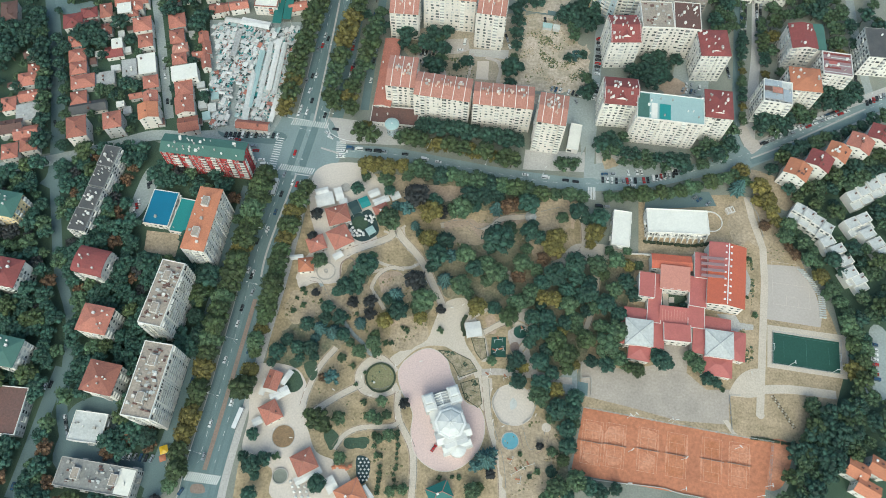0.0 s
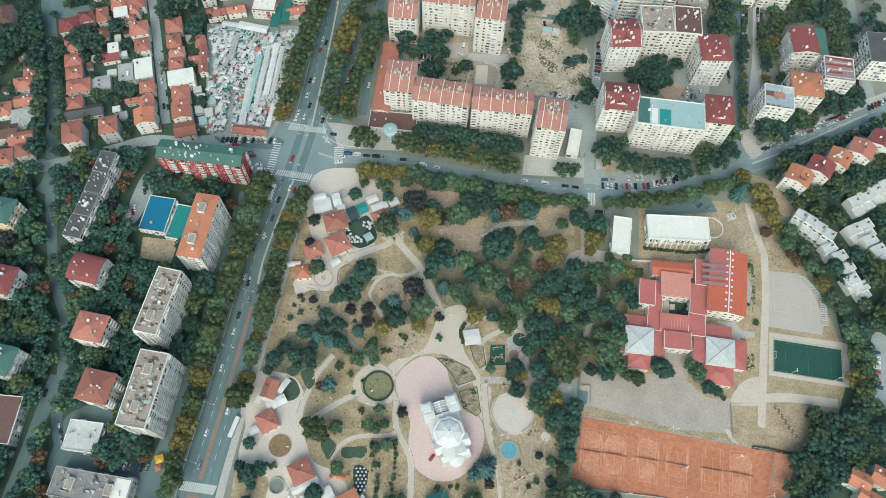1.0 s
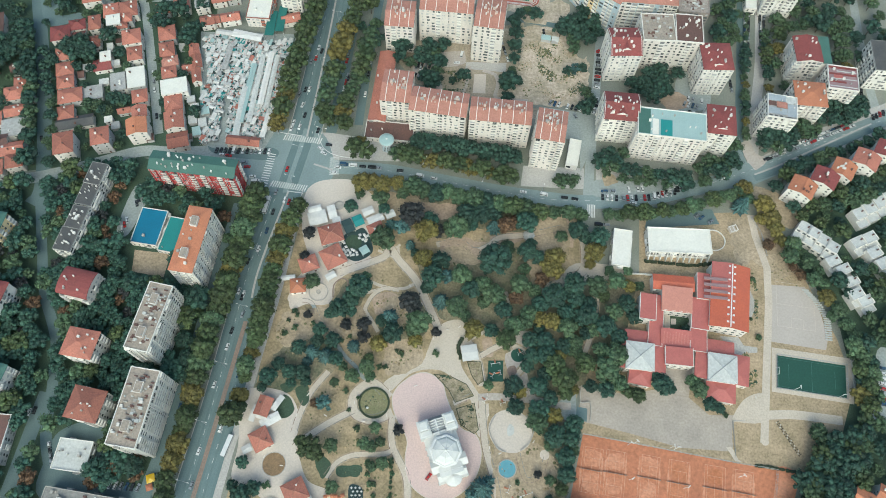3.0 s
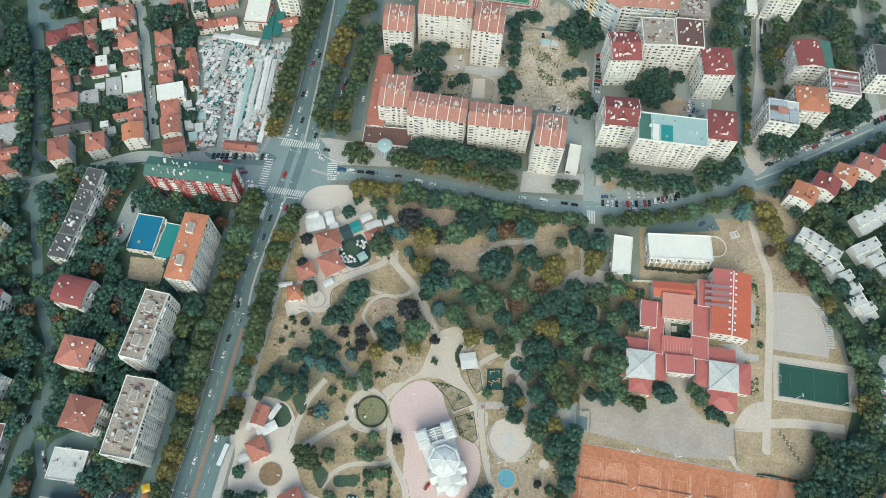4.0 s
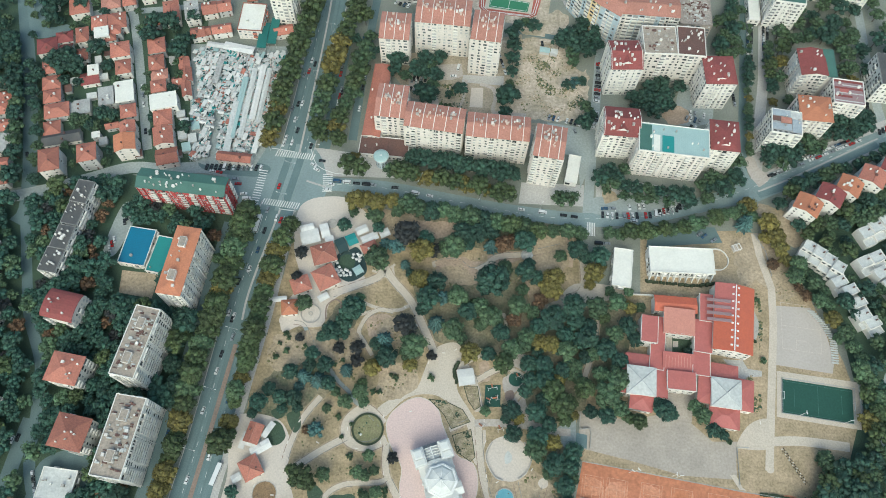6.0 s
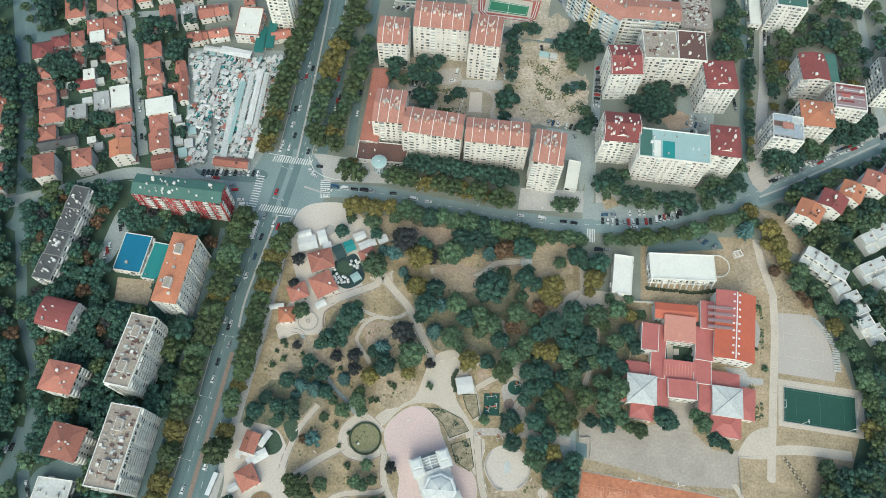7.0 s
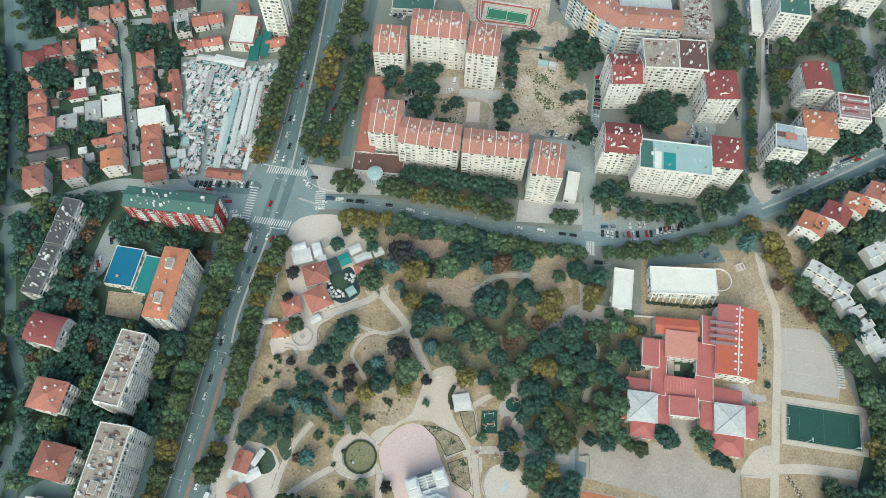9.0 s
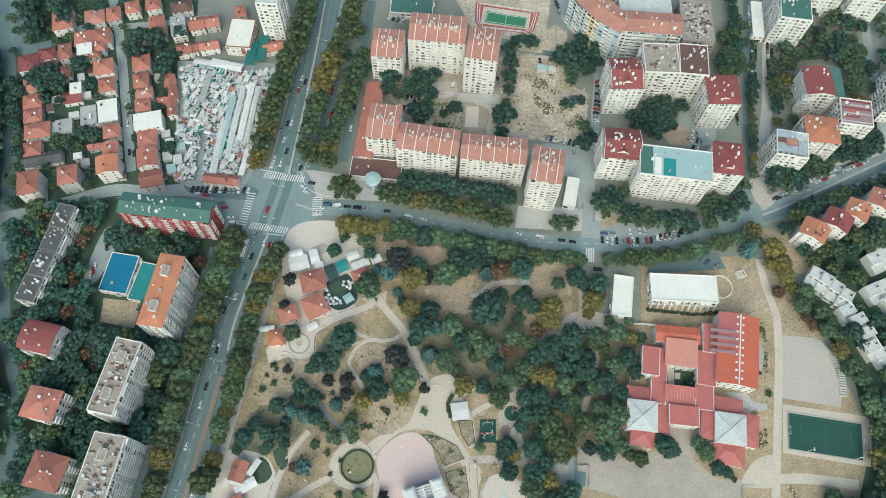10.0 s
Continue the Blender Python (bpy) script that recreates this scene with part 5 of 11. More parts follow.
def tufts(poly, spacing, seed, label, materials=("dry_grass", "grass", "sand")):
    """Weeds, clods and low mounds over rough ground."""
    g, rnd = Geo(), random.Random(seed)
    for x, y in scatter(poly, spacing * 0.72, seed, 0.5):
        drift = math.sin(x * 0.31 + 2 * math.sin(y * 0.23 + seed)) + math.sin(y * 0.37 + 2 * math.sin(x * 0.19))
        if drift < 0.1 + rnd.uniform(-0.7, 0.7):
            continue
        r = rnd.uniform(0.2, 0.75) * (1 + 0.4 * max(0, drift))
        n = 6
        g.add([(x + r * rnd.uniform(0.6, 1.2) * math.cos(i * 1.047), y + r * rnd.uniform(0.6, 1.2) * math.sin(i * 1.047), 0.02) for i in range(n)] + [(x + rnd.uniform(-0.2, 0.2), y, r * rnd.uniform(0.3, 0.9))],
              [(i, (i + 1) % n, n) for i in range(n)], rnd.randrange(len(materials)))
    tagged(part("weeds", g, list(materials), None), label, "weeds", "", "stuff")


def shed(x, y, rot, w, d, h, roof, label):
    """A small yard shed with a sloping roof and a door."""
    e = thing("shed", x, y, rot, label, "shed", "sheds")
    occupy(x, y, rot, w, d)
    g = Geo().box(-w / 2, -d / 2, 0, w / 2, d / 2, h - 0.1)
    gable_walls(g, "shed", w, d, h - 0.1, 0.5)
    part("wall", g, "render_grey", e)
    part("roof", roof_geo("shed", w, d, h, 0.5, 0.2), roof, e)
    return e



# ---- ground ----
g = Geo().add([(-2500, -2500, 0), (2500, -2500, 0), (2500, 2500, 0), (-2500, 2500, 0)], [(0, 1, 2, 3)])
tagged(part('ground', g, 'soil', None), 'dark green and brown soil and grass between buildings', 'ground', '', 'structure')
# dark green sheets put the shade below close crowns into the ground colour
area('undergrowth', [(-313.0, 219.6), (-192.5, 247.0), (-127.7, 233.3), (-120.5, 221.2), (-132.5, 173.3), (-146.8, 22.7), (-249.7, 18.3)], 0.012, 'grass', 'dark green ground beneath the trees, shade in its colour', 'ground', smooth=False)
area('undergrowth', [(222.4, 234.6), (304.7, 277.5), (253.1, 39.7), (186.0, 36.8), (216.6, 92.5), (237.6, 119.6), (235.1, 161.4), (216.2, 194.3)], 0.012, 'grass', 'dark green ground beneath the trees, shade in its colour', 'ground', smooth=False)
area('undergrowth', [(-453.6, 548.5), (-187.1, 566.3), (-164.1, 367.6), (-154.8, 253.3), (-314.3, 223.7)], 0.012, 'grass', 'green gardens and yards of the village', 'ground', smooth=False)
area('park_lawn', [(-83.8, 231.4), (-32.7, 229.9), (25.5, 226.6), (87.0, 223.6), (89.1, 184.2), (120.3, 181.9), (111.3, 148.3), (86.8, 126.2), (75.8, 92.5), (71.1, 37.1), (-17.2, 0.7), (-105.8, -0.3), (-105.5, 44.6), (-98.6, 104.2), (-95.8, 156.5), (-88.8, 183.1)], 0.02, 'dry_grass', 'dry yellow grass of a city park', 'ground', smooth=False)
# patches under the park trees: shade painted as a darker ground colour
area('undergrowth', [(-36.9, 238.0), (25.4, 232.9), (87.1, 225.7), (88.6, 218.8), (61.6, 213.4), (50.8, 205.6), (22.3, 207.4), (1.2, 200.0), (-6.7, 218.8)], 0.024, 'shaded_wood_floor', 'green and brown ground beneath park trees, darkened for their shade', 'ground')
area('undergrowth', [(-12.1, 183.0), (5.5, 180.1), (22.7, 188.6), (50.7, 195.8), (55.8, 171.2), (71.3, 172.0), (85.2, 172.6), (116.6, 177.9), (116.8, 155.8), (110.0, 127.3), (108.8, 108.7), (82.9, 112.5), (76.3, 107.2), (75.8, 92.5), (83.8, 92.9), (75.5, 61.4), (71.1, 34.8), (65.6, 61.0), (59.7, 85.4), (55.0, 94.8), (47.1, 120.9), (30.3, 144.5), (6.6, 146.9), (-3.9, 157.3)], 0.024, 'shaded_wood_floor', 'green and brown ground beneath park trees, darkened for their shade', 'ground')
area('undergrowth', [(-77.8, 134.1), (-60.0, 138.4), (-53.2, 119.7), (-69.6, 105.5), (-88.6, 101.3), (-98.2, 100.9), (-94.0, 117.8)], 0.024, 'shaded_wood_floor', 'green and brown ground beneath park trees, darkened for their shade', 'ground')
area('undergrowth', [(-65.9, 147.1), (-49.6, 173.6), (-40.4, 166.5), (-47.6, 149.7), (-60.3, 142.0)], 0.024, 'shaded_wood_floor', 'green and brown ground beneath park trees, darkened for their shade', 'ground')
area('undergrowth', [(-32.7, 154.1), (-14.5, 164.1), (-5.5, 153.6), (-8.0, 135.6), (-29.3, 131.1)], 0.024, 'shaded_wood_floor', 'green and brown ground beneath park trees, darkened for their shade', 'ground')
area('school_grounds', [(123.0, 221.3), (181.3, 226.3), (195.6, 225.0), (216.2, 194.3), (232.6, 147.0), (237.6, 119.6), (226.3, 92.9), (196.6, 66.7), (163.3, 74.4), (107.5, 87.6), (79.0, 92.7), (86.5, 119.4), (111.3, 148.3), (120.3, 181.9)], 0.03, 'field_grass', 'worn dry grass round the school', 'ground', smooth=False)
area('sandy_lot', [(37.4, 362.0), (50.5, 366.0), (61.8, 367.1), (76.9, 365.1), (82.2, 353.9), (90.0, 340.7), (95.8, 340.2), (92.3, 306.1), (80.7, 300.5), (55.8, 300.9), (31.5, 303.8), (45.0, 324.2), (49.4, 337.6), (49.4, 353.4)], 0.03, 'rough_sand', 'rough sandy building plot with sparse weeds', 'ground')
area('sandy_lot', [(65.8, 377.7), (69.7, 387.5), (77.5, 392.8), (84.2, 385.0), (82.1, 376.2), (77.0, 368.4), (67.5, 369.8)], 0.029, 'rough_sand', 'rough sandy building plot with sparse weeds', 'ground')
strip('street', [(44.1, 372.2), (56.2, 371.0), (77.0, 367.9)], 4, 0.047, 'asphalt', 'narrow asphalt lane', 'road')
strip('pavement', [(81.9, 412.9), (85.4, 398.2), (96.4, 381.8), (106.3, 372.9), (114.5, 364.0)], 7, 0.062, 'pavement', 'pale paved strip along the flats', 'pavement')
area('courtyard_ground', [(-44.4, 343.6), (51.6, 369.6), (53.2, 298.2), (91.6, 295.7), (93.2, 288.8), (58.8, 289.3), (20.3, 303.5), (-20.8, 313.1)], 0.02, 'worn_lawn', 'worn brown grass and dirt between flats', 'ground', smooth=False)
strip('verge', [(-80.5, 421.7), (-82.4, 372.3), (-87.2, 307.0), (-91.8, 263.2), (-97.5, 230.7), (-107.3, 178.3), (-111.5, 136.0), (-116.5, 90.3), (-123.1, 43.8), (-126.0, 7.0)], 44, 0.016, 'soil', 'worn grey-brown verge beneath the avenue trees', 'verge')
strip('avenue', [(-80.5, 421.7), (-82.4, 372.3), (-87.2, 307.0), (-91.8, 263.2), (-97.5, 230.7), (-107.3, 178.3), (-111.5, 136.0), (-116.5, 90.3), (-123.1, 43.8), (-126.0, 7.0)], 21, 0.05, 'asphalt', 'wide grey asphalt avenue with worn lanes', 'road')
strip('side_lane', [(-63.5, 405.9), (-66.9, 373.2), (-69.3, 332.2), (-73.6, 275.4), (-77.8, 261.8)], 7, 0.04, 'asphalt', 'narrow asphalt service lane with parked cars', 'road')
strip('side_lane', [(-48.9, 406.7), (-51.5, 374.1), (-53.9, 338.1), (-55.9, 299.3), (-56.8, 278.5)], 5.5, 0.04, 'asphalt', 'narrow asphalt service lane with parked cars', 'road')
strip('side_lane', [(-125.3, 216.9), (-130.8, 173.4), (-135.4, 129.6), (-140.6, 86.0), (-147.5, 48.7), (-150.2, 27.6)], 7, 0.04, 'asphalt', 'narrow asphalt service lane with parked cars', 'road')
strip('pavement', [(-91.3, 218.6), (-93.2, 190.6), (-96.3, 160.1), (-101.5, 124.3), (-106.3, 90.7), (-110.3, 65.4), (-113.6, 38.4), (-114.2, 24.1)], 9, 0.045, 'pavement', 'wide grey paved footway along the avenue', 'pavement')
strip('street', [(-100.6, 249.7), (-70.7, 246.5), (-33.7, 245.0), (3.3, 238.9), (40.0, 233.2), (76.3, 229.6), (98.1, 229.5), (131.2, 234.1), (161.3, 243.2), (192.2, 255.5), (228.2, 272.2), (269.4, 291.0), (303.3, 306.6), (355.7, 330.4)], 9.5, 0.055, 'mid_asphalt', 'curving two-lane asphalt street', 'road')
area('crossing', [(-111.5, 271.1), (-82.7, 272.6), (-71.6, 255.5), (-69.9, 238.4), (-83.3, 227.3), (-116.0, 227.7), (-128.7, 239.6), (-130.9, 254.6)], 0.06, 'mid_asphalt', 'wide asphalt road junction', 'road')
strip('lane_wear', [(-94.2, 277.0), (-95.6, 263.2), (-101.3, 230.7), (-103.1, 220.0)], 4.6, 0.064, 'asphalt', 'darker worn lane across the junction', 'road')
strip('lane_wear', [(-86.6, 277.0), (-88.0, 263.2), (-93.7, 230.7), (-95.5, 220.0)], 4.6, 0.064, 'asphalt', 'darker worn lane across the junction', 'road')
AVENUE = [(-80.5, 421.7), (-82.4, 372.3), (-87.2, 307.0), (-91.8, 263.2), (-97.5, 230.7), (-107.3, 178.3), (-111.5, 136.0), (-116.5, 90.3), (-123.1, 43.8), (-126.0, 7.0)]


def beside(pts, off):
    """The same line, moved sideways."""
    line, out = [Vector(p) for p in pts], []
    for i, p in enumerate(line):
        d = (line[min(i + 1, len(line) - 1)] - line[max(i - 1, 0)]).normalized()
        out.append((p.x - d.y * off, p.y + d.x * off))
    return out


for off, width in ((-7.6, 2.6), (-4.2, 2.2), (3.9, 2.2), (7.4, 2.6)):
    strip('lane_wear', beside(AVENUE, off), width, 0.056, 'worn_asphalt', 'darker tyre-worn lane of the avenue', 'road marking')
for off in (-10.6, 10.6):
    for stretch in (AVENUE[:4], AVENUE[4:]):
        strip('kerb', beside(stretch, off), 0.45, 0.16, 'pavement', 'pale concrete kerb along the avenue', 'kerb')
area('corner_pavement', [(-82.5, 270.4), (-57.9, 269.5), (-35.2, 266.2), (-19.5, 253.9), (-52.7, 252.2), (-71.4, 253.4)], 0.05, 'pavement', 'pale paved street corner', 'ground')
strip('street', [(-118.9, 248.7), (-145.6, 253.8), (-171.2, 251.6), (-193.4, 251.3), (-217.3, 242.3), (-247.5, 231.3), (-284.9, 221.9), (-324.8, 211.6)], 8, 0.05, 'old_asphalt', 'narrow grey asphalt street', 'road')
strip('street', [(-301.6, 402.8), (-287.7, 360.5), (-267.4, 297.1), (-250.1, 227.0), (-252.9, 210.4)], 9, 0.045, 'asphalt', 'asphalt street lined with trees', 'road')
strip('street', [(-227.3, 401.7), (-214.0, 364.7), (-202.0, 324.8), (-184.9, 264.9)], 6, 0.045, 'old_asphalt', 'narrow asphalt village street', 'road')
strip('street', [(-225.0, 377.0), (-249.7, 369.3)], 5, 0.045, 'old_asphalt', 'narrow asphalt village street', 'road')
strip('street', [(-220.6, 374.3), (-189.4, 379.0), (-154.5, 386.8)], 5, 0.045, 'old_asphalt', 'narrow asphalt village street', 'road')
strip('street', [(89.7, 219.7), (92.6, 244.7), (96.9, 284.5), (102.1, 332.0), (107.7, 383.3), (111.0, 416.2)], 6, 0.05, 'old_asphalt', 'narrow asphalt access street with parked cars', 'road')
strip('street', [(199.0, 262.3), (205.4, 299.5), (213.7, 338.2), (218.9, 373.9), (227.1, 428.7)], 7, 0.05, 'pavement', 'asphalt access street with parked cars', 'road')
strip('street', [(189.7, 256.2), (194.9, 298.9), (203.0, 357.6), (212.1, 427.8)], 5.5, 0.046, 'asphalt', 'narrow asphalt street', 'road')
strip('parking_strip', [(203.5, 262.6), (229.2, 278.5), (249.9, 289.0), (270.7, 298.4), (287.9, 307.2), (309.3, 316.8)], 7, 0.05, 'pavement', 'pale paved parking strip beside the street', 'pavement')
strip('pavement', [(197.0, 249.3), (226.8, 263.3), (267.7, 282.3), (301.4, 297.7), (353.5, 321.6)], 3, 0.05, 'pavement', 'pale paved footway', 'pavement')
strip('street', [(288.1, 308.6), (286.9, 332.4), (287.7, 357.3), (290.4, 404.7)], 6, 0.045, 'old_asphalt', 'narrow asphalt lane', 'road')
strip('street', [(-187.9, 32.3), (-205.8, 67.3), (-210.7, 99.0), (-215.7, 125.8), (-229.5, 153.7), (-238.8, 183.3), (-251.9, 226.9)], 6, 0.045, 'asphalt', 'narrow asphalt lane', 'road')
strip('street', [(-221.8, 24.6), (-218.0, 54.5), (-215.2, 79.4), (-213.0, 95.6)], 8, 0.045, 'asphalt', 'asphalt car park lane', 'road')
area('car_park', [(-200.0, 75.4), (-180.8, 81.0), (-173.6, 62.6), (-180.0, 50.2), (-145.4, 45.8), (-144.9, 27.9), (-161.7, 36.3), (-202.0, 40.4), (-204.3, 61.2)], 0.04, 'asphalt', 'grey asphalt car park', 'car park')
area('car_park', [(-148.5, 260.2), (-109.1, 257.9), (-111.6, 249.1), (-145.3, 251.7)], 0.055, 'asphalt', 'grey asphalt car park', 'car park')
area('car_park', [(-130.9, 254.6), (-108.5, 253.6), (-112.7, 229.9), (-128.4, 237.5)], 0.05, 'asphalt', 'grey asphalt car park', 'car park')
area('car_park', [(97.0, 245.0), (150.8, 249.9), (153.9, 243.7), (131.4, 237.5), (96.5, 233.2)], 0.065, 'old_asphalt', 'long asphalt parking bay', 'car park')
area('car_park', [(255.0, 141.0), (265.4, 134.5), (259.9, 100.8), (244.3, 103.4)], 0.05, 'old_asphalt', 'small asphalt car park', 'car park')
area('car_park', [(-191.8, 225.8), (-182.0, 222.2), (-188.7, 193.6), (-196.7, 195.2)], 0.05, 'old_asphalt', 'small asphalt car park', 'car park')
area('court_path', [(18.0, 323.2), (26.0, 323.6), (25.6, 307.8), (17.1, 307.8)], 0.052, 'plaza', 'pale paved court between flats', 'path', smooth=False)
strip('court_path', [(23.7, 326.6), (32.1, 323.3), (34.1, 315.6), (32.4, 305.8), (37.9, 303.9), (54.3, 303.3)], 2.6, 0.05, 'court_paving', 'pale paved courtyard path', 'path')
strip('court_path', [(14.3, 329.7), (13.6, 321.1), (12.1, 311.2), (6.9, 302.3)], 2.2, 0.05, 'court_paving', 'pale paved courtyard path', 'path')
area('block_yard', [(12.3, 333.2), (39.8, 333.7), (39.1, 325.9), (11.6, 327.3)], 0.048, 'pavement', 'pale paved apron of the flats', 'ground', smooth=False)
area('block_yard', [(-22.6, 339.0), (11.1, 342.4), (12.3, 332.3), (5.9, 329.2), (-21.8, 324.8)], 0.046, 'court_paving', 'paved car yard between flats', 'ground', smooth=False)
area('block_yard', [(158.2, 331.2), (175.9, 330.2), (175.1, 304.8), (153.5, 301.3), (152.4, 310.7)], 0.03, 'old_asphalt', 'paved yard between the flats', 'ground')
area('block_yard', [(97.7, 260.1), (118.1, 258.1), (156.6, 252.3), (156.1, 247.2), (97.0, 244.1)], 0.03, 'pavement', 'paved strip along the flats', 'ground', smooth=False)
area('block_yard', [(51.0, 253.3), (89.9, 253.2), (89.4, 238.2), (49.1, 238.3)], 0.03, 'pavement', 'paved strip along the flats', 'ground', smooth=False)
area('car_park', [(-22.1, 337.4), (-12.2, 337.9), (-7.7, 325.9), (-3.0, 306.9), (-15.1, 315.8), (-23.3, 322.6)], 0.05, 'yard', 'paved courtyard', 'ground')
area('car_park', [(128.9, 227.8), (168.8, 227.8), (172.4, 217.8), (126.0, 212.6)], 0.05, 'asphalt', 'small asphalt car park by the hall', 'car park', smooth=False)
area('plaza', [(-85.8, 223.8), (-83.0, 231.5), (-73.4, 236.6), (-55.1, 236.7), (-42.6, 226.0), (-35.5, 217.8), (-38.2, 205.6), (-44.6, 193.0), (-44.0, 185.3), (-57.2, 177.0), (-70.6, 172.9), (-76.2, 161.1), (-61.9, 154.5), (-75.4, 153.8), (-85.1, 150.1), (-86.5, 164.3), (-78.4, 180.1), (-84.0, 198.9), (-86.2, 215.2)], 0.06, 'plaza', 'pale paved square with kiosks', 'ground')
area('plaza', [(-79.3, 179.0), (-63.6, 174.8), (-48.7, 183.1), (-43.8, 187.2), (-40.7, 183.5), (-46.5, 177.5), (-55.7, 172.5), (-60.7, 166.3), (-61.0, 158.9), (-65.5, 153.6), (-77.8, 153.7), (-87.1, 155.1), (-86.1, 160.6), (-79.0, 164.7)], 0.061, 'plaza', 'pale paved square round the restaurant', 'ground')
area('pink_plaza', [(-19.6, 107.8), (-11.8, 114.2), (-3.7, 115.9), (4.7, 110.6), (8.3, 100.8), (15.8, 86.6), (24.8, 82.3), (27.5, 71.5), (23.7, 59.1), (13.2, 49.7), (1.0, 48.6), (-10.1, 56.1), (-13.3, 68.1), (-13.0, 79.0), (-20.1, 91.4), (-22.4, 101.1)], 0.08, 'pink_paving', 'pink paved plaza with a pale kerb', 'ground')
area('plaza', [(-4.3, 128.8), (0.1, 141.3), (6.6, 146.9), (15.1, 147.3), (18.7, 136.9), (14.8, 122.9), (22.6, 109.7), (26.0, 103.3), (28.0, 84.0), (24.8, 83.9), (20.5, 103.0), (7.8, 115.7), (-2.2, 118.0), (-13.5, 114.8), (-24.2, 104.3), (-27.8, 109.1), (-18.4, 116.2), (-7.3, 121.8)], 0.06, 'path', 'pale paved park junction', 'ground')
area('round_plaza', [(31.1, 85.7), (34.2, 93.9), (42.2, 97.5), (50.2, 95.2), (55.0, 87.8), (53.3, 78.8), (45.4, 74.1), (36.0, 76.5)], 0.1, 'plaza', 'round pale paved plaza', 'ground')
strip('path', [(1.8, 141.4), (-3.8, 153.6), (-13.2, 171.6), (-24.4, 184.3), (-30.1, 191.8), (-33.2, 185.8), (-46.7, 179.4), (-60.0, 173.8)], 4.2, 0.055, 'path', 'pale paved park path', 'path')
path_kerbs([(1.8, 141.4), (-3.8, 153.6), (-13.2, 171.6), (-24.4, 184.3), (-30.1, 191.8), (-33.2, 185.8), (-46.7, 179.4), (-60.0, 173.8)], 4.2)
strip('path_margin', [(1.8, 141.4), (-3.8, 153.6), (-13.2, 171.6), (-24.4, 184.3), (-30.1, 191.8), (-33.2, 185.8), (-46.7, 179.4), (-60.0, 173.8)], 6.0, 0.05, 'sand', 'worn sandy margin of a park path', 'path')
strip('path', [(-22.8, 164.8), (-31.1, 165.5), (-37.6, 161.5), (-40.9, 155.5), (-41.6, 151.1), (-37.8, 145.5), (-33.2, 138.6)], 2.2, 0.055, 'path', 'pale paved park path', 'path')
path_kerbs([(-22.8, 164.8), (-31.1, 165.5), (-37.6, 161.5), (-40.9, 155.5), (-41.6, 151.1), (-37.8, 145.5), (-33.2, 138.6)], 2.2)
strip('path', [(-2.1, 195.1), (11.9, 197.8), (20.8, 192.4), (29.6, 195.9), (36.6, 201.8), (54.3, 204.6), (75.8, 210.9)], 3.5, 0.055, 'path', 'pale paved park path', 'path')
path_kerbs([(-2.1, 195.1), (11.9, 197.8), (20.8, 192.4), (29.6, 195.9), (36.6, 201.8), (54.3, 204.6), (75.8, 210.9)], 3.5)
strip('path_margin', [(-2.1, 195.1), (11.9, 197.8), (20.8, 192.4), (29.6, 195.9), (36.6, 201.8), (54.3, 204.6), (75.8, 210.9)], 5.3, 0.05, 'sand', 'worn sandy margin of a park path', 'path')
strip('path', [(-79.4, 155.8), (-73.4, 154.3), (-68.0, 145.2), (-59.6, 134.6), (-51.3, 123.9), (-44.1, 117.4), (-39.4, 111.5), (-32.3, 109.2)], 2.0, 0.055, 'old_asphalt', 'pale paved park path', 'path')
path_kerbs([(-79.4, 155.8), (-73.4, 154.3), (-68.0, 145.2), (-59.6, 134.6), (-51.3, 123.9), (-44.1, 117.4), (-39.4, 111.5), (-32.3, 109.2)], 2.0)
strip('path', [(-24.0, 101.0), (-34.2, 108.8), (-43.4, 101.7), (-42.6, 92.0), (-32.7, 88.6), (-21.8, 92.9)], 5, 0.055, 'path', 'pale paved park path', 'path')
path_kerbs([(-24.0, 101.0), (-34.2, 108.8), (-43.4, 101.7), (-42.6, 92.0), (-32.7, 88.6), (-21.8, 92.9)], 5)
strip('path_margin', [(-24.0, 101.0), (-34.2, 108.8), (-43.4, 101.7), (-42.6, 92.0), (-32.7, 88.6), (-21.8, 92.9)], 6.8, 0.05, 'sand', 'worn sandy margin of a park path', 'path')
strip('path', [(-42.7, 93.6), (-54.8, 86.6), (-66.6, 78.2), (-73.7, 71.6)], 3.4, 0.055, 'path', 'pale paved park path', 'path')
path_kerbs([(-42.7, 93.6), (-54.8, 86.6), (-66.6, 78.2), (-73.7, 71.6)], 3.4)
strip('path_margin', [(-42.7, 93.6), (-54.8, 86.6), (-66.6, 78.2), (-73.7, 71.6)], 5.2, 0.05, 'sand', 'worn sandy margin of a park path', 'path')
strip('path', [(-59.2, 114.3), (-67.7, 102.3), (-72.6, 89.0), (-74.6, 79.4)], 3, 0.055, 'path', 'pale paved park path', 'path')
path_kerbs([(-59.2, 114.3), (-67.7, 102.3), (-72.6, 89.0), (-74.6, 79.4)], 3)
strip('path_margin', [(-59.2, 114.3), (-67.7, 102.3), (-72.6, 89.0), (-74.6, 79.4)], 4.8, 0.05, 'sand', 'worn sandy margin of a park path', 'path')
strip('path', [(-21.7, 91.3), (-20.7, 75.5), (-11.8, 57.6), (-11.0, 33.6), (-12.0, 11.7)], 3.4, 0.055, 'path', 'pale paved park path', 'path')
path_kerbs([(-21.7, 91.3), (-20.7, 75.5), (-11.8, 57.6), (-11.0, 33.6), (-12.0, 11.7)], 3.4)
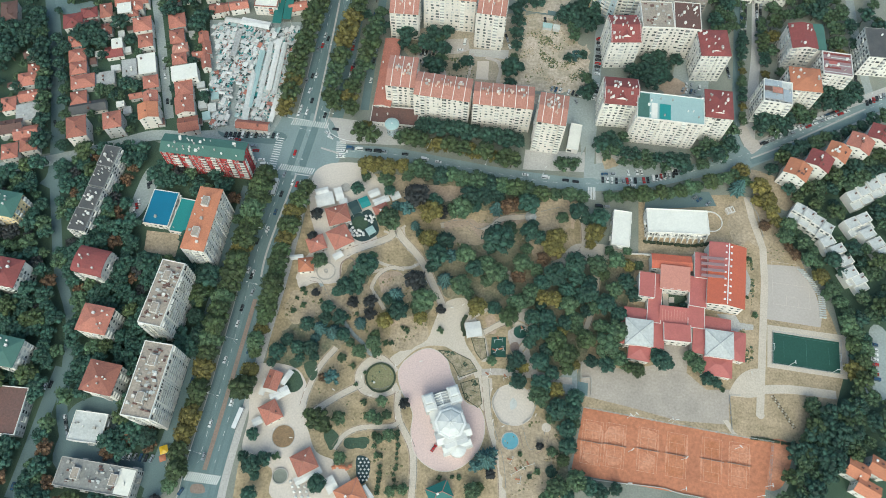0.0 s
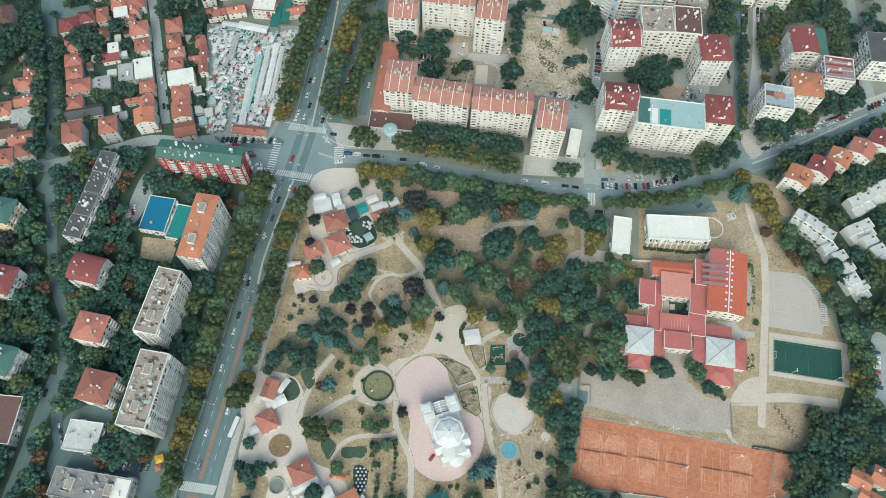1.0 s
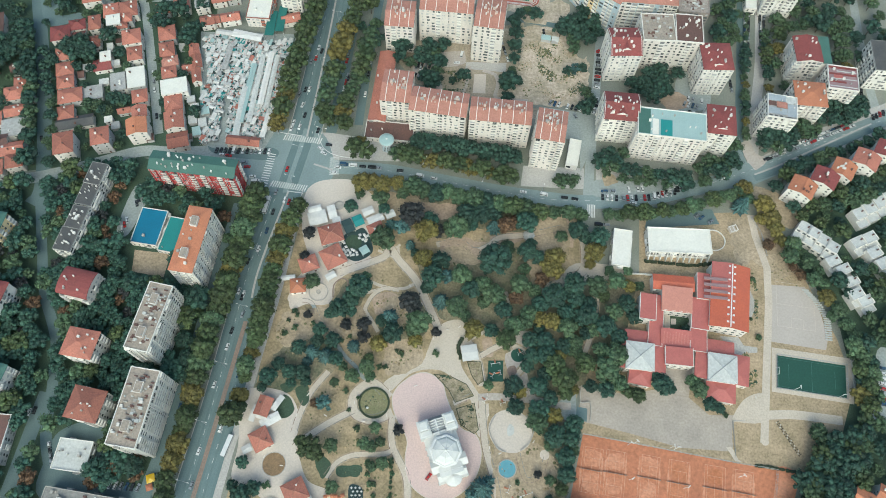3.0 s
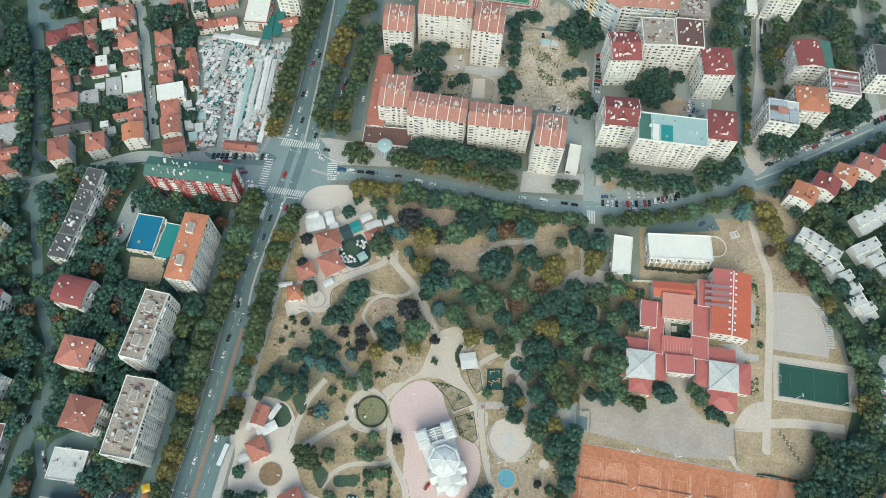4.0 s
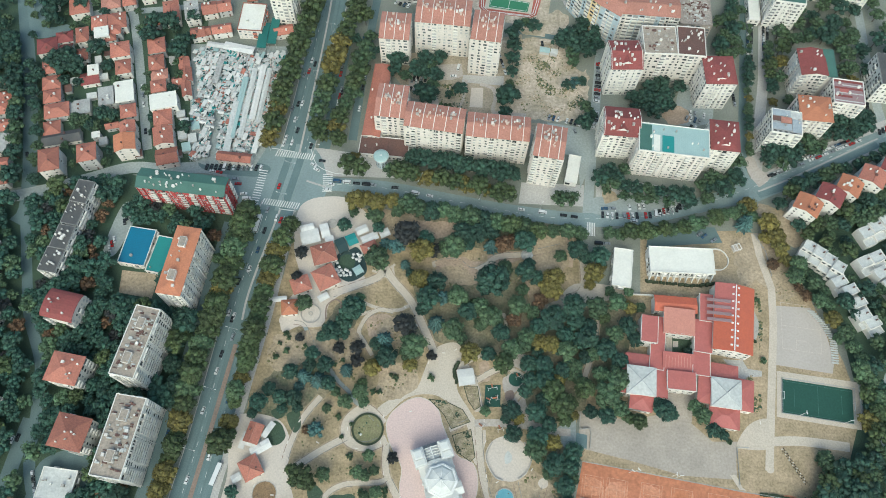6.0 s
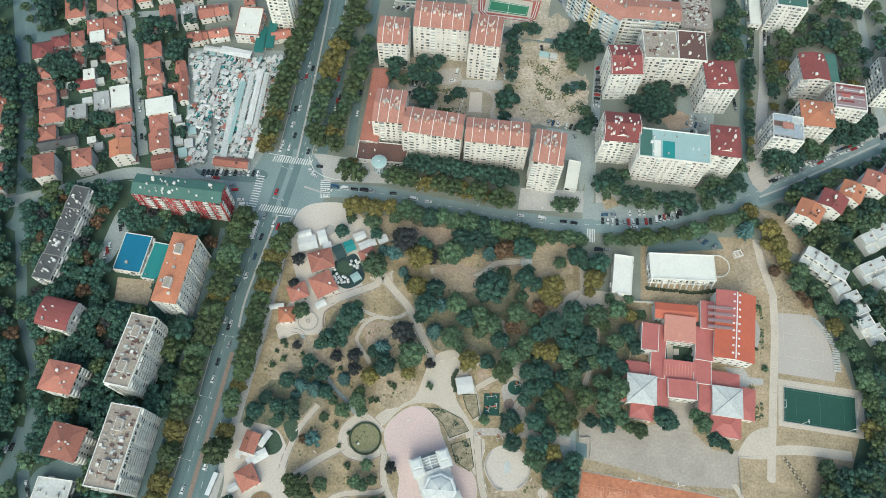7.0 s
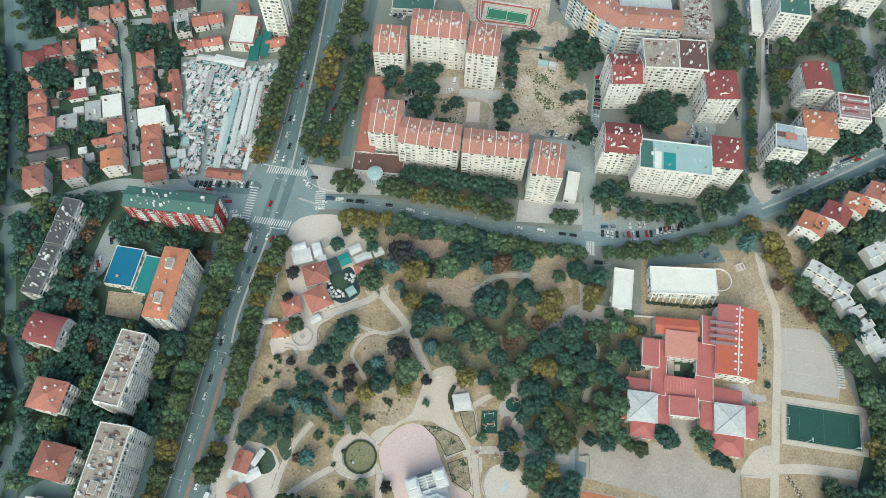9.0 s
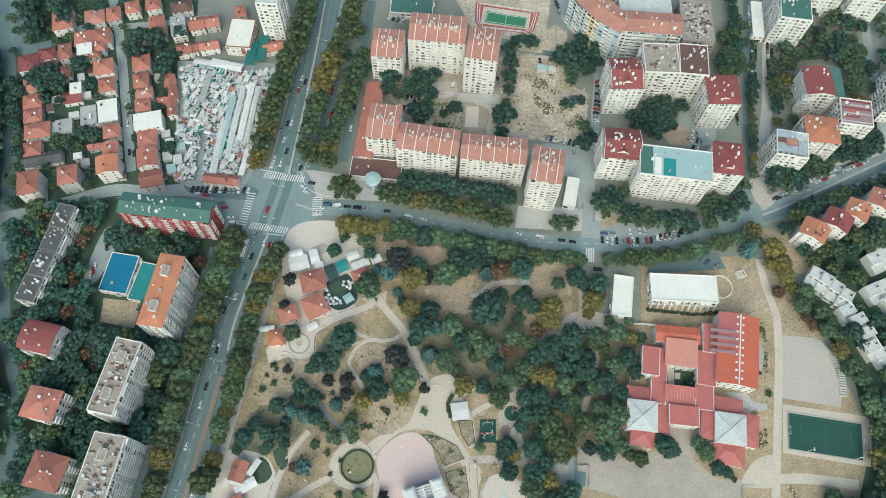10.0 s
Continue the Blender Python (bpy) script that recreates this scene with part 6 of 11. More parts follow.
strip('path_margin', [(-21.7, 91.3), (-20.7, 75.5), (-11.8, 57.6), (-11.0, 33.6), (-12.0, 11.7)], 5.2, 0.05, 'sand', 'worn sandy margin of a park path', 'path')
strip('path', [(-20.5, 73.1), (-25.0, 70.7), (-40.6, 69.4), (-49.6, 65.0), (-55.0, 57.2)], 2.6, 0.055, 'path', 'pale paved park path', 'path')
path_kerbs([(-20.5, 73.1), (-25.0, 70.7), (-40.6, 69.4), (-49.6, 65.0), (-55.0, 57.2)], 2.6)
strip('path_margin', [(-20.5, 73.1), (-25.0, 70.7), (-40.6, 69.4), (-49.6, 65.0), (-55.0, 57.2)], 4.4, 0.05, 'sand', 'worn sandy margin of a park path', 'path')
strip('path', [(27.0, 103.3), (29.6, 77.8), (36.2, 53.7), (37.9, 30.5)], 3.5, 0.055, 'path', 'pale paved park path', 'path')
path_kerbs([(27.0, 103.3), (29.6, 77.8), (36.2, 53.7), (37.9, 30.5)], 3.5)
strip('path_margin', [(27.0, 103.3), (29.6, 77.8), (36.2, 53.7), (37.9, 30.5)], 5.3, 0.05, 'sand', 'worn sandy margin of a park path', 'path')
strip('path', [(11.6, 99.3), (22.7, 104.8)], 2.4, 0.055, 'path', 'pale paved park path', 'path')
path_kerbs([(11.6, 99.3), (22.7, 104.8)], 2.4)
strip('path_margin', [(11.6, 99.3), (22.7, 104.8)], 4.2, 0.05, 'sand', 'worn sandy margin of a park path', 'path')
strip('path', [(18.7, 135.1), (23.9, 126.7), (27.5, 109.9)], 4, 0.055, 'path', 'pale paved park path', 'path')
path_kerbs([(18.7, 135.1), (23.9, 126.7), (27.5, 109.9)], 4)
strip('path_margin', [(18.7, 135.1), (23.9, 126.7), (27.5, 109.9)], 5.8, 0.05, 'sand', 'worn sandy margin of a park path', 'path')
strip('path', [(47.0, 74.8), (50.1, 63.3), (53.2, 60.4), (59.4, 63.7), (62.7, 73.0)], 2.4, 0.055, 'path', 'pale paved park path', 'path')
path_kerbs([(47.0, 74.8), (50.1, 63.3), (53.2, 60.4), (59.4, 63.7), (62.7, 73.0)], 2.4)
strip('path_margin', [(47.0, 74.8), (50.1, 63.3), (53.2, 60.4), (59.4, 63.7), (62.7, 73.0)], 4.2, 0.05, 'sand', 'worn sandy margin of a park path', 'path')
strip('path', [(25.6, 126.8), (40.4, 134.4), (53.7, 128.1), (47.1, 117.6)], 3, 0.055, 'path', 'pale paved park path', 'path')
path_kerbs([(25.6, 126.8), (40.4, 134.4), (53.7, 128.1), (47.1, 117.6)], 3)
strip('path_margin', [(25.6, 126.8), (40.4, 134.4), (53.7, 128.1), (47.1, 117.6)], 4.8, 0.05, 'sand', 'worn sandy margin of a park path', 'path')
strip('path', [(87.3, 211.5), (87.3, 184.1), (74.9, 175.9), (60.9, 167.8)], 5, 0.055, 'path', 'pale paved park path', 'path')
path_kerbs([(87.3, 211.5), (87.3, 184.1), (74.9, 175.9), (60.9, 167.8)], 5)
strip('path_margin', [(87.3, 211.5), (87.3, 184.1), (74.9, 175.9), (60.9, 167.8)], 6.8, 0.05, 'sand', 'worn sandy margin of a park path', 'path')
strip('path', [(33.6, 144.7), (27.0, 140.8), (20.4, 137.0)], 2, 0.055, 'path', 'pale paved park path', 'path')
strip('path', [(54.7, 60.5), (59.0, 37.1)], 2, 0.055, 'path', 'pale paved park path', 'path')
strip('path', [(40.3, 166.8), (42.0, 159.5), (42.0, 148.6)], 2, 0.055, 'path', 'pale paved park path', 'path')
strip('path', [(95.7, 176.9), (91.0, 147.4), (83.4, 126.0)], 3, 0.055, 'path', 'pale paved park path', 'path')
path_kerbs([(95.7, 176.9), (91.0, 147.4), (83.4, 126.0)], 3)
strip('path_margin', [(95.7, 176.9), (91.0, 147.4), (83.4, 126.0)], 4.8, 0.05, 'sand', 'worn sandy margin of a park path', 'path')
area('street_corner', [(-295.1, 395.7), (-279.7, 394.0), (-273.0, 359.7), (-259.5, 360.9), (-257.3, 355.3), (-280.3, 350.2)], 0.056, 'worn_asphalt', 'wide asphalt street corner', 'road')
area('street_corner', [(188.8, 281.6), (193.1, 281.8), (193.2, 269.9), (195.9, 261.4), (199.3, 256.2), (229.2, 270.9), (227.6, 261.5), (198.1, 247.1), (180.6, 243.2), (159.6, 236.9), (159.3, 240.6), (177.0, 247.5), (183.7, 257.0)], 0.058, 'mid_asphalt', 'wide grey asphalt street junction', 'road', smooth=False)
area('pavement', [(193.1, 277.0), (199.3, 278.9), (202.0, 270.3), (209.0, 266.0), (200.9, 257.8), (198.5, 260.0), (195.2, 266.1)], 0.064, 'court_paving', 'pale paved street corner', 'pavement')
strip('verge', [(199.1, 254.3), (217.5, 262.9), (240.3, 275.0), (282.6, 297.4)], 1.2, 0.066, 'pavement', 'narrow pale paved strip between the lanes', 'pavement')
strip('lane_wear', [(198.7, 251.6), (217.0, 259.4), (239.6, 271.1), (281.7, 292.8)], 4.5, 0.06, 'worn_asphalt', 'darker worn lane of the street', 'road')
area('kiosk_square', [(-104.6, 100.6), (-82.1, 101.6), (-72.6, 89.0), (-72.9, 73.2), (-70.0, 67.2), (-64.0, 55.3), (-51.2, 49.9), (-44.0, 38.5), (-60.8, 26.3), (-85.4, 31.0), (-87.3, 45.4), (-103.8, 53.5), (-103.5, 71.9)], 0.05, 'plaza', 'pale paved square round the kiosks', 'ground')
strip('driveway', [(192.7, 224.9), (193.8, 210.8), (198.0, 189.5), (195.9, 166.9), (182.0, 85.2)], 4.4, 0.13, 'path', 'straight pale concrete driveway', 'path', smooth=False)
strip('path', [(185.7, 100.7), (202.0, 101.5), (227.4, 99.4)], 5, 0.12, 'path', 'pale gravel path', 'path')
area('forecourt', [(166.1, 98.2), (174.6, 109.4), (185.7, 112.2), (183.7, 97.4), (169.0, 96.1)], 0.12, 'path', 'pale concrete forecourt', 'ground')
area('forecourt', [(164.2, 145.2), (175.3, 145.1), (177.7, 140.3), (185.5, 139.4), (185.1, 136.3), (176.4, 135.4), (173.4, 131.0), (169.3, 139.0)], 0.048, 'pavement', 'grey paved patch beside the pavilion', 'ground', smooth=False)
area('terrace', [(184.5, 177.1), (186.0, 174.2), (187.3, 169.7), (187.6, 164.8), (186.0, 160.6), (184.0, 157.0), (181.7, 156.0)], 0.09, 'concrete', 'pale paved terrace beside the school hall', 'ground')
area('dry_verge', [(79.0, 93.6), (82.2, 92.8), (107.5, 87.6), (135.6, 80.9), (163.9, 80.0), (187.0, 75.0), (186.7, 70.6), (82.9, 85.2)], 0.033, 'field_grass', 'strip of brown grass between yard and tennis courts', 'ground', smooth=False)
area('sunk_yard', [(80.1, 100.8), (85.9, 99.9), (85.3, 92.6), (79.2, 93.5)], 0.056, 'worn_asphalt', 'dark sunken corner of the yard', 'ground', smooth=False)
area('forecourt', [(79.6, 112.8), (75.3, 107.4), (68.6, 101.4), (67.9, 96.4), (74.8, 92.2), (78.8, 90.7), (79.8, 102.5)], 0.045, 'old_asphalt', 'grey asphalt beside the schoolyard', 'ground')
area('play_paving', [(40.2, 128.6), (43.3, 131.2), (46.3, 140.5), (49.3, 142.9), (54.0, 142.4), (54.6, 135.0), (54.9, 127.6), (52.6, 123.4), (53.2, 114.6), (58.0, 102.7), (52.0, 102.7), (48.3, 106.5), (44.4, 115.0), (40.7, 122.1)], 0.045, 'court_paving', 'grey paved ground between play areas', 'ground')
strip('path', [(25.1, 103.4), (35.1, 104.2), (46.4, 103.7), (59.3, 103.0), (67.3, 101.0), (76.9, 100.7)], 4.0, 0.052, 'court_paving', 'grey paved path', 'path')
area('worn_spot', [(27.1, 136.8), (32.1, 137.4), (33.4, 128.3), (29.8, 127.0), (27.7, 130.5)], 0.048, 'bare_dirt', 'reddish worn spot in the park', 'ground')
area('worn_spot', [(41.7, 121.0), (45.5, 122.3), (46.7, 118.6), (44.4, 116.3), (41.8, 117.1)], 0.062, 'brick_paving', 'small round reddish paved spot', 'ground')
strip('path', [(30.3, 100.2), (30.5, 94.1), (28.3, 84.8), (29.2, 80.5)], 1.6, 0.056, 'path', 'narrow pale park path', 'path')
area('car_park', [(68.0, 298.5), (96.0, 295.0), (92.5, 262.0), (87.5, 250.5), (87.0, 274.0), (72.0, 276.0)], 0.028, 'old_asphalt', 'grey asphalt car park beside the flats', 'car park', smooth=False)
area('bare_patch', [(-1.2, 197.2), (5.7, 199.4), (20.5, 199.2), (30.4, 196.8), (28.8, 188.0), (16.6, 188.8), (6.1, 189.5)], 0.034, 'bare_dirt', 'reddish bare earth in the park', 'ground')
area('bare_patch', [(-38.1, 161.1), (-31.8, 163.1), (-24.2, 162.6), (-22.8, 155.7), (-27.3, 148.6), (-35.8, 149.9)], 0.034, 'bare_dirt', 'reddish bare earth in the park', 'ground')
area('bare_patch', [(-29.2, 132.2), (-24.4, 134.5), (-16.9, 133.9), (-14.0, 128.7), (-20.3, 124.3), (-27.1, 126.5)], 0.037, 'bare_dirt', 'reddish bare earth in the park', 'ground')
strip('worn_track', [(-37.2, 189.7), (-30.3, 187.1), (-24.0, 183.2), (-19.5, 176.7)], 1.5, 0.046, 'path', 'pale trodden track across the lawn', 'path')
strip('worn_track', [(-25.2, 192.9), (-24.0, 185.6), (-20.9, 177.0)], 1.5, 0.046, 'path', 'pale trodden track across the lawn', 'path')
strip('worn_track', [(-34.1, 190.6), (-28.0, 191.3), (-23.9, 194.3)], 1.5, 0.046, 'path', 'pale trodden track across the lawn', 'path')
strip('worn_track', [(-40.9, 169.8), (-32.1, 166.6), (-20.1, 165.9), (-11.9, 170.2), (-3.4, 171.5)], 2.0, 0.046, 'path', 'pale trodden track across the lawn', 'path')
strip('worn_track', [(-50.2, 159.6), (-40.3, 162.7), (-32.0, 165.4)], 2.0, 0.046, 'path', 'pale trodden track across the lawn', 'path')
area('path', [(160.7, 82.3), (163.3, 82.7), (169.8, 74.6), (164.9, 75.0)], 0.06, 'path', 'pale concrete path by the tennis courts', 'path', smooth=False)
area('bare_patch', [(61.4, 216.5), (76.4, 217.8), (82.5, 209.9), (81.3, 197.1), (73.9, 198.9), (68.2, 204.9), (59.4, 208.8)], 0.041, 'bare_dirt', 'pinkish bare earth in the park', 'ground')
area('bare_patch', [(53.3, 187.1), (61.7, 191.6), (64.2, 180.2), (57.6, 173.5)], 0.041, 'bare_dirt', 'pinkish bare earth in the park', 'ground')
area('bare_patch', [(0.7, 198.5), (13.3, 200.2), (24.2, 192.3), (22.5, 183.0), (8.1, 183.3), (0.5, 190.2)], 0.041, 'bare_dirt', 'pinkish bare earth in the park', 'ground')
area('bare_patch', [(-13.4, 222.2), (0.5, 223.8), (13.0, 221.3), (10.8, 215.1), (-4.9, 213.0)], 0.041, 'bare_dirt', 'pinkish bare earth in the park', 'ground')
area('bare_patch', [(32.8, 203.2), (48.5, 206.1), (52.4, 202.1), (42.7, 197.8), (30.9, 197.9)], 0.041, 'bare_dirt', 'pinkish bare earth in the park', 'ground')
area('plaza_stain', [(42.0, 83.0), (44.8, 84.2), (45.2, 87.4), (43.0, 89.6), (41.4, 86.6)], 0.13, 'pale_roof', 'pale greenish stain on the round plaza', 'ground')
area('schoolyard', [(81.3, 112.4), (108.8, 108.7), (127.0, 112.9), (130.6, 128.2), (147.0, 126.9), (142.9, 108.6), (153.3, 99.3), (167.9, 99.9), (163.9, 80.0), (135.6, 80.9), (107.5, 87.6), (82.2, 92.8)], 0.05, 'school_asphalt', 'worn grey asphalt schoolyard', 'ground', smooth=False)
area('basketball_yard', [(197.2, 178.8), (219.0, 178.4), (225.4, 164.6), (227.5, 146.7), (225.2, 139.6), (193.3, 143.4)], 0.05, 'yard', 'pale asphalt ball court', 'ground', smooth=False)
area('pitch_surround', [(193.8, 139.9), (240.5, 135.1), (235.6, 108.9), (190.2, 114.1)], 0.05, 'path', 'pale paved border of a sports pitch', 'ground', smooth=False)
area('sports_pitch', [(196.2, 135.4), (234.7, 131.0), (232.0, 112.0), (193.5, 116.6)], 0.075, 'green_turf', 'dark green artificial turf pitch', 'ground', smooth=False)
area('worn_clay_strip', [(184.9, 71.7), (197.6, 69.2), (189.3, 48.5), (179.1, 48.1)], 0.08, 'worn_clay', 'worn reddish ground beside the courts', 'ground')
area('tennis_courts', [(82.9, 85.8), (186.7, 71.1), (176.9, 36.4), (74.5, 50.0)], 0.085, 'clay', 'row of red clay tennis courts', 'ground', smooth=False)

# ---- plots kept clear of trees ----
keep([(-194.6, 213.3), (-156.6, 211.2), (-154.8, 162.8), (-184.4, 165.1)])
keep([(100.9, 212.2), (120.7, 213.1), (118.8, 185.6), (99.6, 184.7)])
keep([(126.2, 215.4), (174.9, 217.9), (168.0, 188.1), (124.1, 185.9)])
keep([(-192.1, 244.9), (-129.9, 248.1), (-122.1, 224.5), (-182.2, 223.0)])
keep([(27.2, 126.9), (40.5, 127.5), (40.5, 110.5), (27.5, 109.9)])
keep([(-30.2, 193.7), (22.5, 198.3), (24.4, 186.7), (-22.3, 178.7)])
keep([(50.8, 213.6), (79.6, 219.2), (75.5, 199.0), (57.8, 196.1)])
keep([(177.7, 226.2), (195.9, 227.1), (196.7, 193.3), (177.3, 192.4)])

# ---- blocks of flats ----
block(-31.6, 294.0, -3.8, 18.3, 23.4, 23.0, 8, 'render_cream', 'tile_pink', 'gable', 'cream block of flats with a red roof', firewalls=3, chimneys=20)
block(-4.3, 280.5, -6.8, 35.1, 17.1, 27.0, 9, 'render_cream', 'tile_pink', 'gable', 'long cream block of flats with a red roof', firewalls=5, chimneys=28)
block(34.2, 275.8, -3.5, 37.5, 16.3, 27.0, 9, 'render_cream', 'tile_pink', 'gable', 'long cream block of flats with a red roof', firewalls=5, chimneys=28)
block(64.1, 262.4, -8.0, 17.1, 21.4, 34.0, 12, 'render_cream', 'tile_pink', 'gable', 'tall cream block of flats with a red roof', firewalls=3, chimneys=24)
block(-33.1, 349.9, -2.1, 18.6, 20.9, 26.0, 9, 'render_cream', 'tile_pink', 'gable', 'cream block of flats with a red roof', firewalls=3, chimneys=20)
block(-2.2, 359.2, -3.3, 34.7, 20.4, 31.0, 11, 'render_cream', 'tile_pink', 'gable', 'long cream block of flats with a red roof', firewalls=5, chimneys=28)
block(26.0, 345.3, -6.1, 18.3, 22.8, 35.0, 12, 'render_cream', 'tile_pink', 'gable', 'tall cream block of flats with a red roof', firewalls=3, chimneys=24)
block(114.3, 333.9, 3.2, 19.5, 21.9, 27.0, 9, 'render_white', 'tile_maroon', 'gable', 'white block of flats with a dark red roof', chimneys=20, rise=4)
block(109.4, 283.9, -2.7, 21.5, 20.0, 26.0, 9, 'render_white', 'tile_maroon', 'gable', 'white block of flats with a dark red roof', chimneys=20, rise=4)
block(139.4, 271.1, -5.0, 41.9, 19.9, 28.0, 10, 'render_cream', 'sheet_pale_teal', 'flat', 'long cream block of flats with a pale teal roof', chimneys=10, pattern='wWbww')
for p0, p1, sheet in ((0.0, 0.18, 'sheet_green'), (0.2, 0.3, 'white_roof'), (0.32, 0.5, 'sheet_teal')):
    roof_panel(BLOCKS[-1], p0 + 0.01, 0.05, p1, 0.62 if p0 else 0.95, 28.0, sheet)
block(171.3, 277.2, -4.1, 17.0, 20.7, 26.0, 9, 'render_white', 'tile_maroon', 'hip', 'white block of flats with a dark red roof', chimneys=12)
block(173.3, 325.3, 1.8, 19.0, 20.7, 27.0, 9, 'render_white', 'tile_maroon', 'hip', 'white block of flats with a dark red roof', chimneys=12)
block(136.6, 345.3, 0.7, 21.4, 22.0, 29.0, 10, 'render_cream', 'old_roof', 'flat', 'beige block of flats with a cluttered flat roof', clutter=30, chimneys=4)
block(156.8, 345.4, -2.9, 17.6, 22.8, 29.0, 10, 'render_cream', 'tile_brown', 'flat', 'beige block of flats with a dark brown roof', chimneys=14)
block(-140.0, 179.2, -6.6, 12.9, 39.5, 29.0, 10, 'render_white', 'tile_orange', 'hip', 'white tower block with an orange roof', chimneys=10, lifts=2, rise=1.2)
block(-153.6, 132.5, -9.9, 13.2, 37.8, 30.0, 10, 'render_white', 'old_roof', 'flat', 'pale slab block with a weathered flat roof', lifts=2, clutter=70, chimneys=6, side='bbbW')
block(-152.0, 84.4, -7.0, 15.6, 40.0, 29.0, 10, 'render_white', 'old_roof', 'flat', 'pale slab block with a weathered flat roof', lifts=2, clutter=70, chimneys=6, side='bbbW')
block(-149.1, 229.9, -4.6, 51.5, 12.2, 24.0, 8, 'render_red', 'sheet_green', 'gable', 'long red apartment building with a green roof', chimneys=30, pattern='bwbWw')
block(-217.7, 182.2, -9.3, 10.6, 14.7, 14.0, 5, 'render_white', 'bitumen', 'flat', 'white slab block with a black roof', chimneys=9, side='bWbb')
block(-214.7, 196.4, -9.3, 10.0, 14.7, 14.6, 5, 'render_white', 'bitumen', 'flat', 'white slab block with a black roof', chimneys=9, side='bWbb')
block(-212.5, 212.2, -9.3, 10.2, 14.7, 14.0, 5, 'render_white', 'bitumen', 'flat', 'white slab block with a black roof', chimneys=9, side='bWbb')
block(-210.5, 226.1, -9.3, 10.0, 14.7, 14.6, 5, 'render_white', 'bitumen', 'flat', 'white slab block with a black roof', chimneys=9, side='bWbb')

# ---- row at the top ----
block(117.6, 374.6, -2.2, 7.6, 15.8, 28.0, 9, 'render_cream', 'tile_pink', 'gable', 'cream block of flats with a red roof', chimneys=3, pattern='bWb', rise=2.0)
block(125.5, 374.3, -2.2, 8.4, 15.8, 28.1, 9, 'render_blue', 'tile_pink', 'gable', 'grey-blue block of flats with a red roof', chimneys=3, pattern='bWb', rise=2.0)
block(133.2, 374.0, -2.2, 6.9, 15.8, 28.0, 9, 'render_cream', 'tile_pink', 'gable', 'cream block of flats with a red roof', chimneys=3, pattern='bWb', rise=2.0)
block(139.6, 373.7, -2.2, 6.1, 15.8, 28.1, 9, 'render_blue', 'tile_pink', 'gable', 'grey-blue block of flats with a red roof', chimneys=3, pattern='bWb', rise=2.0)
block(147.3, 373.5, -2.2, 9.1, 15.8, 28.0, 9, 'render_cream', 'tile_pink', 'gable', 'cream block of flats with a red roof', chimneys=3, pattern='bWb', rise=2.0)
block(111.1, 375.3, -34.7, 14.7, 16.0, 28.0, 9, 'render_blue', 'tile_pink', 'gable', 'grey-blue block of flats with a red roof', pattern='bWb', chimneys=5)
block(102.6, 383.0, -44.5, 11.1, 17.4, 28.0, 9, 'render_yellow', 'tile_pink', 'gable', 'yellow block of flats with a red roof', pattern='bWb', chimneys=5)
block(94.6, 392.5, -54.3, 16.6, 17.1, 28.0, 9, 'render_blue', 'tile_pink', 'gable', 'grey-blue block of flats with a red roof', pattern='bWb', chimneys=5)
block(164.8, 382.1, -1.7, 20.9, 33.4, 22.0, 8, 'raw_concrete', 'raw_concrete', 'flat', 'unfinished concrete building with a bare frame roof', clutter=170, chimneys=0, pattern='W', side='W', trim='raw_concrete')
block(132.5, 400.2, 0.1, 33.9, 29.1, 21.0, 7, 'render_grey', 'pale_roof', 'flat', 'large building with a pale flat roof', chimneys=3)
block(229.3, 395.4, -6.1, 19.8, 22.8, 26.0, 9, 'render_white', 'sheet_green', 'flat', 'white block of flats with a green roof', chimneys=12)
block(213.2, 401.0, -4.0, 7.5, 29.8, 6.0, 2, 'render_white', 'white_roof', 'flat', 'long low white building', chimneys=0)
block(-109.3, 376.7, -2.5, 13.4, 17.6, 36.0, 12, 'render_white', 'pale_roof', 'flat', 'tall white tower block', chimneys=4)
block(257.1, 420.1, -2.2, 20.1, 18.1, 24.0, 8, 'render_white', 'pale_roof', 'flat', 'white block of flats', chimneys=4)
block(281.5, 416.6, -4.7, 20.6, 24.7, 24.0, 8, 'render_white', 'tile_maroon', 'flat', 'white block of flats', chimneys=4)
block(-21.2, 403.5, -1.6, 28.6, 23.3, 6.0, 2, 'render_grey', 'sheet_green', 'flat', 'low hall with a green roof', chimneys=3)

# ---- smaller buildings ----
block(-202.8, 154.3, -10.9, 17.7, 15.6, 17.0, 5, 'render_cream', 'tile_maroon', 'vault', 'cream apartment house with a rounded dark red roof', chimneys=6, rise=3)
block(-193.0, 119.7, -8.5, 16.8, 15.2, 17.0, 5, 'render_white', 'tile_red', 'hip', 'white apartment house with a red tiled roof', chimneys=6, rise=2.5)
block(-182.2, 87.0, -9.6, 17.3, 16.4, 17.0, 5, 'render_white', 'tile_red', 'hip', 'white apartment house with a red tiled roof', chimneys=6, rise=2.5)
block(-249.7, 145.4, -8.4, 14.3, 16.2, 17.0, 5, 'render_white', 'tile_maroon', 'hip', 'white apartment house with a dark red roof', chimneys=4, rise=2.5)
block(-237.4, 99.2, -9.6, 14.8, 15.5, 17.0, 5, 'render_white', 'sheet_green', 'hip', 'white apartment house with a green roof', chimneys=4, rise=2)
block(-264.5, 189.2, -8.1, 17.7, 15.5, 17.0, 5, 'render_yellow', 'sheet_green', 'hip', 'yellow apartment house with a green roof', chimneys=5, rise=2)
block(-232.3, 68.8, -2.5, 16.9, 25.3, 9.0, 3, 'render_grey', 'tile_brown', 'flat', 'low building with a dark brown roof', chimneys=0)
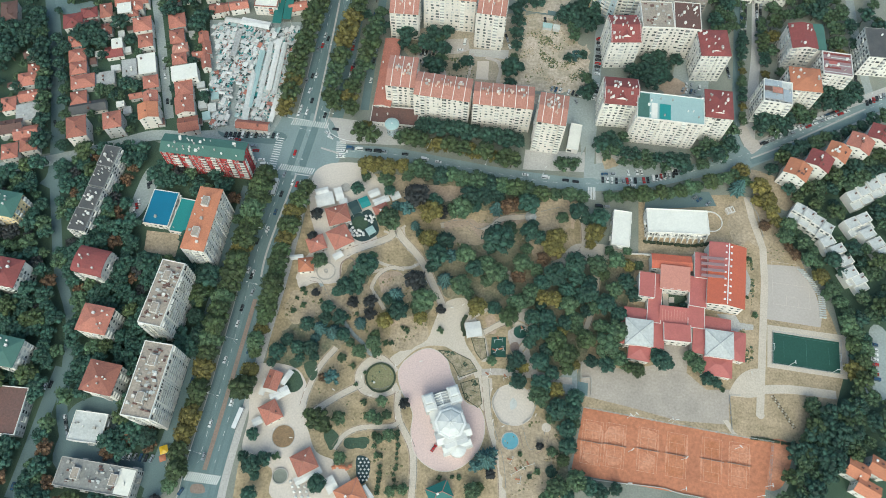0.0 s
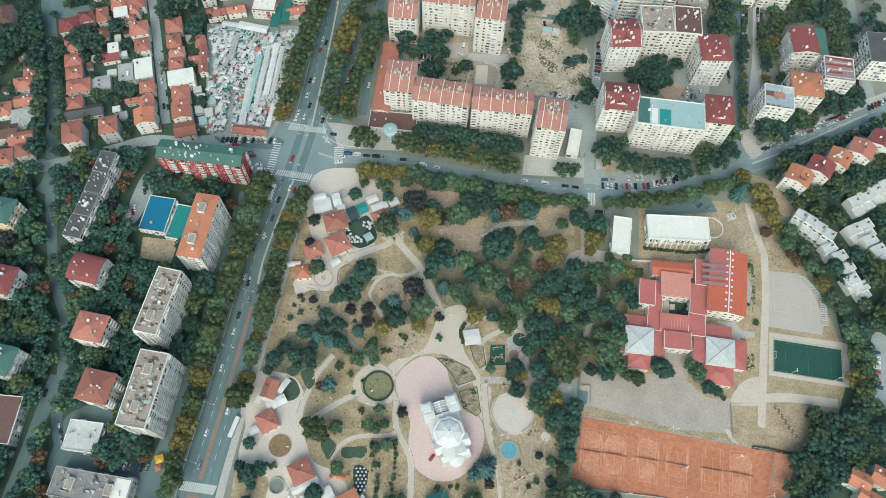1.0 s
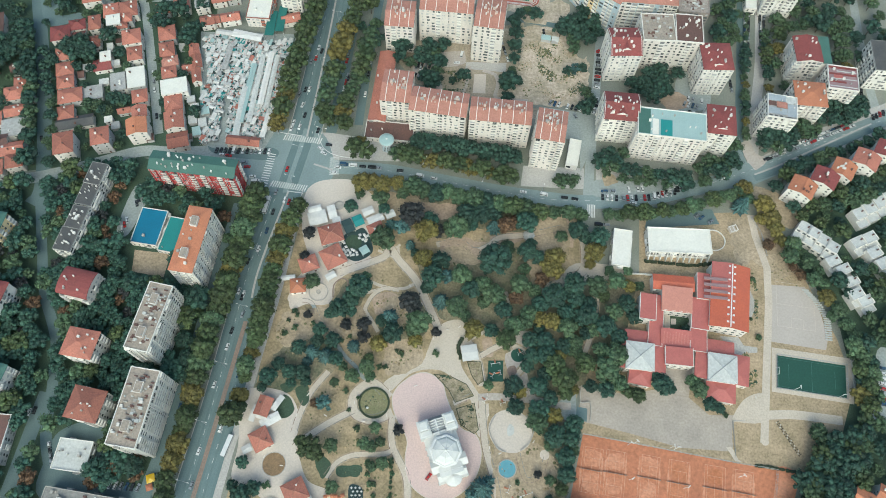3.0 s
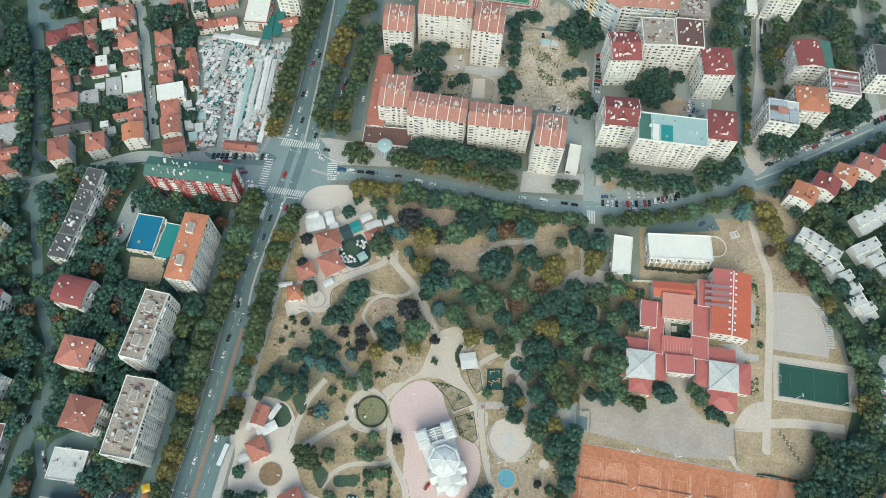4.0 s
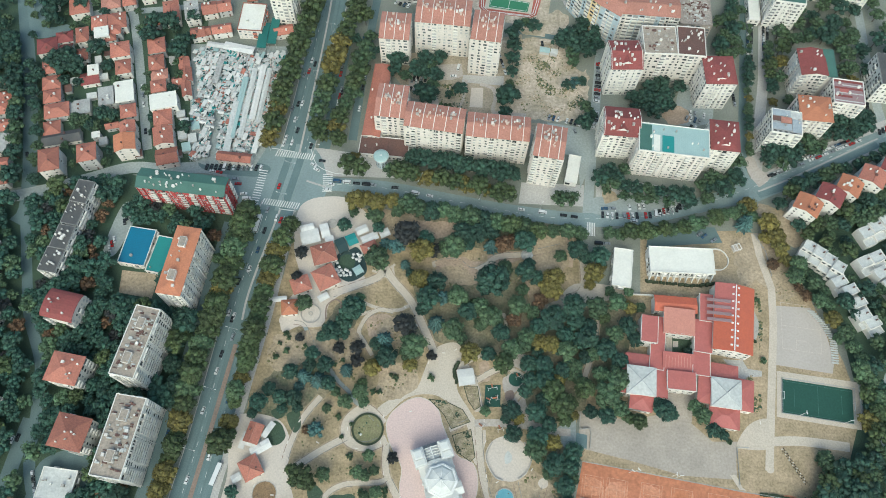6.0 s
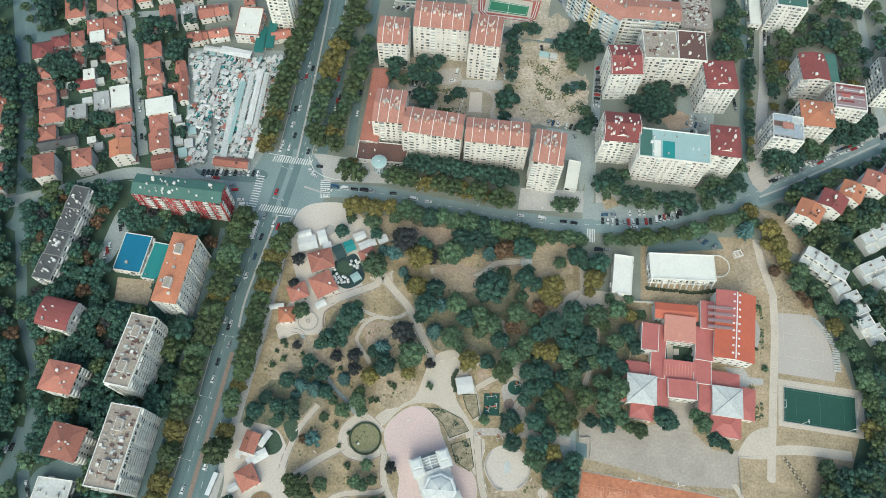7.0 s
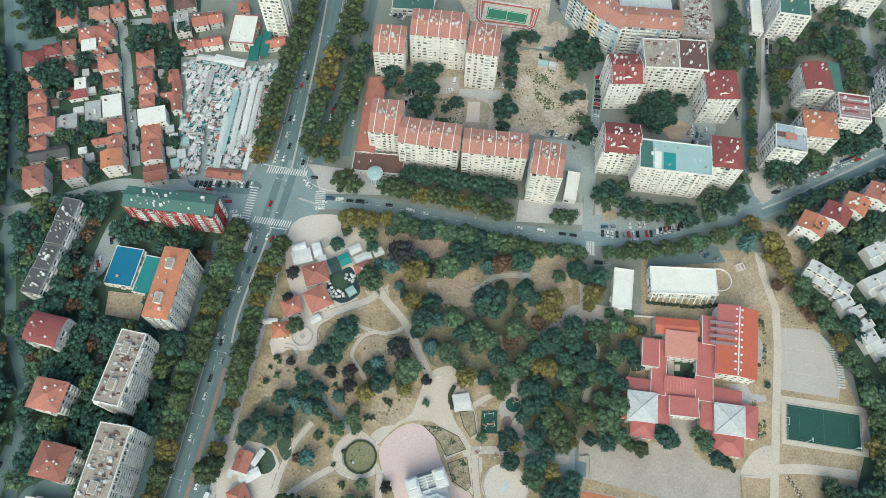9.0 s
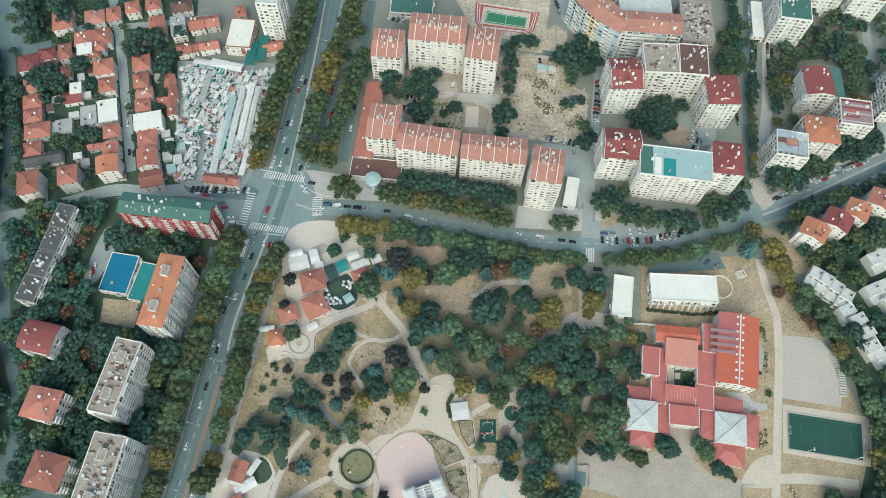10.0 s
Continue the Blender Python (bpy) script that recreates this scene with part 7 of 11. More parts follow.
block(-187.8, 62.2, -5.0, 18.1, 15.9, 6.0, 2, 'render_white', 'pale_roof', 'flat', 'low white building with a ribbed white roof', chimneys=5)
block(-176.4, 36.3, -6.9, 41.4, 14.6, 9.0, 3, 'render_grey', 'felt_roof', 'flat', 'low grey building with a patched flat roof', chimneys=8, clutter=40, lifts=2, trim='concrete')
roof_panel(BLOCKS[-1], 0.78, 0.05, 0.98, 0.95, 9.0, 'white_roof')
block(-175.2, 196.6, -6.8, 16.1, 23.4, 5.0, 2, 'render_white', 'sheet_blue', 'flat', 'low hall with a bright blue roof', chimneys=1)
block(-160.2, 192.2, -9.0, 12.0, 22.9, 4.0, 1, 'render_white', 'sheet_teal', 'flat', 'low hall with a teal roof', chimneys=1)
block(109.3, 196.3, -7.0, 11.0, 23.8, 6.0, 2, 'render_white', 'white_roof', 'flat', 'low white hall with a metal roof', chimneys=0)
block(143.8, 201.7, -0.1, 37.7, 16.0, 8.0, 2, 'render_white', 'white_roof', 'flat', 'white hall with a pale roof', chimneys=0, pattern='b')
block(82.6, 261.8, -10.3, 7.4, 19.5, 5.0, 1, 'render_white', 'white_roof', 'flat', 'low white row of garages', chimneys=0)
block(232.6, 302.9, -3.4, 19.7, 18.0, 22.0, 7, 'render_cream', 'tile_orange', 'hip', 'cream apartment house with an orange roof', chimneys=8)
block(236.7, 338.8, -0.0, 16.7, 20.0, 22.0, 7, 'render_cream', 'tile_maroon', 'gable_y', 'cream apartment house with a dark red roof', chimneys=6)
wing(BLOCKS[-1], BLOCKS[-1]['plan_w'] / 2 + 3, 0, 0, 6, BLOCKS[-1]['plan_d'], 21, 'render_cream', 'sheet_green', 'shed', 1.5, False)
block(255.8, 316.5, -6.5, 19.1, 18.6, 22.0, 7, 'render_cream', 'sheet_mauve', 'flat', 'cream apartment house with a striped brown-red roof', chimneys=6)
for y0, x0, x1, sheet in ((0.1, 0.04, 0.96, 'pale_roof'), (0.27, 0.04, 0.6, 'tile_maroon'), (0.43, 0.1, 0.96, 'pale_roof'), (0.6, 0.04, 0.96, 'tile_maroon'), (0.75, 0.3, 0.96, 'pale_roof'), (0.88, 0.04, 0.96, 'tile_maroon')):
    roof_panel(BLOCKS[-1], x0, y0, x1, y0 + (0.035 if sheet == 'pale_roof' else 0.08), 22.0, sheet)
roof_panel(BLOCKS[-1], 0.2, 0.46, 0.5, 0.6, 22.02, 'sheet_pink')
block(211.7, 290.4, -7.9, 18.3, 17.3, 24.0, 8, 'render_white', 'grey_roof', 'flat', 'white apartment house with a stepped grey roof', chimneys=4)
for x0, y0, x1, y1, z, sheet in ((0.02, 0.72, 0.62, 0.98, 24.3, 'sheet_grey'), (0.62, 0.66, 0.98, 0.98, 24.0, 'pale_roof'), (0.02, 0.5, 0.3, 0.7, 24.0, 'tile_brown'), (0.3, 0.42, 0.66, 0.68, 24.5, 'tile_pink'),
                                 (0.02, 0.14, 0.66, 0.4, 24.3, 'sheet_grey'), (0.68, 0.1, 0.98, 0.64, 24.2, 'sheet_grey'), (0.06, 0.02, 0.16, 0.11, 24.0, 'bitumen'), (0.24, 0.02, 0.34, 0.1, 24.0, 'bitumen'), (0.42, 0.02, 0.52, 0.1, 24.0, 'bitumen'), (0.6, 0.01, 0.84, 0.08, 24.0, 'bitumen')):
    roof_panel(BLOCKS[-1], x0, y0, x1, y1, z, sheet)
block(292.2, 337.7, -2.8, 22.6, 24.8, 20.0, 6, 'render_white', 'bitumen', 'flat', 'white apartment house with a dark flat roof', chimneys=2)
block(-42.7, 306.2, -4.2, 10.6, 54.9, 6.0, 2, 'render_cream', 'tile_red', 'gable_y', 'long low building with a red tiled roof', chimneys=2, rise=1.5)
block(-35.9, 272.4, -3.5, 31.1, 13.4, 4.0, 1, 'render_cream', 'tile_brown', 'flat', 'low building with a brown roof', chimneys=2)
block(-131.8, 366.7, -1.6, 16.2, 23.1, 9.0, 3, 'render_cream', 'white_roof', 'flat', 'cream building with a red-edged pale roof', trim='tile_red', chimneys=2)

# ---- village houses ----
house(-309.5, 342.3, 15, 10.3, 17.3, 7.0, 'render_cream', 'tile_brown', 'hip', 'small house with a brown tiled roof', chimneys=2)
house(-279.4, 295.9, 15, 8.6, 8.4, 6.0, 'render_white', 'tile_red', 'hip', 'small plastered house with a red tiled roof', chimneys=3)
house(-280.6, 286.7, 15, 13.1, 9.9, 7.0, 'render_grey', 'tile_red', 'hip', 'small plastered house with a red tiled roof', chimneys=2)
house(-277.9, 274.7, 15, 12.4, 8.1, 5.0, 'render_white', 'tile_red', 'gable', 'small plastered house with a red tiled roof', chimneys=3)
house(-289.0, 266.9, 15, 9.0, 10.0, 6.0, 'render_white', 'tile_red', 'hip', 'small plastered house with a red tiled roof', chimneys=3)
house(-274.2, 261.7, 15, 16.0, 12.7, 6.0, 'render_cream', 'grey_roof', 'flat', 'house with a grey roof', chimneys=1)
house(-282.8, 249.7, 15, 14.3, 9.7, 6.0, 'render_cream', 'tile_brown', 'gable', 'small house with a brown tiled roof', chimneys=2)
house(-271.6, 245.6, 15, 14.6, 8.9, 6.0, 'render_grey', 'tile_red', 'gable', 'small plastered house with a red tiled roof', chimneys=3)
house(-267.2, 236.5, 15, 10.0, 9.1, 7.0, 'render_cream', 'tile_red', 'hip', 'small plastered house with a red tiled roof', chimneys=3)
house(-277.8, 230.9, 15, 9.4, 10.5, 7.0, 'render_white', 'tile_red', 'hip', 'small plastered house with a red tiled roof', chimneys=3)
house(-284.8, 309.5, 15, 11.4, 7.8, 4.0, 'render_white', 'tile_brown', 'gable', 'small house with a brown tiled roof', chimneys=3)
house(-263.7, 336.9, 15, 12.3, 11.6, 7.0, 'render_white', 'tile_maroon', 'hip', 'small house with a dark red tiled roof', chimneys=1)
house(-254.8, 345.4, 15, 10.3, 8.1, 6.0, 'render_white', 'tile_maroon', 'hip', 'small house with a dark red tiled roof', chimneys=3)
house(-252.1, 337.0, 15, 7.6, 7.6, 4.0, 'render_white', 'tile_maroon', 'gable', 'small house with a dark red tiled roof', chimneys=1)
house(-243.0, 347.2, 15, 7.6, 11.7, 7.0, 'render_white', 'tile_red', 'hip', 'small plastered house with a red tiled roof', chimneys=2)
house(-240.2, 331.7, 15, 7.5, 8.8, 6.0, 'render_white', 'tile_red', 'hip', 'small plastered house with a red tiled roof', chimneys=3)
house(-258.3, 320.4, 15, 8.4, 9.6, 6.0, 'render_cream', 'tile_red', 'hip', 'small plastered house with a red tiled roof', chimneys=3)
house(-254.0, 308.4, 15, 10.7, 9.8, 6.0, 'render_grey', 'tile_red', 'hip', 'small plastered house with a red tiled roof', chimneys=1)
house(-250.9, 297.9, 15, 10.3, 9.2, 6.0, 'render_grey', 'tile_red', 'hip', 'small plastered house with a red tiled roof', chimneys=2)
house(-245.3, 287.4, 15, 14.8, 10.3, 6.0, 'render_grey', 'tile_red', 'hip', 'small plastered house with a red tiled roof', chimneys=1)
house(-245.5, 274.9, 15, 9.8, 9.3, 5.0, 'render_white', 'tile_red', 'hip', 'small plastered house with a red tiled roof', chimneys=1)
house(-231.0, 314.4, 15, 11.1, 8.6, 4.0, 'render_white', 'tile_maroon', 'gable', 'small house with a dark red tiled roof', chimneys=2)
house(-229.2, 319.3, 15, 6.7, 7.8, 7.0, 'render_white', 'white_roof', 'flat', 'white house with a pale flat roof', chimneys=3)
house(-237.4, 248.1, 15, 11.6, 14.9, 12.0, 'render_cream', 'tile_red', 'hip', 'small plastered house with a red tiled roof', chimneys=1)
house(-216.0, 254.4, 15, 10.7, 11.9, 12.0, 'render_grey', 'tile_red', 'hip', 'small plastered house with a red tiled roof', chimneys=3)
house(-194.5, 262.5, 15, 12.1, 11.3, 12.0, 'render_cream', 'tile_orange', 'gable_y', 'small plastered house with an orange tiled roof', chimneys=1)
house(-197.0, 276.0, 15, 8.8, 8.0, 8.0, 'render_white', 'tile_red', 'gable_y', 'small plastered house with a red tiled roof', chimneys=3)
house(-238.0, 268.6, 15, 22.7, 8.0, 4.0, 'render_cream', 'bitumen', 'gable', 'long low house with a dark slate-grey roof', chimneys=2)
house(-229.8, 348.4, 15, 8.9, 8.6, 9.0, 'render_cream', 'white_roof', 'flat', 'white house with a pale flat roof', chimneys=1)
house(-222.1, 352.9, 15, 6.2, 7.3, 7.0, 'render_grey', 'tile_red', 'hip', 'small plastered house with a red tiled roof', chimneys=2)
house(-225.1, 347.1, 15, 7.6, 6.3, 6.0, 'render_white', 'tile_red', 'hip', 'small plastered house with a red tiled roof', chimneys=3)
house(-214.4, 335.0, 15, 11.6, 11.4, 9.0, 'render_white', 'tile_red', 'hip', 'small plastered house with a red tiled roof', chimneys=2)
house(-210.4, 322.7, 15, 9.1, 10.4, 7.0, 'render_white', 'tile_red', 'hip', 'small plastered house with a red tiled roof', chimneys=2)
house(-216.5, 300.1, 15, 10.0, 13.8, 6.0, 'render_white', 'grey_roof', 'flat', 'house with a grey roof', chimneys=3)
house(-206.3, 304.2, 15, 12.0, 16.0, 6.0, 'render_grey', 'white_roof', 'flat', 'white house with a pale flat roof', chimneys=1)
house(-200.3, 289.4, 15, 9.2, 9.4, 6.0, 'render_cream', 'tile_red', 'hip', 'small plastered house with a red tiled roof', chimneys=1)
house(-208.6, 279.2, 15, 7.9, 4.0, 4.0, 'render_grey', 'tile_red', 'gable', 'small plastered house with a red tiled roof', chimneys=1)
house(-217.0, 271.3, 15, 4.6, 4.0, 5.0, 'render_cream', 'white_roof', 'flat', 'white house with a pale flat roof', chimneys=1)
house(-232.6, 291.9, 15, 12.6, 10.4, 4.0, 'render_white', 'grey_roof', 'flat', 'house with a grey roof', chimneys=3)
house(-192.2, 341.0, 15, 10.6, 11.5, 7.0, 'render_grey', 'tile_red', 'hip', 'small plastered house with a red tiled roof', chimneys=1)
house(-189.6, 327.3, 15, 9.2, 11.3, 7.0, 'render_grey', 'tile_red', 'hip', 'small plastered house with a red tiled roof', chimneys=2)
house(-186.1, 318.4, 15, 10.1, 7.3, 6.0, 'render_white', 'tile_pink', 'hip', 'small plastered house with a faded red tiled roof', chimneys=3)
house(-184.5, 308.6, 15, 9.0, 8.8, 7.0, 'render_cream', 'tile_red', 'hip', 'small plastered house with a red tiled roof', chimneys=2)
house(-178.3, 296.3, 15, 16.5, 11.5, 9.0, 'render_white', 'white_roof', 'flat', 'white house with a pale flat roof', chimneys=1)
house(-177.1, 285.1, 15, 10.8, 11.3, 7.0, 'render_white', 'tile_red', 'hip', 'small plastered house with a red tiled roof', chimneys=1)
house(-173.3, 270.3, 15, 11.3, 12.6, 9.0, 'render_white', 'tile_red', 'gable_y', 'small plastered house with a red tiled roof', chimneys=3)
house(-169.3, 257.5, 15, 12.5, 10.4, 6.0, 'render_cream', 'tile_red', 'gable', 'small plastered house with a red tiled roof', chimneys=1)
house(-172.2, 329.0, 15, 6.5, 8.7, 5.0, 'render_white', 'tile_red', 'gable_y', 'small plastered house with a red tiled roof', chimneys=1)
house(-168.9, 319.9, 15, 6.1, 10.3, 5.0, 'render_cream', 'tile_red', 'gable_y', 'small plastered house with a red tiled roof', chimneys=1)
house(-174.1, 315.2, 15, 6.1, 6.0, 4.0, 'render_grey', 'tile_red', 'gable', 'small plastered house with a red tiled roof', chimneys=3)
house(-166.9, 308.5, 15, 5.4, 10.9, 5.0, 'render_white', 'tile_red', 'gable_y', 'small plastered house with a red tiled roof', chimneys=1)
house(-167.2, 354.2, 15, 8.7, 7.7, 6.0, 'render_cream', 'tile_red', 'gable', 'small plastered house with a red tiled roof', chimneys=2)
house(-151.9, 358.2, 15, 12.2, 6.8, 6.0, 'render_white', 'tile_red', 'gable', 'small plastered house with a red tiled roof', chimneys=2)
house(-110.4, 360.2, 15, 12.3, 7.3, 5.0, 'render_cream', 'tile_red', 'gable', 'small plastered house with a red tiled roof', chimneys=1)
house(-251.4, 373.8, 15, 12.3, 17.9, 7.0, 'render_white', 'tile_red', 'hip', 'small plastered house with a red tiled roof', chimneys=1)
house(-231.1, 377.1, 15, 12.1, 11.5, 6.0, 'render_cream', 'tile_pink', 'hip', 'small plastered house with a faded red tiled roof', chimneys=1)
house(-219.3, 380.4, 15, 8.5, 11.2, 6.0, 'render_grey', 'tile_red', 'hip', 'small plastered house with a red tiled roof', chimneys=1)
house(-207.7, 386.0, 15, 8.6, 9.5, 7.0, 'render_cream', 'tile_red', 'hip', 'small plastered house with a red tiled roof', chimneys=1)
house(-194.5, 389.4, 15, 9.2, 9.1, 7.0, 'render_cream', 'tile_red', 'hip', 'small plastered house with a red tiled roof', chimneys=1)
house(-188.0, 370.6, 15, 9.8, 17.2, 7.0, 'render_cream', 'tile_red', 'hip', 'small plastered house with a red tiled roof', chimneys=1)
house(-163.0, 375.5, 15, 9.5, 10.1, 6.0, 'render_cream', 'tile_red', 'gable', 'small plastered house with a red tiled roof', chimneys=3)
house(-153.1, 378.0, 15, 8.5, 9.3, 6.0, 'render_grey', 'tile_red', 'gable', 'small plastered house with a red tiled roof', chimneys=2)
house(-234.2, 358.2, 15, 9.6, 11.2, 7.0, 'render_white', 'tile_red', 'hip', 'small plastered house with a red tiled roof', chimneys=3)
house(-222.7, 360.4, 15, 11.3, 12.4, 7.0, 'render_cream', 'tile_red', 'hip', 'small plastered house with a red tiled roof', chimneys=2)
house(-199.3, 362.4, 15, 8.4, 8.7, 6.0, 'render_grey', 'tile_red', 'hip', 'small plastered house with a red tiled roof', chimneys=3)
house(-174.1, 371.5, 15, 9.1, 15.5, 8.0, 'render_cream', 'grey_roof', 'flat', 'house with a grey roof', chimneys=3)
house(-149.1, 359.3, 15, 6.5, 6.6, 5.0, 'render_white', 'tile_red', 'gable', 'small plastered house with a red tiled roof', chimneys=3)
house(-163.5, 356.0, 15, 8.1, 6.9, 5.0, 'render_cream', 'tile_red', 'gable', 'small plastered house with a red tiled roof', chimneys=2)
house(-272.5, 374.8, 15, 9.8, 8.6, 4.0, 'render_white', 'white_roof', 'flat', 'white house with a pale flat roof', chimneys=1)
house(-135.8, 387.7, 15, 6.6, 8.6, 6.0, 'render_cream', 'tile_red', 'hip', 'small plastered house with a red tiled roof', chimneys=1)
house(-175.8, 389.2, 15, 13.2, 8.6, 6.0, 'render_cream', 'tile_brown', 'hip', 'small house with a brown tiled roof', chimneys=1)

# ---- yard sheds ----
shed(-253.9, 323.3, 105, 5, 4, 2.8, 'grey_roof', 'small plastered yard shed with a sloping roof')
shed(-244.1, 306.5, 15, 4, 5, 2.8, 'tile_brown', 'small plastered yard shed with a sloping roof')
shed(-241.7, 312.9, 15, 5, 4, 2.8, 'pale_roof', 'small plastered yard shed with a sloping roof')
shed(-231.1, 292.1, 15, 5, 4, 2.8, 'white_roof', 'small plastered yard shed with a sloping roof')
shed(-223.3, 317.3, 15, 5, 4, 2.8, 'pale_roof', 'small plastered yard shed with a sloping roof')
shed(-225.3, 335.8, 195, 4, 4, 2.8, 'tile_brown', 'small plastered yard shed with a sloping roof')
shed(-236.2, 340.2, 15, 4, 5, 2.8, 'white_roof', 'small plastered yard shed with a sloping roof')
shed(-230.1, 330.6, 15, 4, 5, 2.8, 'pale_roof', 'small plastered yard shed with a sloping roof')
shed(-181.4, 333.3, 105, 5, 4, 2.8, 'grey_roof', 'small plastered yard shed with a sloping roof')
shed(-175.8, 302.2, 195, 5, 4, 2.8, 'tile_red', 'small plastered yard shed with a sloping roof')
shed(-168.0, 291.0, 195, 5, 5, 2.8, 'pale_roof', 'small plastered yard shed with a sloping roof')
shed(-164.2, 284.3, 15, 5, 6, 2.8, 'white_roof', 'small plastered yard shed with a sloping roof')
shed(-164.1, 275.2, 105, 6, 5, 2.8, 'pale_roof', 'small plastered yard shed with a sloping roof')
shed(-160.0, 266.5, 15, 5, 6, 2.8, 'sheet_pale_teal', 'small plastered yard shed with a sloping roof')
shed(-164.7, 261.8, 105, 4, 5, 2.8, 'tile_brown', 'small plastered yard shed with a sloping roof')
shed(-293.6, 284.1, 195, 5, 4, 2.8, 'tile_brown', 'small plastered yard shed with a sloping roof')
shed(-271.3, 285.3, 105, 4, 5, 2.8, 'grey_roof', 'small plastered yard shed with a sloping roof')
shed(-233.4, 269.2, 105, 6, 4, 2.8, 'pale_roof', 'small plastered yard shed with a sloping roof')
shed(-212.5, 268.1, 15, 5, 5, 2.8, 'grey_roof', 'small plastered yard shed with a sloping roof')
shed(-188.6, 260.5, 105, 5, 4, 2.8, 'tile_brown', 'small plastered yard shed with a sloping roof')
shed(-182.2, 348.4, 195, 5, 4, 2.8, 'pale_roof', 'small plastered yard shed with a sloping roof')
shed(-157.4, 273.3, 15, 5, 6, 2.8, 'pale_roof', 'small plastered yard shed with a sloping roof')
shed(-157.1, 282.4, 15, 5, 5, 2.8, 'sheet_pale_teal', 'small plastered yard shed with a sloping roof')
shed(-256.2, 349.2, 15, 4, 4, 2.8, 'grey_roof', 'small plastered yard shed with a sloping roof')
shed(-272.7, 262.7, 105, 5, 4, 2.8, 'tile_red', 'small plastered yard shed with a sloping roof')
shed(-286.1, 244.5, 195, 5, 4, 2.8, 'grey_roof', 'small plastered yard shed with a sloping roof')
shed(-227.6, 301.7, 15, 6, 4, 2.8, 'pale_roof', 'small plastered yard shed with a sloping roof')

# ---- houses to the east ----
house(220.9, 238.5, -31, 14.5, 11.5, 14.5, 'render_white', 'tile_orange', 'gable_y', 'white terraced house with a red tiled gable roof', rise=2.4, group='terraced houses', chimneys=7)
house(235.6, 245.5, -31, 14.5, 11.5, 15.1, 'render_white', 'tile_maroon', 'gable_y', 'white terraced house with a red tiled gable roof', rise=2.4, group='terraced houses', chimneys=7)
house(248.7, 252.8, -31, 13.0, 11.5, 14.5, 'render_white', 'tile_orange', 'gable_y', 'white terraced house with a red tiled gable roof', rise=2.4, group='terraced houses', chimneys=7)
house(264.1, 259.9, -31, 14.5, 11.5, 15.1, 'render_white', 'tile_red', 'gable_y', 'white terraced house with a red tiled gable roof', rise=2.4, group='terraced houses', chimneys=7)
house(279.4, 267.5, -31, 14.5, 11.5, 14.5, 'render_white', 'tile_maroon', 'gable_y', 'white terraced house with a red tiled gable roof', rise=2.4, group='terraced houses', chimneys=7)
terrace_unit(220.5, 213.0, -33, 7.2, 12, 7.0, 'white stepped terrace house with pale flat roofs')
terrace_unit(225.6, 209.1, -33, 7.2, 12, 7.5, 'white stepped terrace house with pale flat roofs')
terrace_unit(230.8, 204.9, -33, 7.2, 12, 7.0, 'white stepped terrace house with pale flat roofs')
terrace_unit(235.3, 200.2, -33, 7.2, 12, 7.5, 'white stepped terrace house with pale flat roofs')
terrace_unit(236.4, 191.6, 24, 9, 10, 6.5, 'white stepped terrace house with pale flat roofs')
terrace_unit(241.4, 186.2, 24, 9, 10, 7.1, 'white stepped terrace house with pale flat roofs')
terrace_unit(245.2, 179.2, 24, 9, 10, 6.5, 'white stepped terrace house with pale flat roofs')
terrace_unit(246.1, 170.9, 24, 9, 10, 7.1, 'white stepped terrace house with pale flat roofs')
terrace_unit(251.1, 167.0, 24, 9, 10, 6.5, 'white stepped terrace house with pale flat roofs')
terrace_unit(258.2, 223.7, 24, 8, 12, 7.0, 'white stepped terrace house with pale flat roofs')
terrace_unit(265.1, 227.8, 24, 8, 12, 7.5, 'white stepped terrace house with pale flat roofs')
terrace_unit(272.8, 232.5, 24, 8, 12, 7.0, 'white stepped terrace house with pale flat roofs')
terrace_unit(279.8, 236.7, 24, 8, 12, 7.5, 'white stepped terrace house with pale flat roofs')
terrace_unit(253.8, 204.5, 26, 9, 11, 7.0, 'white stepped terrace house with pale flat roofs')
terrace_unit(261.2, 207.7, 26, 9, 11, 7.5, 'white stepped terrace house with pale flat roofs')
terrace_unit(262.3, 198.0, 26, 9, 11, 7.0, 'white stepped terrace house with pale flat roofs')
terrace_unit(266.2, 191.1, 26, 9, 11, 7.5, 'white stepped terrace house with pale flat roofs')
terrace_unit(270.9, 185.5, 26, 9, 11, 7.0, 'white stepped terrace house with pale flat roofs')
house(227.4, 57.2, -30, 10.8, 9.2, 8.0, 'render_white', 'tile_orange', 'gable', 'white house with an orange tiled roof', chimneys=2)
house(239.2, 59.2, -30, 9.4, 9.3, 8.0, 'render_white', 'tile_orange', 'gable', 'white house with an orange tiled roof', chimneys=2)
house(230.9, 47.7, -30, 12.0, 8.3, 8.0, 'render_white', 'tile_orange', 'gable', 'white house with an orange tiled roof', chimneys=2)

# ---- road markings, median, lamps ----
strip('median', [(-81.4, 404.8), (-83.0, 361.9), (-86.4, 307.1), (-89.3, 267.8)], 1.2, 0.2, 'pavement', 'narrow raised concrete median', 'median')
strip('median', [(-96.3, 226.6), (-106.7, 176.5), (-108.6, 155.9)], 1.2, 0.2, 'pavement', 'narrow raised concrete median', 'median')
strip('median', [(-109.9, 141.4), (-112.4, 122.1), (-116.9, 87.0), (-121.6, 52.8), (-123.0, 43.2)], 2.4, 0.2, 'brick_paving', 'brick paved median with low kerbs', 'median')
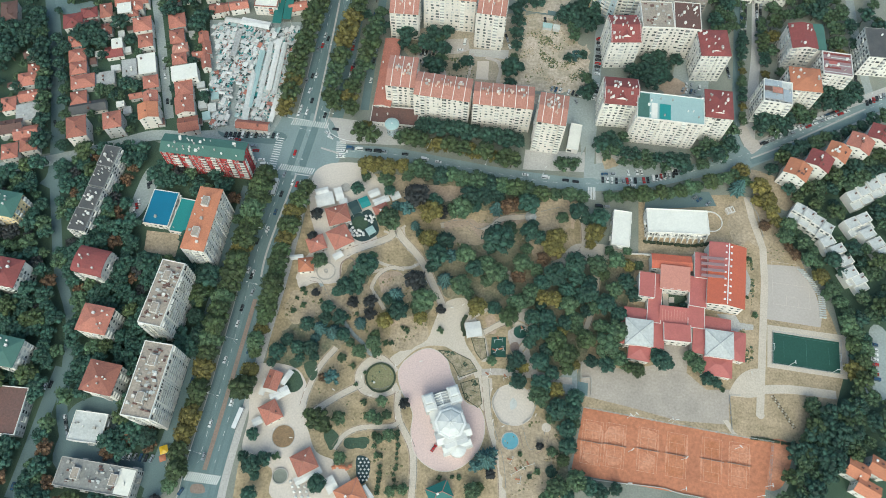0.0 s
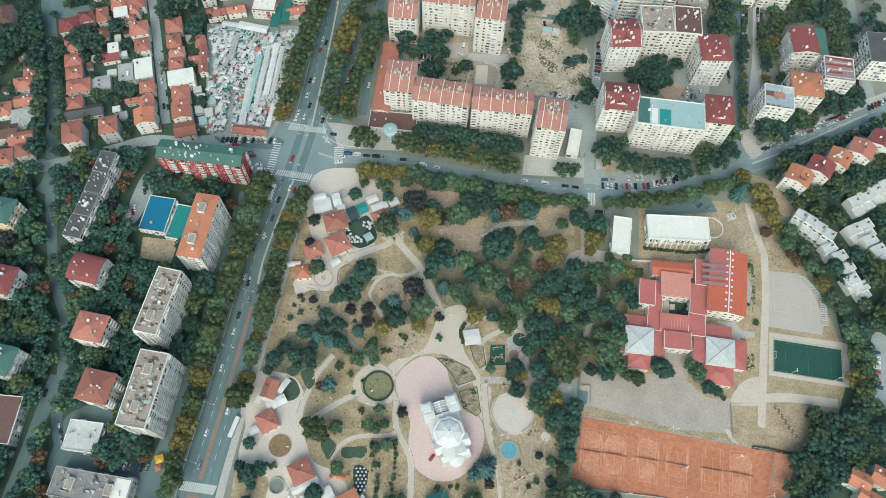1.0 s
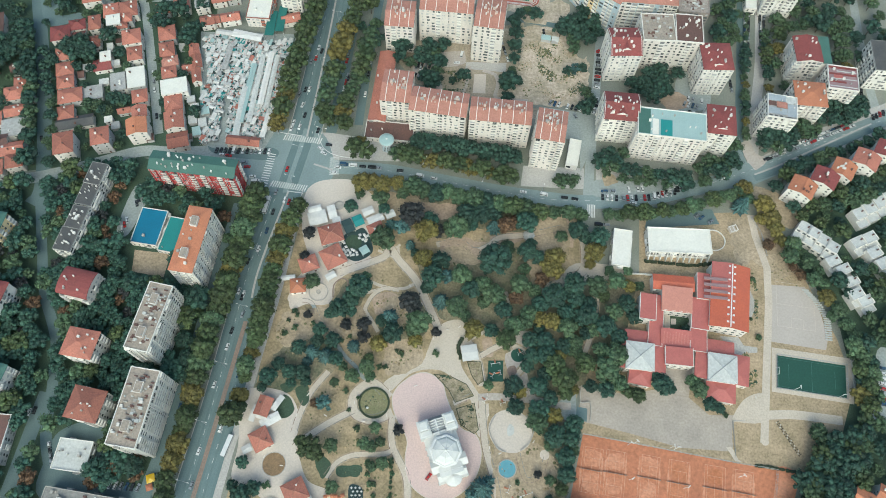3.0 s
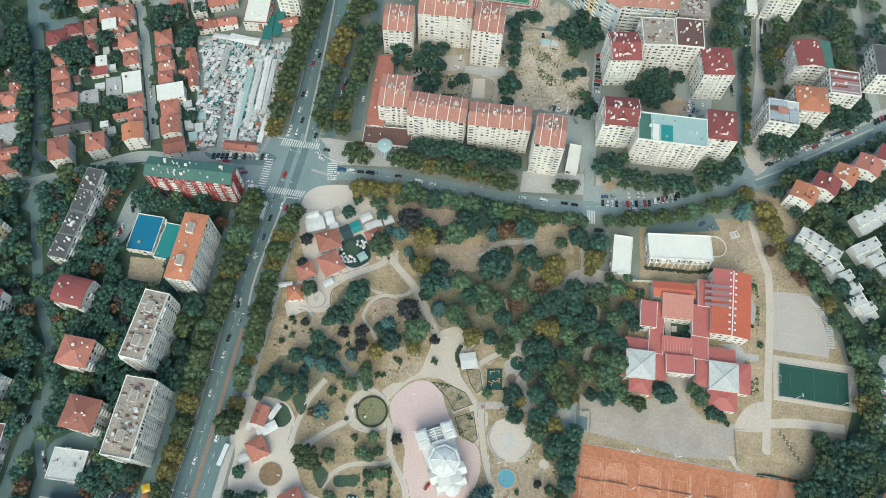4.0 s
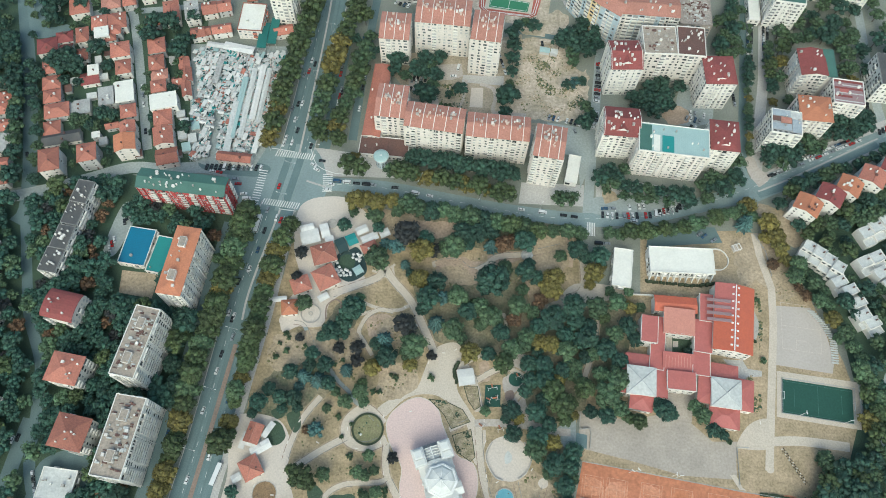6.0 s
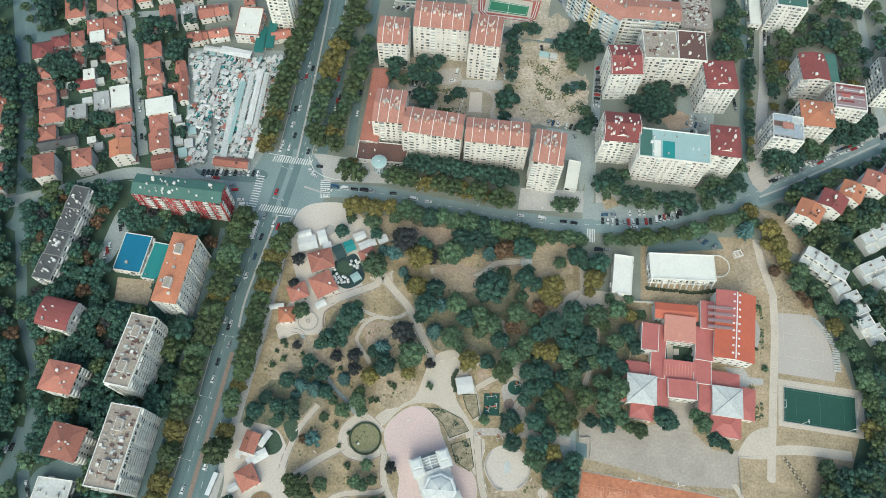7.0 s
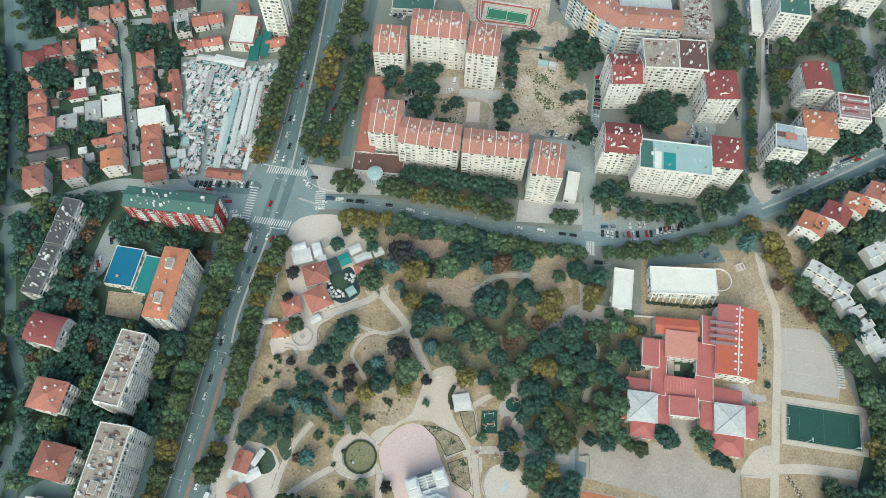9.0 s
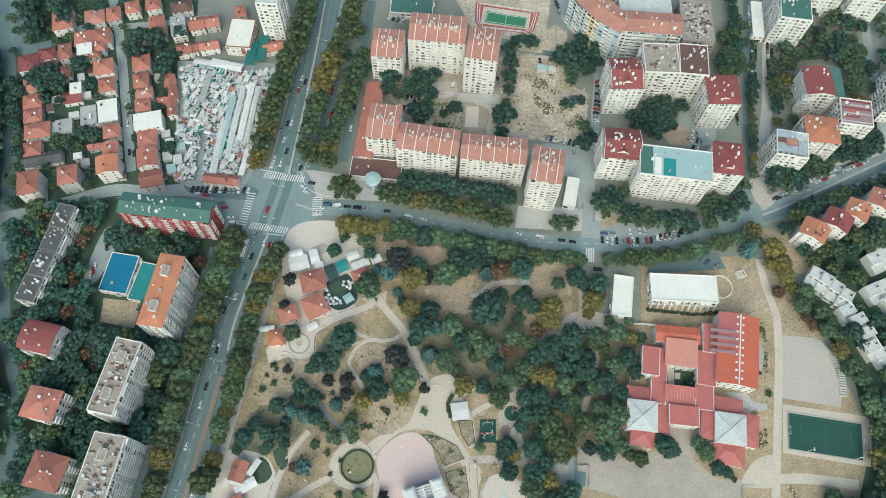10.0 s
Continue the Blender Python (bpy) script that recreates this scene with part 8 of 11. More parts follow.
area('traffic_island', [(-128.3, 35.4), (-122.9, 35.7), (-121.0, 31.7), (-128.1, 31.4)], 0.2, 'brick_paving', 'small brick paved traffic island', 'median')
crosswalk(-104.2, 266.6, -79.3, 264.8, 4.5, 17, -12)
crosswalk(-107.9, 232.3, -85.0, 229.7, 4.5, 16, -12)
crosswalk(-69.9, 253.4, -69.0, 240.2, 6, 9, 0)
crosswalk(-109.7, 254.4, -112.7, 229.9, 5, 14, 0)
crosswalk(90.6, 223.0, 95.7, 222.8, 9, 5, 0)
crosswalk(-132.7, 39.9, -114.2, 38.1, 5, 17, -14)
dashes([(-87.9, 366.8), (-92.1, 309.1), (-95.9, 269.7)], 3.0, 5.0)
dashes([(-103.7, 222.1), (-112.5, 178.1), (-116.4, 135.8), (-121.2, 90.0), (-127.2, 46.6)], 3.0, 5.0)
dashes([(-77.4, 367.4), (-82.0, 309.7), (-86.2, 270.2)], 3.0, 5.0)
dashes([(-92.9, 222.6), (-102.1, 178.6), (-106.5, 136.2), (-111.7, 90.5), (-118.1, 47.0)], 3.0, 5.0)
dashes([(-63.3, 246.0), (-33.7, 245.0), (3.3, 238.9), (40.0, 233.2), (76.3, 229.6), (131.2, 234.1), (161.3, 243.2), (192.2, 255.5), (228.2, 272.2), (269.4, 291.0), (298.1, 304.0)], 3.0, 4.0)
strip('stop_line', [(-106.9, 270.0), (-92.4, 268.1)], 0.5, 0.119, 'line_paint', 'white stop line', 'road marking')
strip('stop_line', [(-97.1, 227.4), (-86.8, 226.3)], 0.5, 0.119, 'line_paint', 'white stop line', 'road marking')
strip('kerb_line', [(-82.6, 271.3), (-77.6, 259.6), (-67.8, 254.4), (-56.5, 253.3)], 0.4, 0.17, 'line_paint', 'pale kerb', 'kerb')
strip('refuge_edge', [(-82.6, 247.6), (-70.4, 243.9)], 1.2, 0.17, 'pavement', 'narrow raised refuge', 'median')
street_lamp(-78.2, 363.2, -12)
street_lamp(-85.5, 324.0, -12)
street_lamp(-108.3, 182.9, -12)
street_lamp(-110.8, 147.8, -12)
street_lamp(-117.0, 114.0, -12)
street_lamp(-122.5, 82.0, -12)
street_lamp(-126.5, 51.1, -12)
street_lamp(-91.9, 254.5, -12)
street_lamp(-94.5, 233.0, -12)
street_lamp(-78.5, 268.4, -12)
street_lamp(-50.8, 251.0, 70, 9.0)
street_lamp(-11.8, 248.7, 70, 9.0)
street_lamp(25.3, 237.9, 70, 9.0)
street_lamp(61.8, 232.6, 70, 9.0)
street_lamp(105.3, 228.7, 70, 9.0)
street_lamp(142.1, 233.8, 70, 9.0)
street_lamp(176.5, 248.2, 70, 9.0)
street_lamp(212.5, 267.4, 70, 9.0)
street_lamp(249.3, 285.8, 70, 9.0)
street_lamp(282.8, 301.3, 70, 9.0)

# ---- park beds, pools, kerbs ----
disc('flower_bed', -32.3, 97.8, 7.6, 0.12, 'bed_lawn', 'round planted lawn bed with small flowers', 'flower bed')
ring('round_hedge', -32.3, 97.8, 7.6, 8.7, 0.0, 0.7, 'hedge', 'clipped ring hedge round a bed', 'hedge')
disc('dirt_bed', -83.0, 62.8, 6.0, 0.14, 'mulch', 'round bed of brown mulch', 'flower bed')
ring('bed_kerb', -83.0, 62.8, 6.0, 6.4, 0.0, 0.3, 'concrete', 'round concrete kerb', 'kerb')
disc('fountain_floor', 41.5, 65.7, 4.5, 0.25, 'water', 'shallow round blue pool', 'pool')
ring('fountain_rim', 41.5, 65.7, 4.5, 5.1, 0.0, 0.5, 'concrete', 'round concrete pool rim', 'kerb')
disc('round_pit', -82.0, 41.8, 3.8, 0.13, 'soil', 'round dark planting bed', 'flower bed')
ring('pit_wall', -82.0, 41.8, 3.8, 4.4, 0.0, 0.8, 'concrete', 'round concrete wall', 'kerb')
disc('play_disc', 47.4, 128.5, 4.0, 0.13, 'green_turf', 'round dark rubber play surface', 'play area')
ring('play_kerb', 47.4, 128.5, 4.0, 4.5, 0.0, 0.3, 'concrete', 'pale round kerb', 'kerb')
disc('sand_disc', 61.7, 73.9, 2.6, 0.13, 'plaza', 'small round paved spot', 'play area')
disc('monument_base', -63.6, 218.8, 2.6, 0.3, 'concrete', 'round stone fountain base', 'fountain')
ring('monument_rim', -63.6, 218.8, 2.6, 3.1, 0.0, 0.7, 'concrete', 'round stone fountain rim', 'fountain')
disc('lawn_disc', -52.5, 194.2, 5.0, 0.14, 'grass', 'round green lawn between tables', 'flower bed')
disc('grass_disc', -62.2, 39.2, 4.8, 0.13, 'grass', 'round dark green lawn', 'flower bed')
area('paved_court', [(82.2, 186.9), (113.6, 185.4), (111.5, 180.7), (81.7, 172.5), (71.3, 172.0)], 0.06, 'path', 'pale paved court beside the hall', 'ground')
area('play_area', [(30.6, 124.6), (39.1, 125.0), (38.9, 112.8), (30.1, 112.7)], 0.12, 'green_turf', 'dark green rubber playground surface', 'ground', smooth=False)
area('hedge_bed', [(-60.7, 67.0), (-55.4, 67.2), (-53.1, 63.3), (-55.6, 57.2), (-58.8, 58.5)], 0.13, 'grass', 'dark green ground cover bed', 'ground')
area('hedge_bed', [(-49.9, 61.9), (-43.2, 63.8), (-36.3, 63.2), (-37.2, 58.9), (-47.3, 58.1)], 0.13, 'grass', 'dark green ground cover bed', 'ground')
area('lawn', [(-87.6, 94.2), (-81.9, 100.0), (-76.5, 94.7), (-77.4, 88.8), (-83.6, 87.9)], 0.1, 'grass', 'green lawn patch', 'ground')
area('lawn', [(-85.1, 104.8), (-79.6, 107.7), (-77.5, 103.5), (-81.4, 101.0)], 0.1, 'grass', 'green lawn patch', 'ground')
area('lawn', [(-76.5, 103.5), (-69.7, 105.5), (-68.1, 97.3), (-72.3, 94.9)], 0.1, 'grass', 'green lawn patch', 'ground')
area('flower_field', [(-0.1, 115.4), (9.5, 114.5), (18.4, 110.5), (22.8, 104.1), (12.5, 100.0), (8.4, 107.4)], 0.09, 'bed_soil', 'dry planted flower bed', 'ground', smooth=False)
area('flower_field', [(13.3, 96.5), (23.2, 100.2), (25.7, 85.8), (23.5, 83.2), (16.1, 87.9)], 0.09, 'bed_soil', 'dry planted flower bed', 'ground', smooth=False)
area('flower_field', [(18.7, 123.4), (26.3, 123.7), (28.1, 112.6), (24.9, 110.5), (21.2, 115.7)], 0.09, 'bed_soil', 'dry planted flower bed', 'ground', smooth=False)
area('terrace_deck', [(-41.7, 53.9), (-35.5, 53.0), (-34.1, 47.7), (-35.7, 41.2), (-39.5, 39.8), (-41.6, 45.9)], 0.12, 'dark_canvas', 'dark teal terrace deck', 'ground')
area('cafe_terrace', [(-58.8, 198.2), (-52.1, 202.1), (-46.9, 203.9), (-41.6, 195.1), (-41.0, 187.4), (-50.3, 181.9), (-58.5, 187.6)], 0.1, 'dark_canvas', 'dark teal paved cafe terrace', 'ground')
ring('seat_wall', -70.1, 161.4, 5.2, 5.8, 0.0, 0.6, 'concrete', 'round low stone seating wall', 'kerb')
ring('planter_rim', -70.1, 161.4, 0.8, 1.3, 0.0, 0.7, 'concrete', 'round stone planter', 'planter')
strip('bed_edge', [(-61.2, 158.2), (-61.4, 166.3), (-56.9, 170.6), (-53.2, 167.8), (-54.8, 162.1)], 0.8, 0.16, 'brick_paving', 'brown brick edging of a bed', 'kerb')
area('worn_ground', [(-74.7, 150.2), (-48.0, 155.1), (-40.1, 141.2), (-52.8, 133.5), (-72.7, 132.6), (-85.3, 126.8), (-91.3, 135.2), (-87.9, 147.8)], 0.035, 'sand', 'bare sandy ground in the park', 'ground')
area('worn_ground', [(-31.1, 156.0), (-21.3, 161.9), (-12.4, 156.9), (-20.0, 142.1), (-29.9, 139.9)], 0.036, 'sand', 'bare sandy ground in the park', 'ground')
area('worn_ground', [(-26.0, 131.3), (-13.0, 135.4), (-5.7, 123.6), (-18.3, 114.5), (-28.2, 115.8)], 0.036, 'sand', 'bare sandy ground in the park', 'ground')
area('worn_ground', [(-0.2, 191.3), (15.5, 196.0), (22.7, 184.7), (12.3, 182.3), (1.8, 185.6)], 0.036, 'sand', 'bare sandy ground in the park', 'ground')
area('worn_ground', [(58.0, 214.0), (76.0, 219.0), (79.0, 199.2), (70.0, 190.9), (64.5, 179.2), (55.9, 182.5), (54.3, 197.9)], 0.036, 'sand', 'bare sandy ground in the park', 'ground')
area('worn_ground', [(34.4, 78.0), (59.6, 79.1), (68.7, 64.1), (59.0, 37.1), (40.9, 36.4)], 0.036, 'sand', 'bare sandy ground in the park', 'ground')
area('worn_ground', [(-32.7, 229.9), (-14.4, 226.7), (-17.3, 214.2), (-31.7, 215.5)], 0.036, 'sand', 'bare sandy ground in the park', 'ground')
area('worn_ground', [(57.6, 182.6), (69.8, 179.4), (74.7, 168.4), (60.8, 164.1), (55.8, 171.2)], 0.036, 'sand', 'bare sandy ground in the park', 'ground')
area('dry_field', [(167.5, 96.7), (181.7, 83.0), (185.3, 97.5), (223.9, 97.6), (210.7, 76.5), (190.8, 69.5), (166.6, 76.1)], 0.05, 'field_grass', 'dry brownish field by the school', 'ground')
area('sand_track', [(200.2, 246.1), (220.6, 234.5), (219.9, 218.1), (202.3, 221.3), (196.7, 233.3)], 0.04, 'sand', 'bare sandy ground by the street', 'ground')
area('sand_track', [(180.1, 216.1), (195.6, 225.0), (210.9, 205.7), (215.6, 190.4), (200.4, 182.0), (191.4, 193.0), (180.8, 192.5)], 0.045, 'sand', 'bare sandy slope', 'ground')
area('play_lot', [(-182.9, 183.0), (-161.0, 181.4), (-162.3, 166.2), (-181.8, 169.0)], 0.05, 'sand', 'sandy yard beside the hall', 'ground', smooth=False)
area('dirt_lot', [(102.9, 251.7), (111.8, 245.7), (102.3, 241.0)], 0.04, 'sand', 'bare ground', 'ground')
area('dirt_lot', [(143.0, 314.9), (156.8, 315.6), (161.8, 306.4), (147.7, 301.0)], 0.04, 'bare_dirt', 'bare brown ground', 'ground')
area('school_court', [(133.0, 158.4), (147.6, 157.3), (146.6, 147.2), (132.1, 147.5)], 0.06, 'grass', 'small planted school courtyard', 'ground', smooth=False)
strip('pale_kerb', [(-19.6, 107.8), (-11.8, 114.2), (-3.7, 115.9), (4.7, 110.6), (8.3, 100.8), (15.8, 86.6), (24.8, 82.3), (27.5, 71.5), (23.7, 59.1), (13.2, 49.7), (1.0, 48.6), (-10.1, 56.1), (-13.3, 68.1), (-13.0, 79.0), (-20.1, 91.4), (-22.4, 101.1), (-19.6, 107.8)], 0.5, 0.17, 'plaza', 'pale kerb round the pink plaza', 'kerb')
low_wall([(34.8, 93.9), (31.7, 85.8), (36.0, 76.5), (40.7, 74.5)], 0.6, 0.8, 'concrete', 'curved low stone wall')
low_wall([(51.8, 94.7), (55.9, 87.8), (53.3, 79.5), (48.6, 75.5)], 0.6, 0.8, 'concrete', 'curved low stone wall')
low_wall([(79.1, 48.2), (89.7, 46.9), (104.9, 45.8), (123.1, 44.5), (132.1, 42.3), (150.0, 39.6)], 0.4, 1.0, 'concrete', 'long low concrete boundary wall')
low_wall([(123.8, 181.3), (129.0, 181.2)], 0.4, 2, 'render_white', 'white boundary wall')
low_wall([(239.0, 136.1), (236.7, 109.6)], 0.8, 1.5, 'concrete', 'concrete edge wall')
low_wall([(113.3, 181.6), (127.2, 181.5)], 0.4, 1.8, 'render_white', 'white boundary wall')
low_wall([(82.9, 112.5), (82.0, 103.2), (87.4, 102.8), (87.0, 93.0)], 0.4, 1.2, 'concrete', 'low concrete wall')
fence([(82.9, 85.8), (110.3, 82.0), (138.4, 77.9), (166.3, 73.9), (186.7, 71.4)], 3, 'tall wire fence posts and rails round the tennis courts')
fence([(186.7, 71.4), (180.0, 41.7)], 3, 'tall wire fence posts and rails round the tennis courts')
fence([(195.9, 135.8), (235.1, 131.4), (232.2, 111.7), (193.1, 116.2), (195.9, 135.8)], 2, 'metal fence round the sports pitch')
fence([(199.0, 197.3), (197.6, 213.0), (192.0, 224.8)], 1.2, 'low metal fence along the path')
post_row = thing('post_row', 190.7, 97.1, -60.6, 'double row of short dark and white posts on dry grass', 'posts', kind='structure')
for i in range(20):
    for fy in (-0.55, 0.55):
        part('post', Geo().box(-0.3, -0.22, 0, 0.3, 0.22, 0.55, 0, 0.04), 'rubber' if (i + (fy > 0)) % 3 else 'line_paint', post_row, at=pose(i * 1.05, fy, 0))
fence([(165.2, 77.6), (165.9, 96.6), (172.4, 96.9)], 1.2, 'low metal fence by the yard')

# ---- tennis courts and pitch ----
tennis_court(86.6, 67.0, -8.2)
tennis_court(99.3, 65.8, -8.2)
tennis_court(117.2, 64.1, -8.2)
tennis_court(132.9, 62.1, -8.2, 'deep_clay')
tennis_court(152.0, 60.2, -8.2, 'deep_clay')
tennis_court(166.9, 58.5, -8.2)
lines = thing('pitch_lines', 214.3, 123.6, -7.0, 'white boundary lines on green turf', 'pitch lines', kind='structure')
lines_on(lines, [(-19, -8.5, 19, -8.5), (-19, 8.5, 19, 8.5), (-19, -8.5, -19, 8.5), (19, -8.5, 19, 8.5), (0, -8.5, 0, 8.5), (-13, -5, -13, 5), (13, -5, 13, 5)], 0.12, 0.16, 'turf_line')
for gx in (-19.2, 19.2):
    goal = thing('goal', lines.location.x + gx * math.cos(lines.rotation_euler.z), lines.location.y + gx * math.sin(lines.rotation_euler.z), math.degrees(lines.rotation_euler.z), 'white metal football goal on the turf', 'goal', 'goals')
    for gy in (-2, 2):
        part('goal_post', Geo().tube(0, gy, 0.1, 2.1, 0.08, 0.08, 8), 'white_metal', goal)
    part('crossbar', Geo().bar((0, -2, 2.1), (0, 2, 2.1), 0.08), 'white_metal', goal)
    part('net_frame', Geo().bar((0, -2, 2.1), (math.copysign(1.2, gx), -2, 0.15), 0.05).bar((0, 2, 2.1), (math.copysign(1.2, gx), 2, 0.15), 0.05), 'white_metal', goal)

# ---- track at the top ----
area('running_track', [(22.0, 410.5), (60.3, 404.2), (66.1, 403.5), (62.1, 387.1), (58.2, 384.5), (25.6, 387.4), (21.7, 392.1)], 0.05, 'red_track', 'red running track round a court', 'ground', smooth=False)
area('track_inner', [(27.6, 406.3), (60.3, 402.2), (58.2, 387.8), (25.5, 391.3)], 0.08, 'path', 'pale paved border', 'ground', smooth=False)
area('green_court', [(30.0, 402.4), (57.5, 398.1), (55.5, 389.1), (28.6, 392.5)], 0.1, 'green_court', 'green sports court', 'ground', smooth=False)
area('yard', [(1.1, 426.1), (76.4, 430.5), (67.5, 368.3), (52.4, 369.8), (44.8, 378.9), (21.9, 382.4)], 0.03, 'rough_sand', 'bare sandy schoolyard', 'ground', smooth=False)
area('yard', [(78.3, 425.5), (88.1, 420.9), (100.4, 386.9), (94.5, 381.7), (79.8, 405.3)], 0.06, 'old_asphalt', 'grey car park', 'ground', smooth=False)
strip('track_line', [(23.6, 409.6), (59.1, 404.7), (64.5, 403.1), (60.8, 387.8), (57.2, 385.4), (26.8, 388.2), (23.2, 392.5), (23.6, 409.6)], 0.5, 0.09, 'line_paint', 'white running track line', 'track line', smooth=False)
strip('track_line', [(25.1, 408.7), (57.9, 404.1), (63.0, 402.7), (59.5, 388.6), (56.2, 386.3), (28.1, 388.9), (24.7, 392.9), (25.1, 408.7)], 0.5, 0.092, 'line_paint', 'white running track line', 'track line', smooth=False)
strip('court_line', [(43.6, 400.7), (42.1, 390.3)], 0.3, 0.22, 'line_paint', 'white court line', 'court line', smooth=False)
strip('court_line', [(30.8, 401.5), (56.7, 397.5), (54.8, 390.1), (29.3, 393.5), (30.8, 401.5)], 0.3, 0.22, 'line_paint', 'white court line', 'court line', smooth=False)

# ---- school ----
school = thing('school', 140.4, 140.3, 0, 'sprawling school with red and pink metal roofs and white pavilion roofs', 'school')
wing(school, -2.7, 33.7, -2.6, 23.3, 8.6, 8, 'render_cream', 'sheet_red', 'gable', 1.2, True)
wing(school, -2.0, 23.0, -4.6, 16.6, 14.1, 9.2, 'render_cream', 'sheet_salmon', 'shed', 1.2, True)
wing(school, -19.2, 17.8, -6.3, 8.9, 15.2, 10, 'render_cream', 'sheet_pink', 'flat', 1.2, True)
wing(school, -14.3, 10.8, -7.8, 7.6, 30.4, 7, 'render_cream', 'sheet_pink', 'flat', 1.2, True)
wing(school, 28.4, 25.7, -8.6, 21.3, 39.0, 11, 'render_cream', 'sheet_red', 'gable_y', 2.5, True)
wing(school, 14.5, 32.1, -5.7, 7.4, 16.0, 9, 'render_cream', 'sheet_pink', 'flat', 1.2, True)
wing(school, 11.4, 15.4, -7.5, 9.9, 18.5, 8, 'render_cream', 'sheet_pink', 'flat', 1.2, True)
wing(school, 8.7, -0.2, -5.9, 9.1, 13.1, 7.5, 'render_cream', 'sheet_pink', 'flat', 1.2, True)
wing(school, -3.9, 0.0, -4.4, 16.7, 9.5, 7, 'render_cream', 'sheet_pink', 'shed', 1.5, True)
wing(school, -3.6, -10.7, -3.7, 15.2, 10.0, 9, 'render_cream', 'sheet_pink', 'flat', 1.2, True)
wing(school, -23.1, -9.8, -5.9, 24.6, 17.6, 6.5, 'render_cream', 'sheet_pink', 'hip', 1.6, True)
wing(school, -25.8, -11.7, -4.9, 15.1, 15.0, 10, 'render_cream', 'pale_roof', 'hip', 1.0, True)
for sx in (-1, 1):
    for sy in (-1, 1):
        part('hip_bar', Geo().bar((sx * 7.95, sy * 7.9, 10.1), (0, 0, 11.12), 0.12), 'steel', school, at=pose(-25.8, -11.7, 0, 0, 0, -4.9))
wing(school, -25.3, -21.0, -10.5, 11.7, 11.6, 6, 'render_cream', 'sheet_pink', 'hip', 1.5, True)
wing(school, -26.0, -0.7, -5.0, 12.8, 9.2, 6, 'render_cream', 'sheet_pink', 'hip', 1.2, True)
wing(school, 20.8, -14.9, -9.1, 29.3, 16.5, 6.5, 'render_cream', 'sheet_pink', 'hip', 1.6, True)
wing(school, 19.7, -16.6, -6.0, 15.3, 15.2, 10, 'render_cream', 'pale_roof', 'hip', 1.0, True)
for sx in (-1, 1):
    for sy in (-1, 1):
        part('hip_bar', Geo().bar((sx * 8.05, sy * 8.0, 10.1), (0, 0, 11.12), 0.12), 'steel', school, at=pose(19.7, -16.6, 0, 0, 0, -6.0))
wing(school, 18.7, -28.0, -8.2, 15.6, 12.1, 6, 'render_cream', 'sheet_pink', 'hip', 1.5, True)
wing(school, 20.3, -5.2, -6.9, 16.3, 10.5, 6, 'render_cream', 'sheet_pink', 'hip', 1.2, True)
# ribbed skylights along the hall's ridge
for i in range(9):
    for side in (-1, 1):
        part('skylight', Geo().box(side * 1.5 - 0.65, -0.55, -0.2, side * 1.5 + 0.65, 0.55, 0.55, 0, 0.1), 'white_metal', school, at=pose(28.4, 25.7, 13.0, 0, 0, -8.6) @ pose(0, -16.5 + 4.3 * i, 0))
part('ridge_cap', Geo().box(-0.3, -19.6, 13.3, 0.3, 19.6, 13.72), 'white_metal', school, at=pose(28.4, 25.7, 0, 0, 0, -8.6))
part('skylight', Geo().box(-6.5, -0.9, -0.3, 6.5, 0.9, 0.28, 0, 0.05), 'sheet_mauve', school, at=pose(20.8, 35.7, 12.1, 0, -13, -9), label='dull mauve sheet strip')
part('skylight', Geo().box(-6.5, -0.9, -0.3, 6.5, 0.9, 0.28, 0, 0.05), 'sheet_mauve', school, at=pose(20.4, 31.9, 12.1, 0, -13, -9), label='dull mauve sheet strip')
part('skylight', Geo().box(-6.5, -0.9, -0.3, 6.5, 0.9, 0.28, 0, 0.05), 'sheet_mauve', school, at=pose(20.0, 28.0, 12.1, 0, -13, -9), label='dull mauve sheet strip')
part('skylight', Geo().box(-6.5, -0.9, -0.3, 6.5, 0.9, 0.28, 0, 0.05), 'sheet_mauve', school, at=pose(19.6, 24.2, 12.1, 0, -13, -9), label='dull mauve sheet strip')

area('court_path', [(133.2, 156.6), (136.6, 156.7), (135.8, 146.6), (132.4, 146.5)], 0.09, 'path', 'pale paved square in the school courtyard', 'path', smooth=False)
area('court_path', [(136.8, 154.6), (139.9, 154.7), (139.5, 151.1), (136.5, 151.0)], 0.09, 'plaza', 'pale paved square in the school courtyard', 'path', smooth=False)
for i in range(9):
    part('worn_streak', Geo().box(-0.16, -3.4 + 0.3 * (i % 3), 0, 0.16, 3.6 - 0.5 * (i % 4), 0.06), 'sheet_salmon', school, at=pose(-11.0 + 1.7 * i, 0.1, 7.82, 8.8, 0, -4.4), label='paler worn streak')
yard_lines = thing('court_lines', 212.6, 165.8, -6, 'faint white ball court lines on pale asphalt', 'court lines', kind='structure')
lines_on(yard_lines, [(-12, -14, 10, -14), (-12, 14, 4, 14), (-12, -14, -12, 14), (10, -14, 10, 2), (-12, 0, 10, 0), (-4, -14, -4, -8), (3, -14, 3, -8), (-4, -8, 3, -8)], 0.16, 0.12, 'plaza')

# ---- church ----
church(7.4, 73.7, 20.6, 35.4, -2.0)

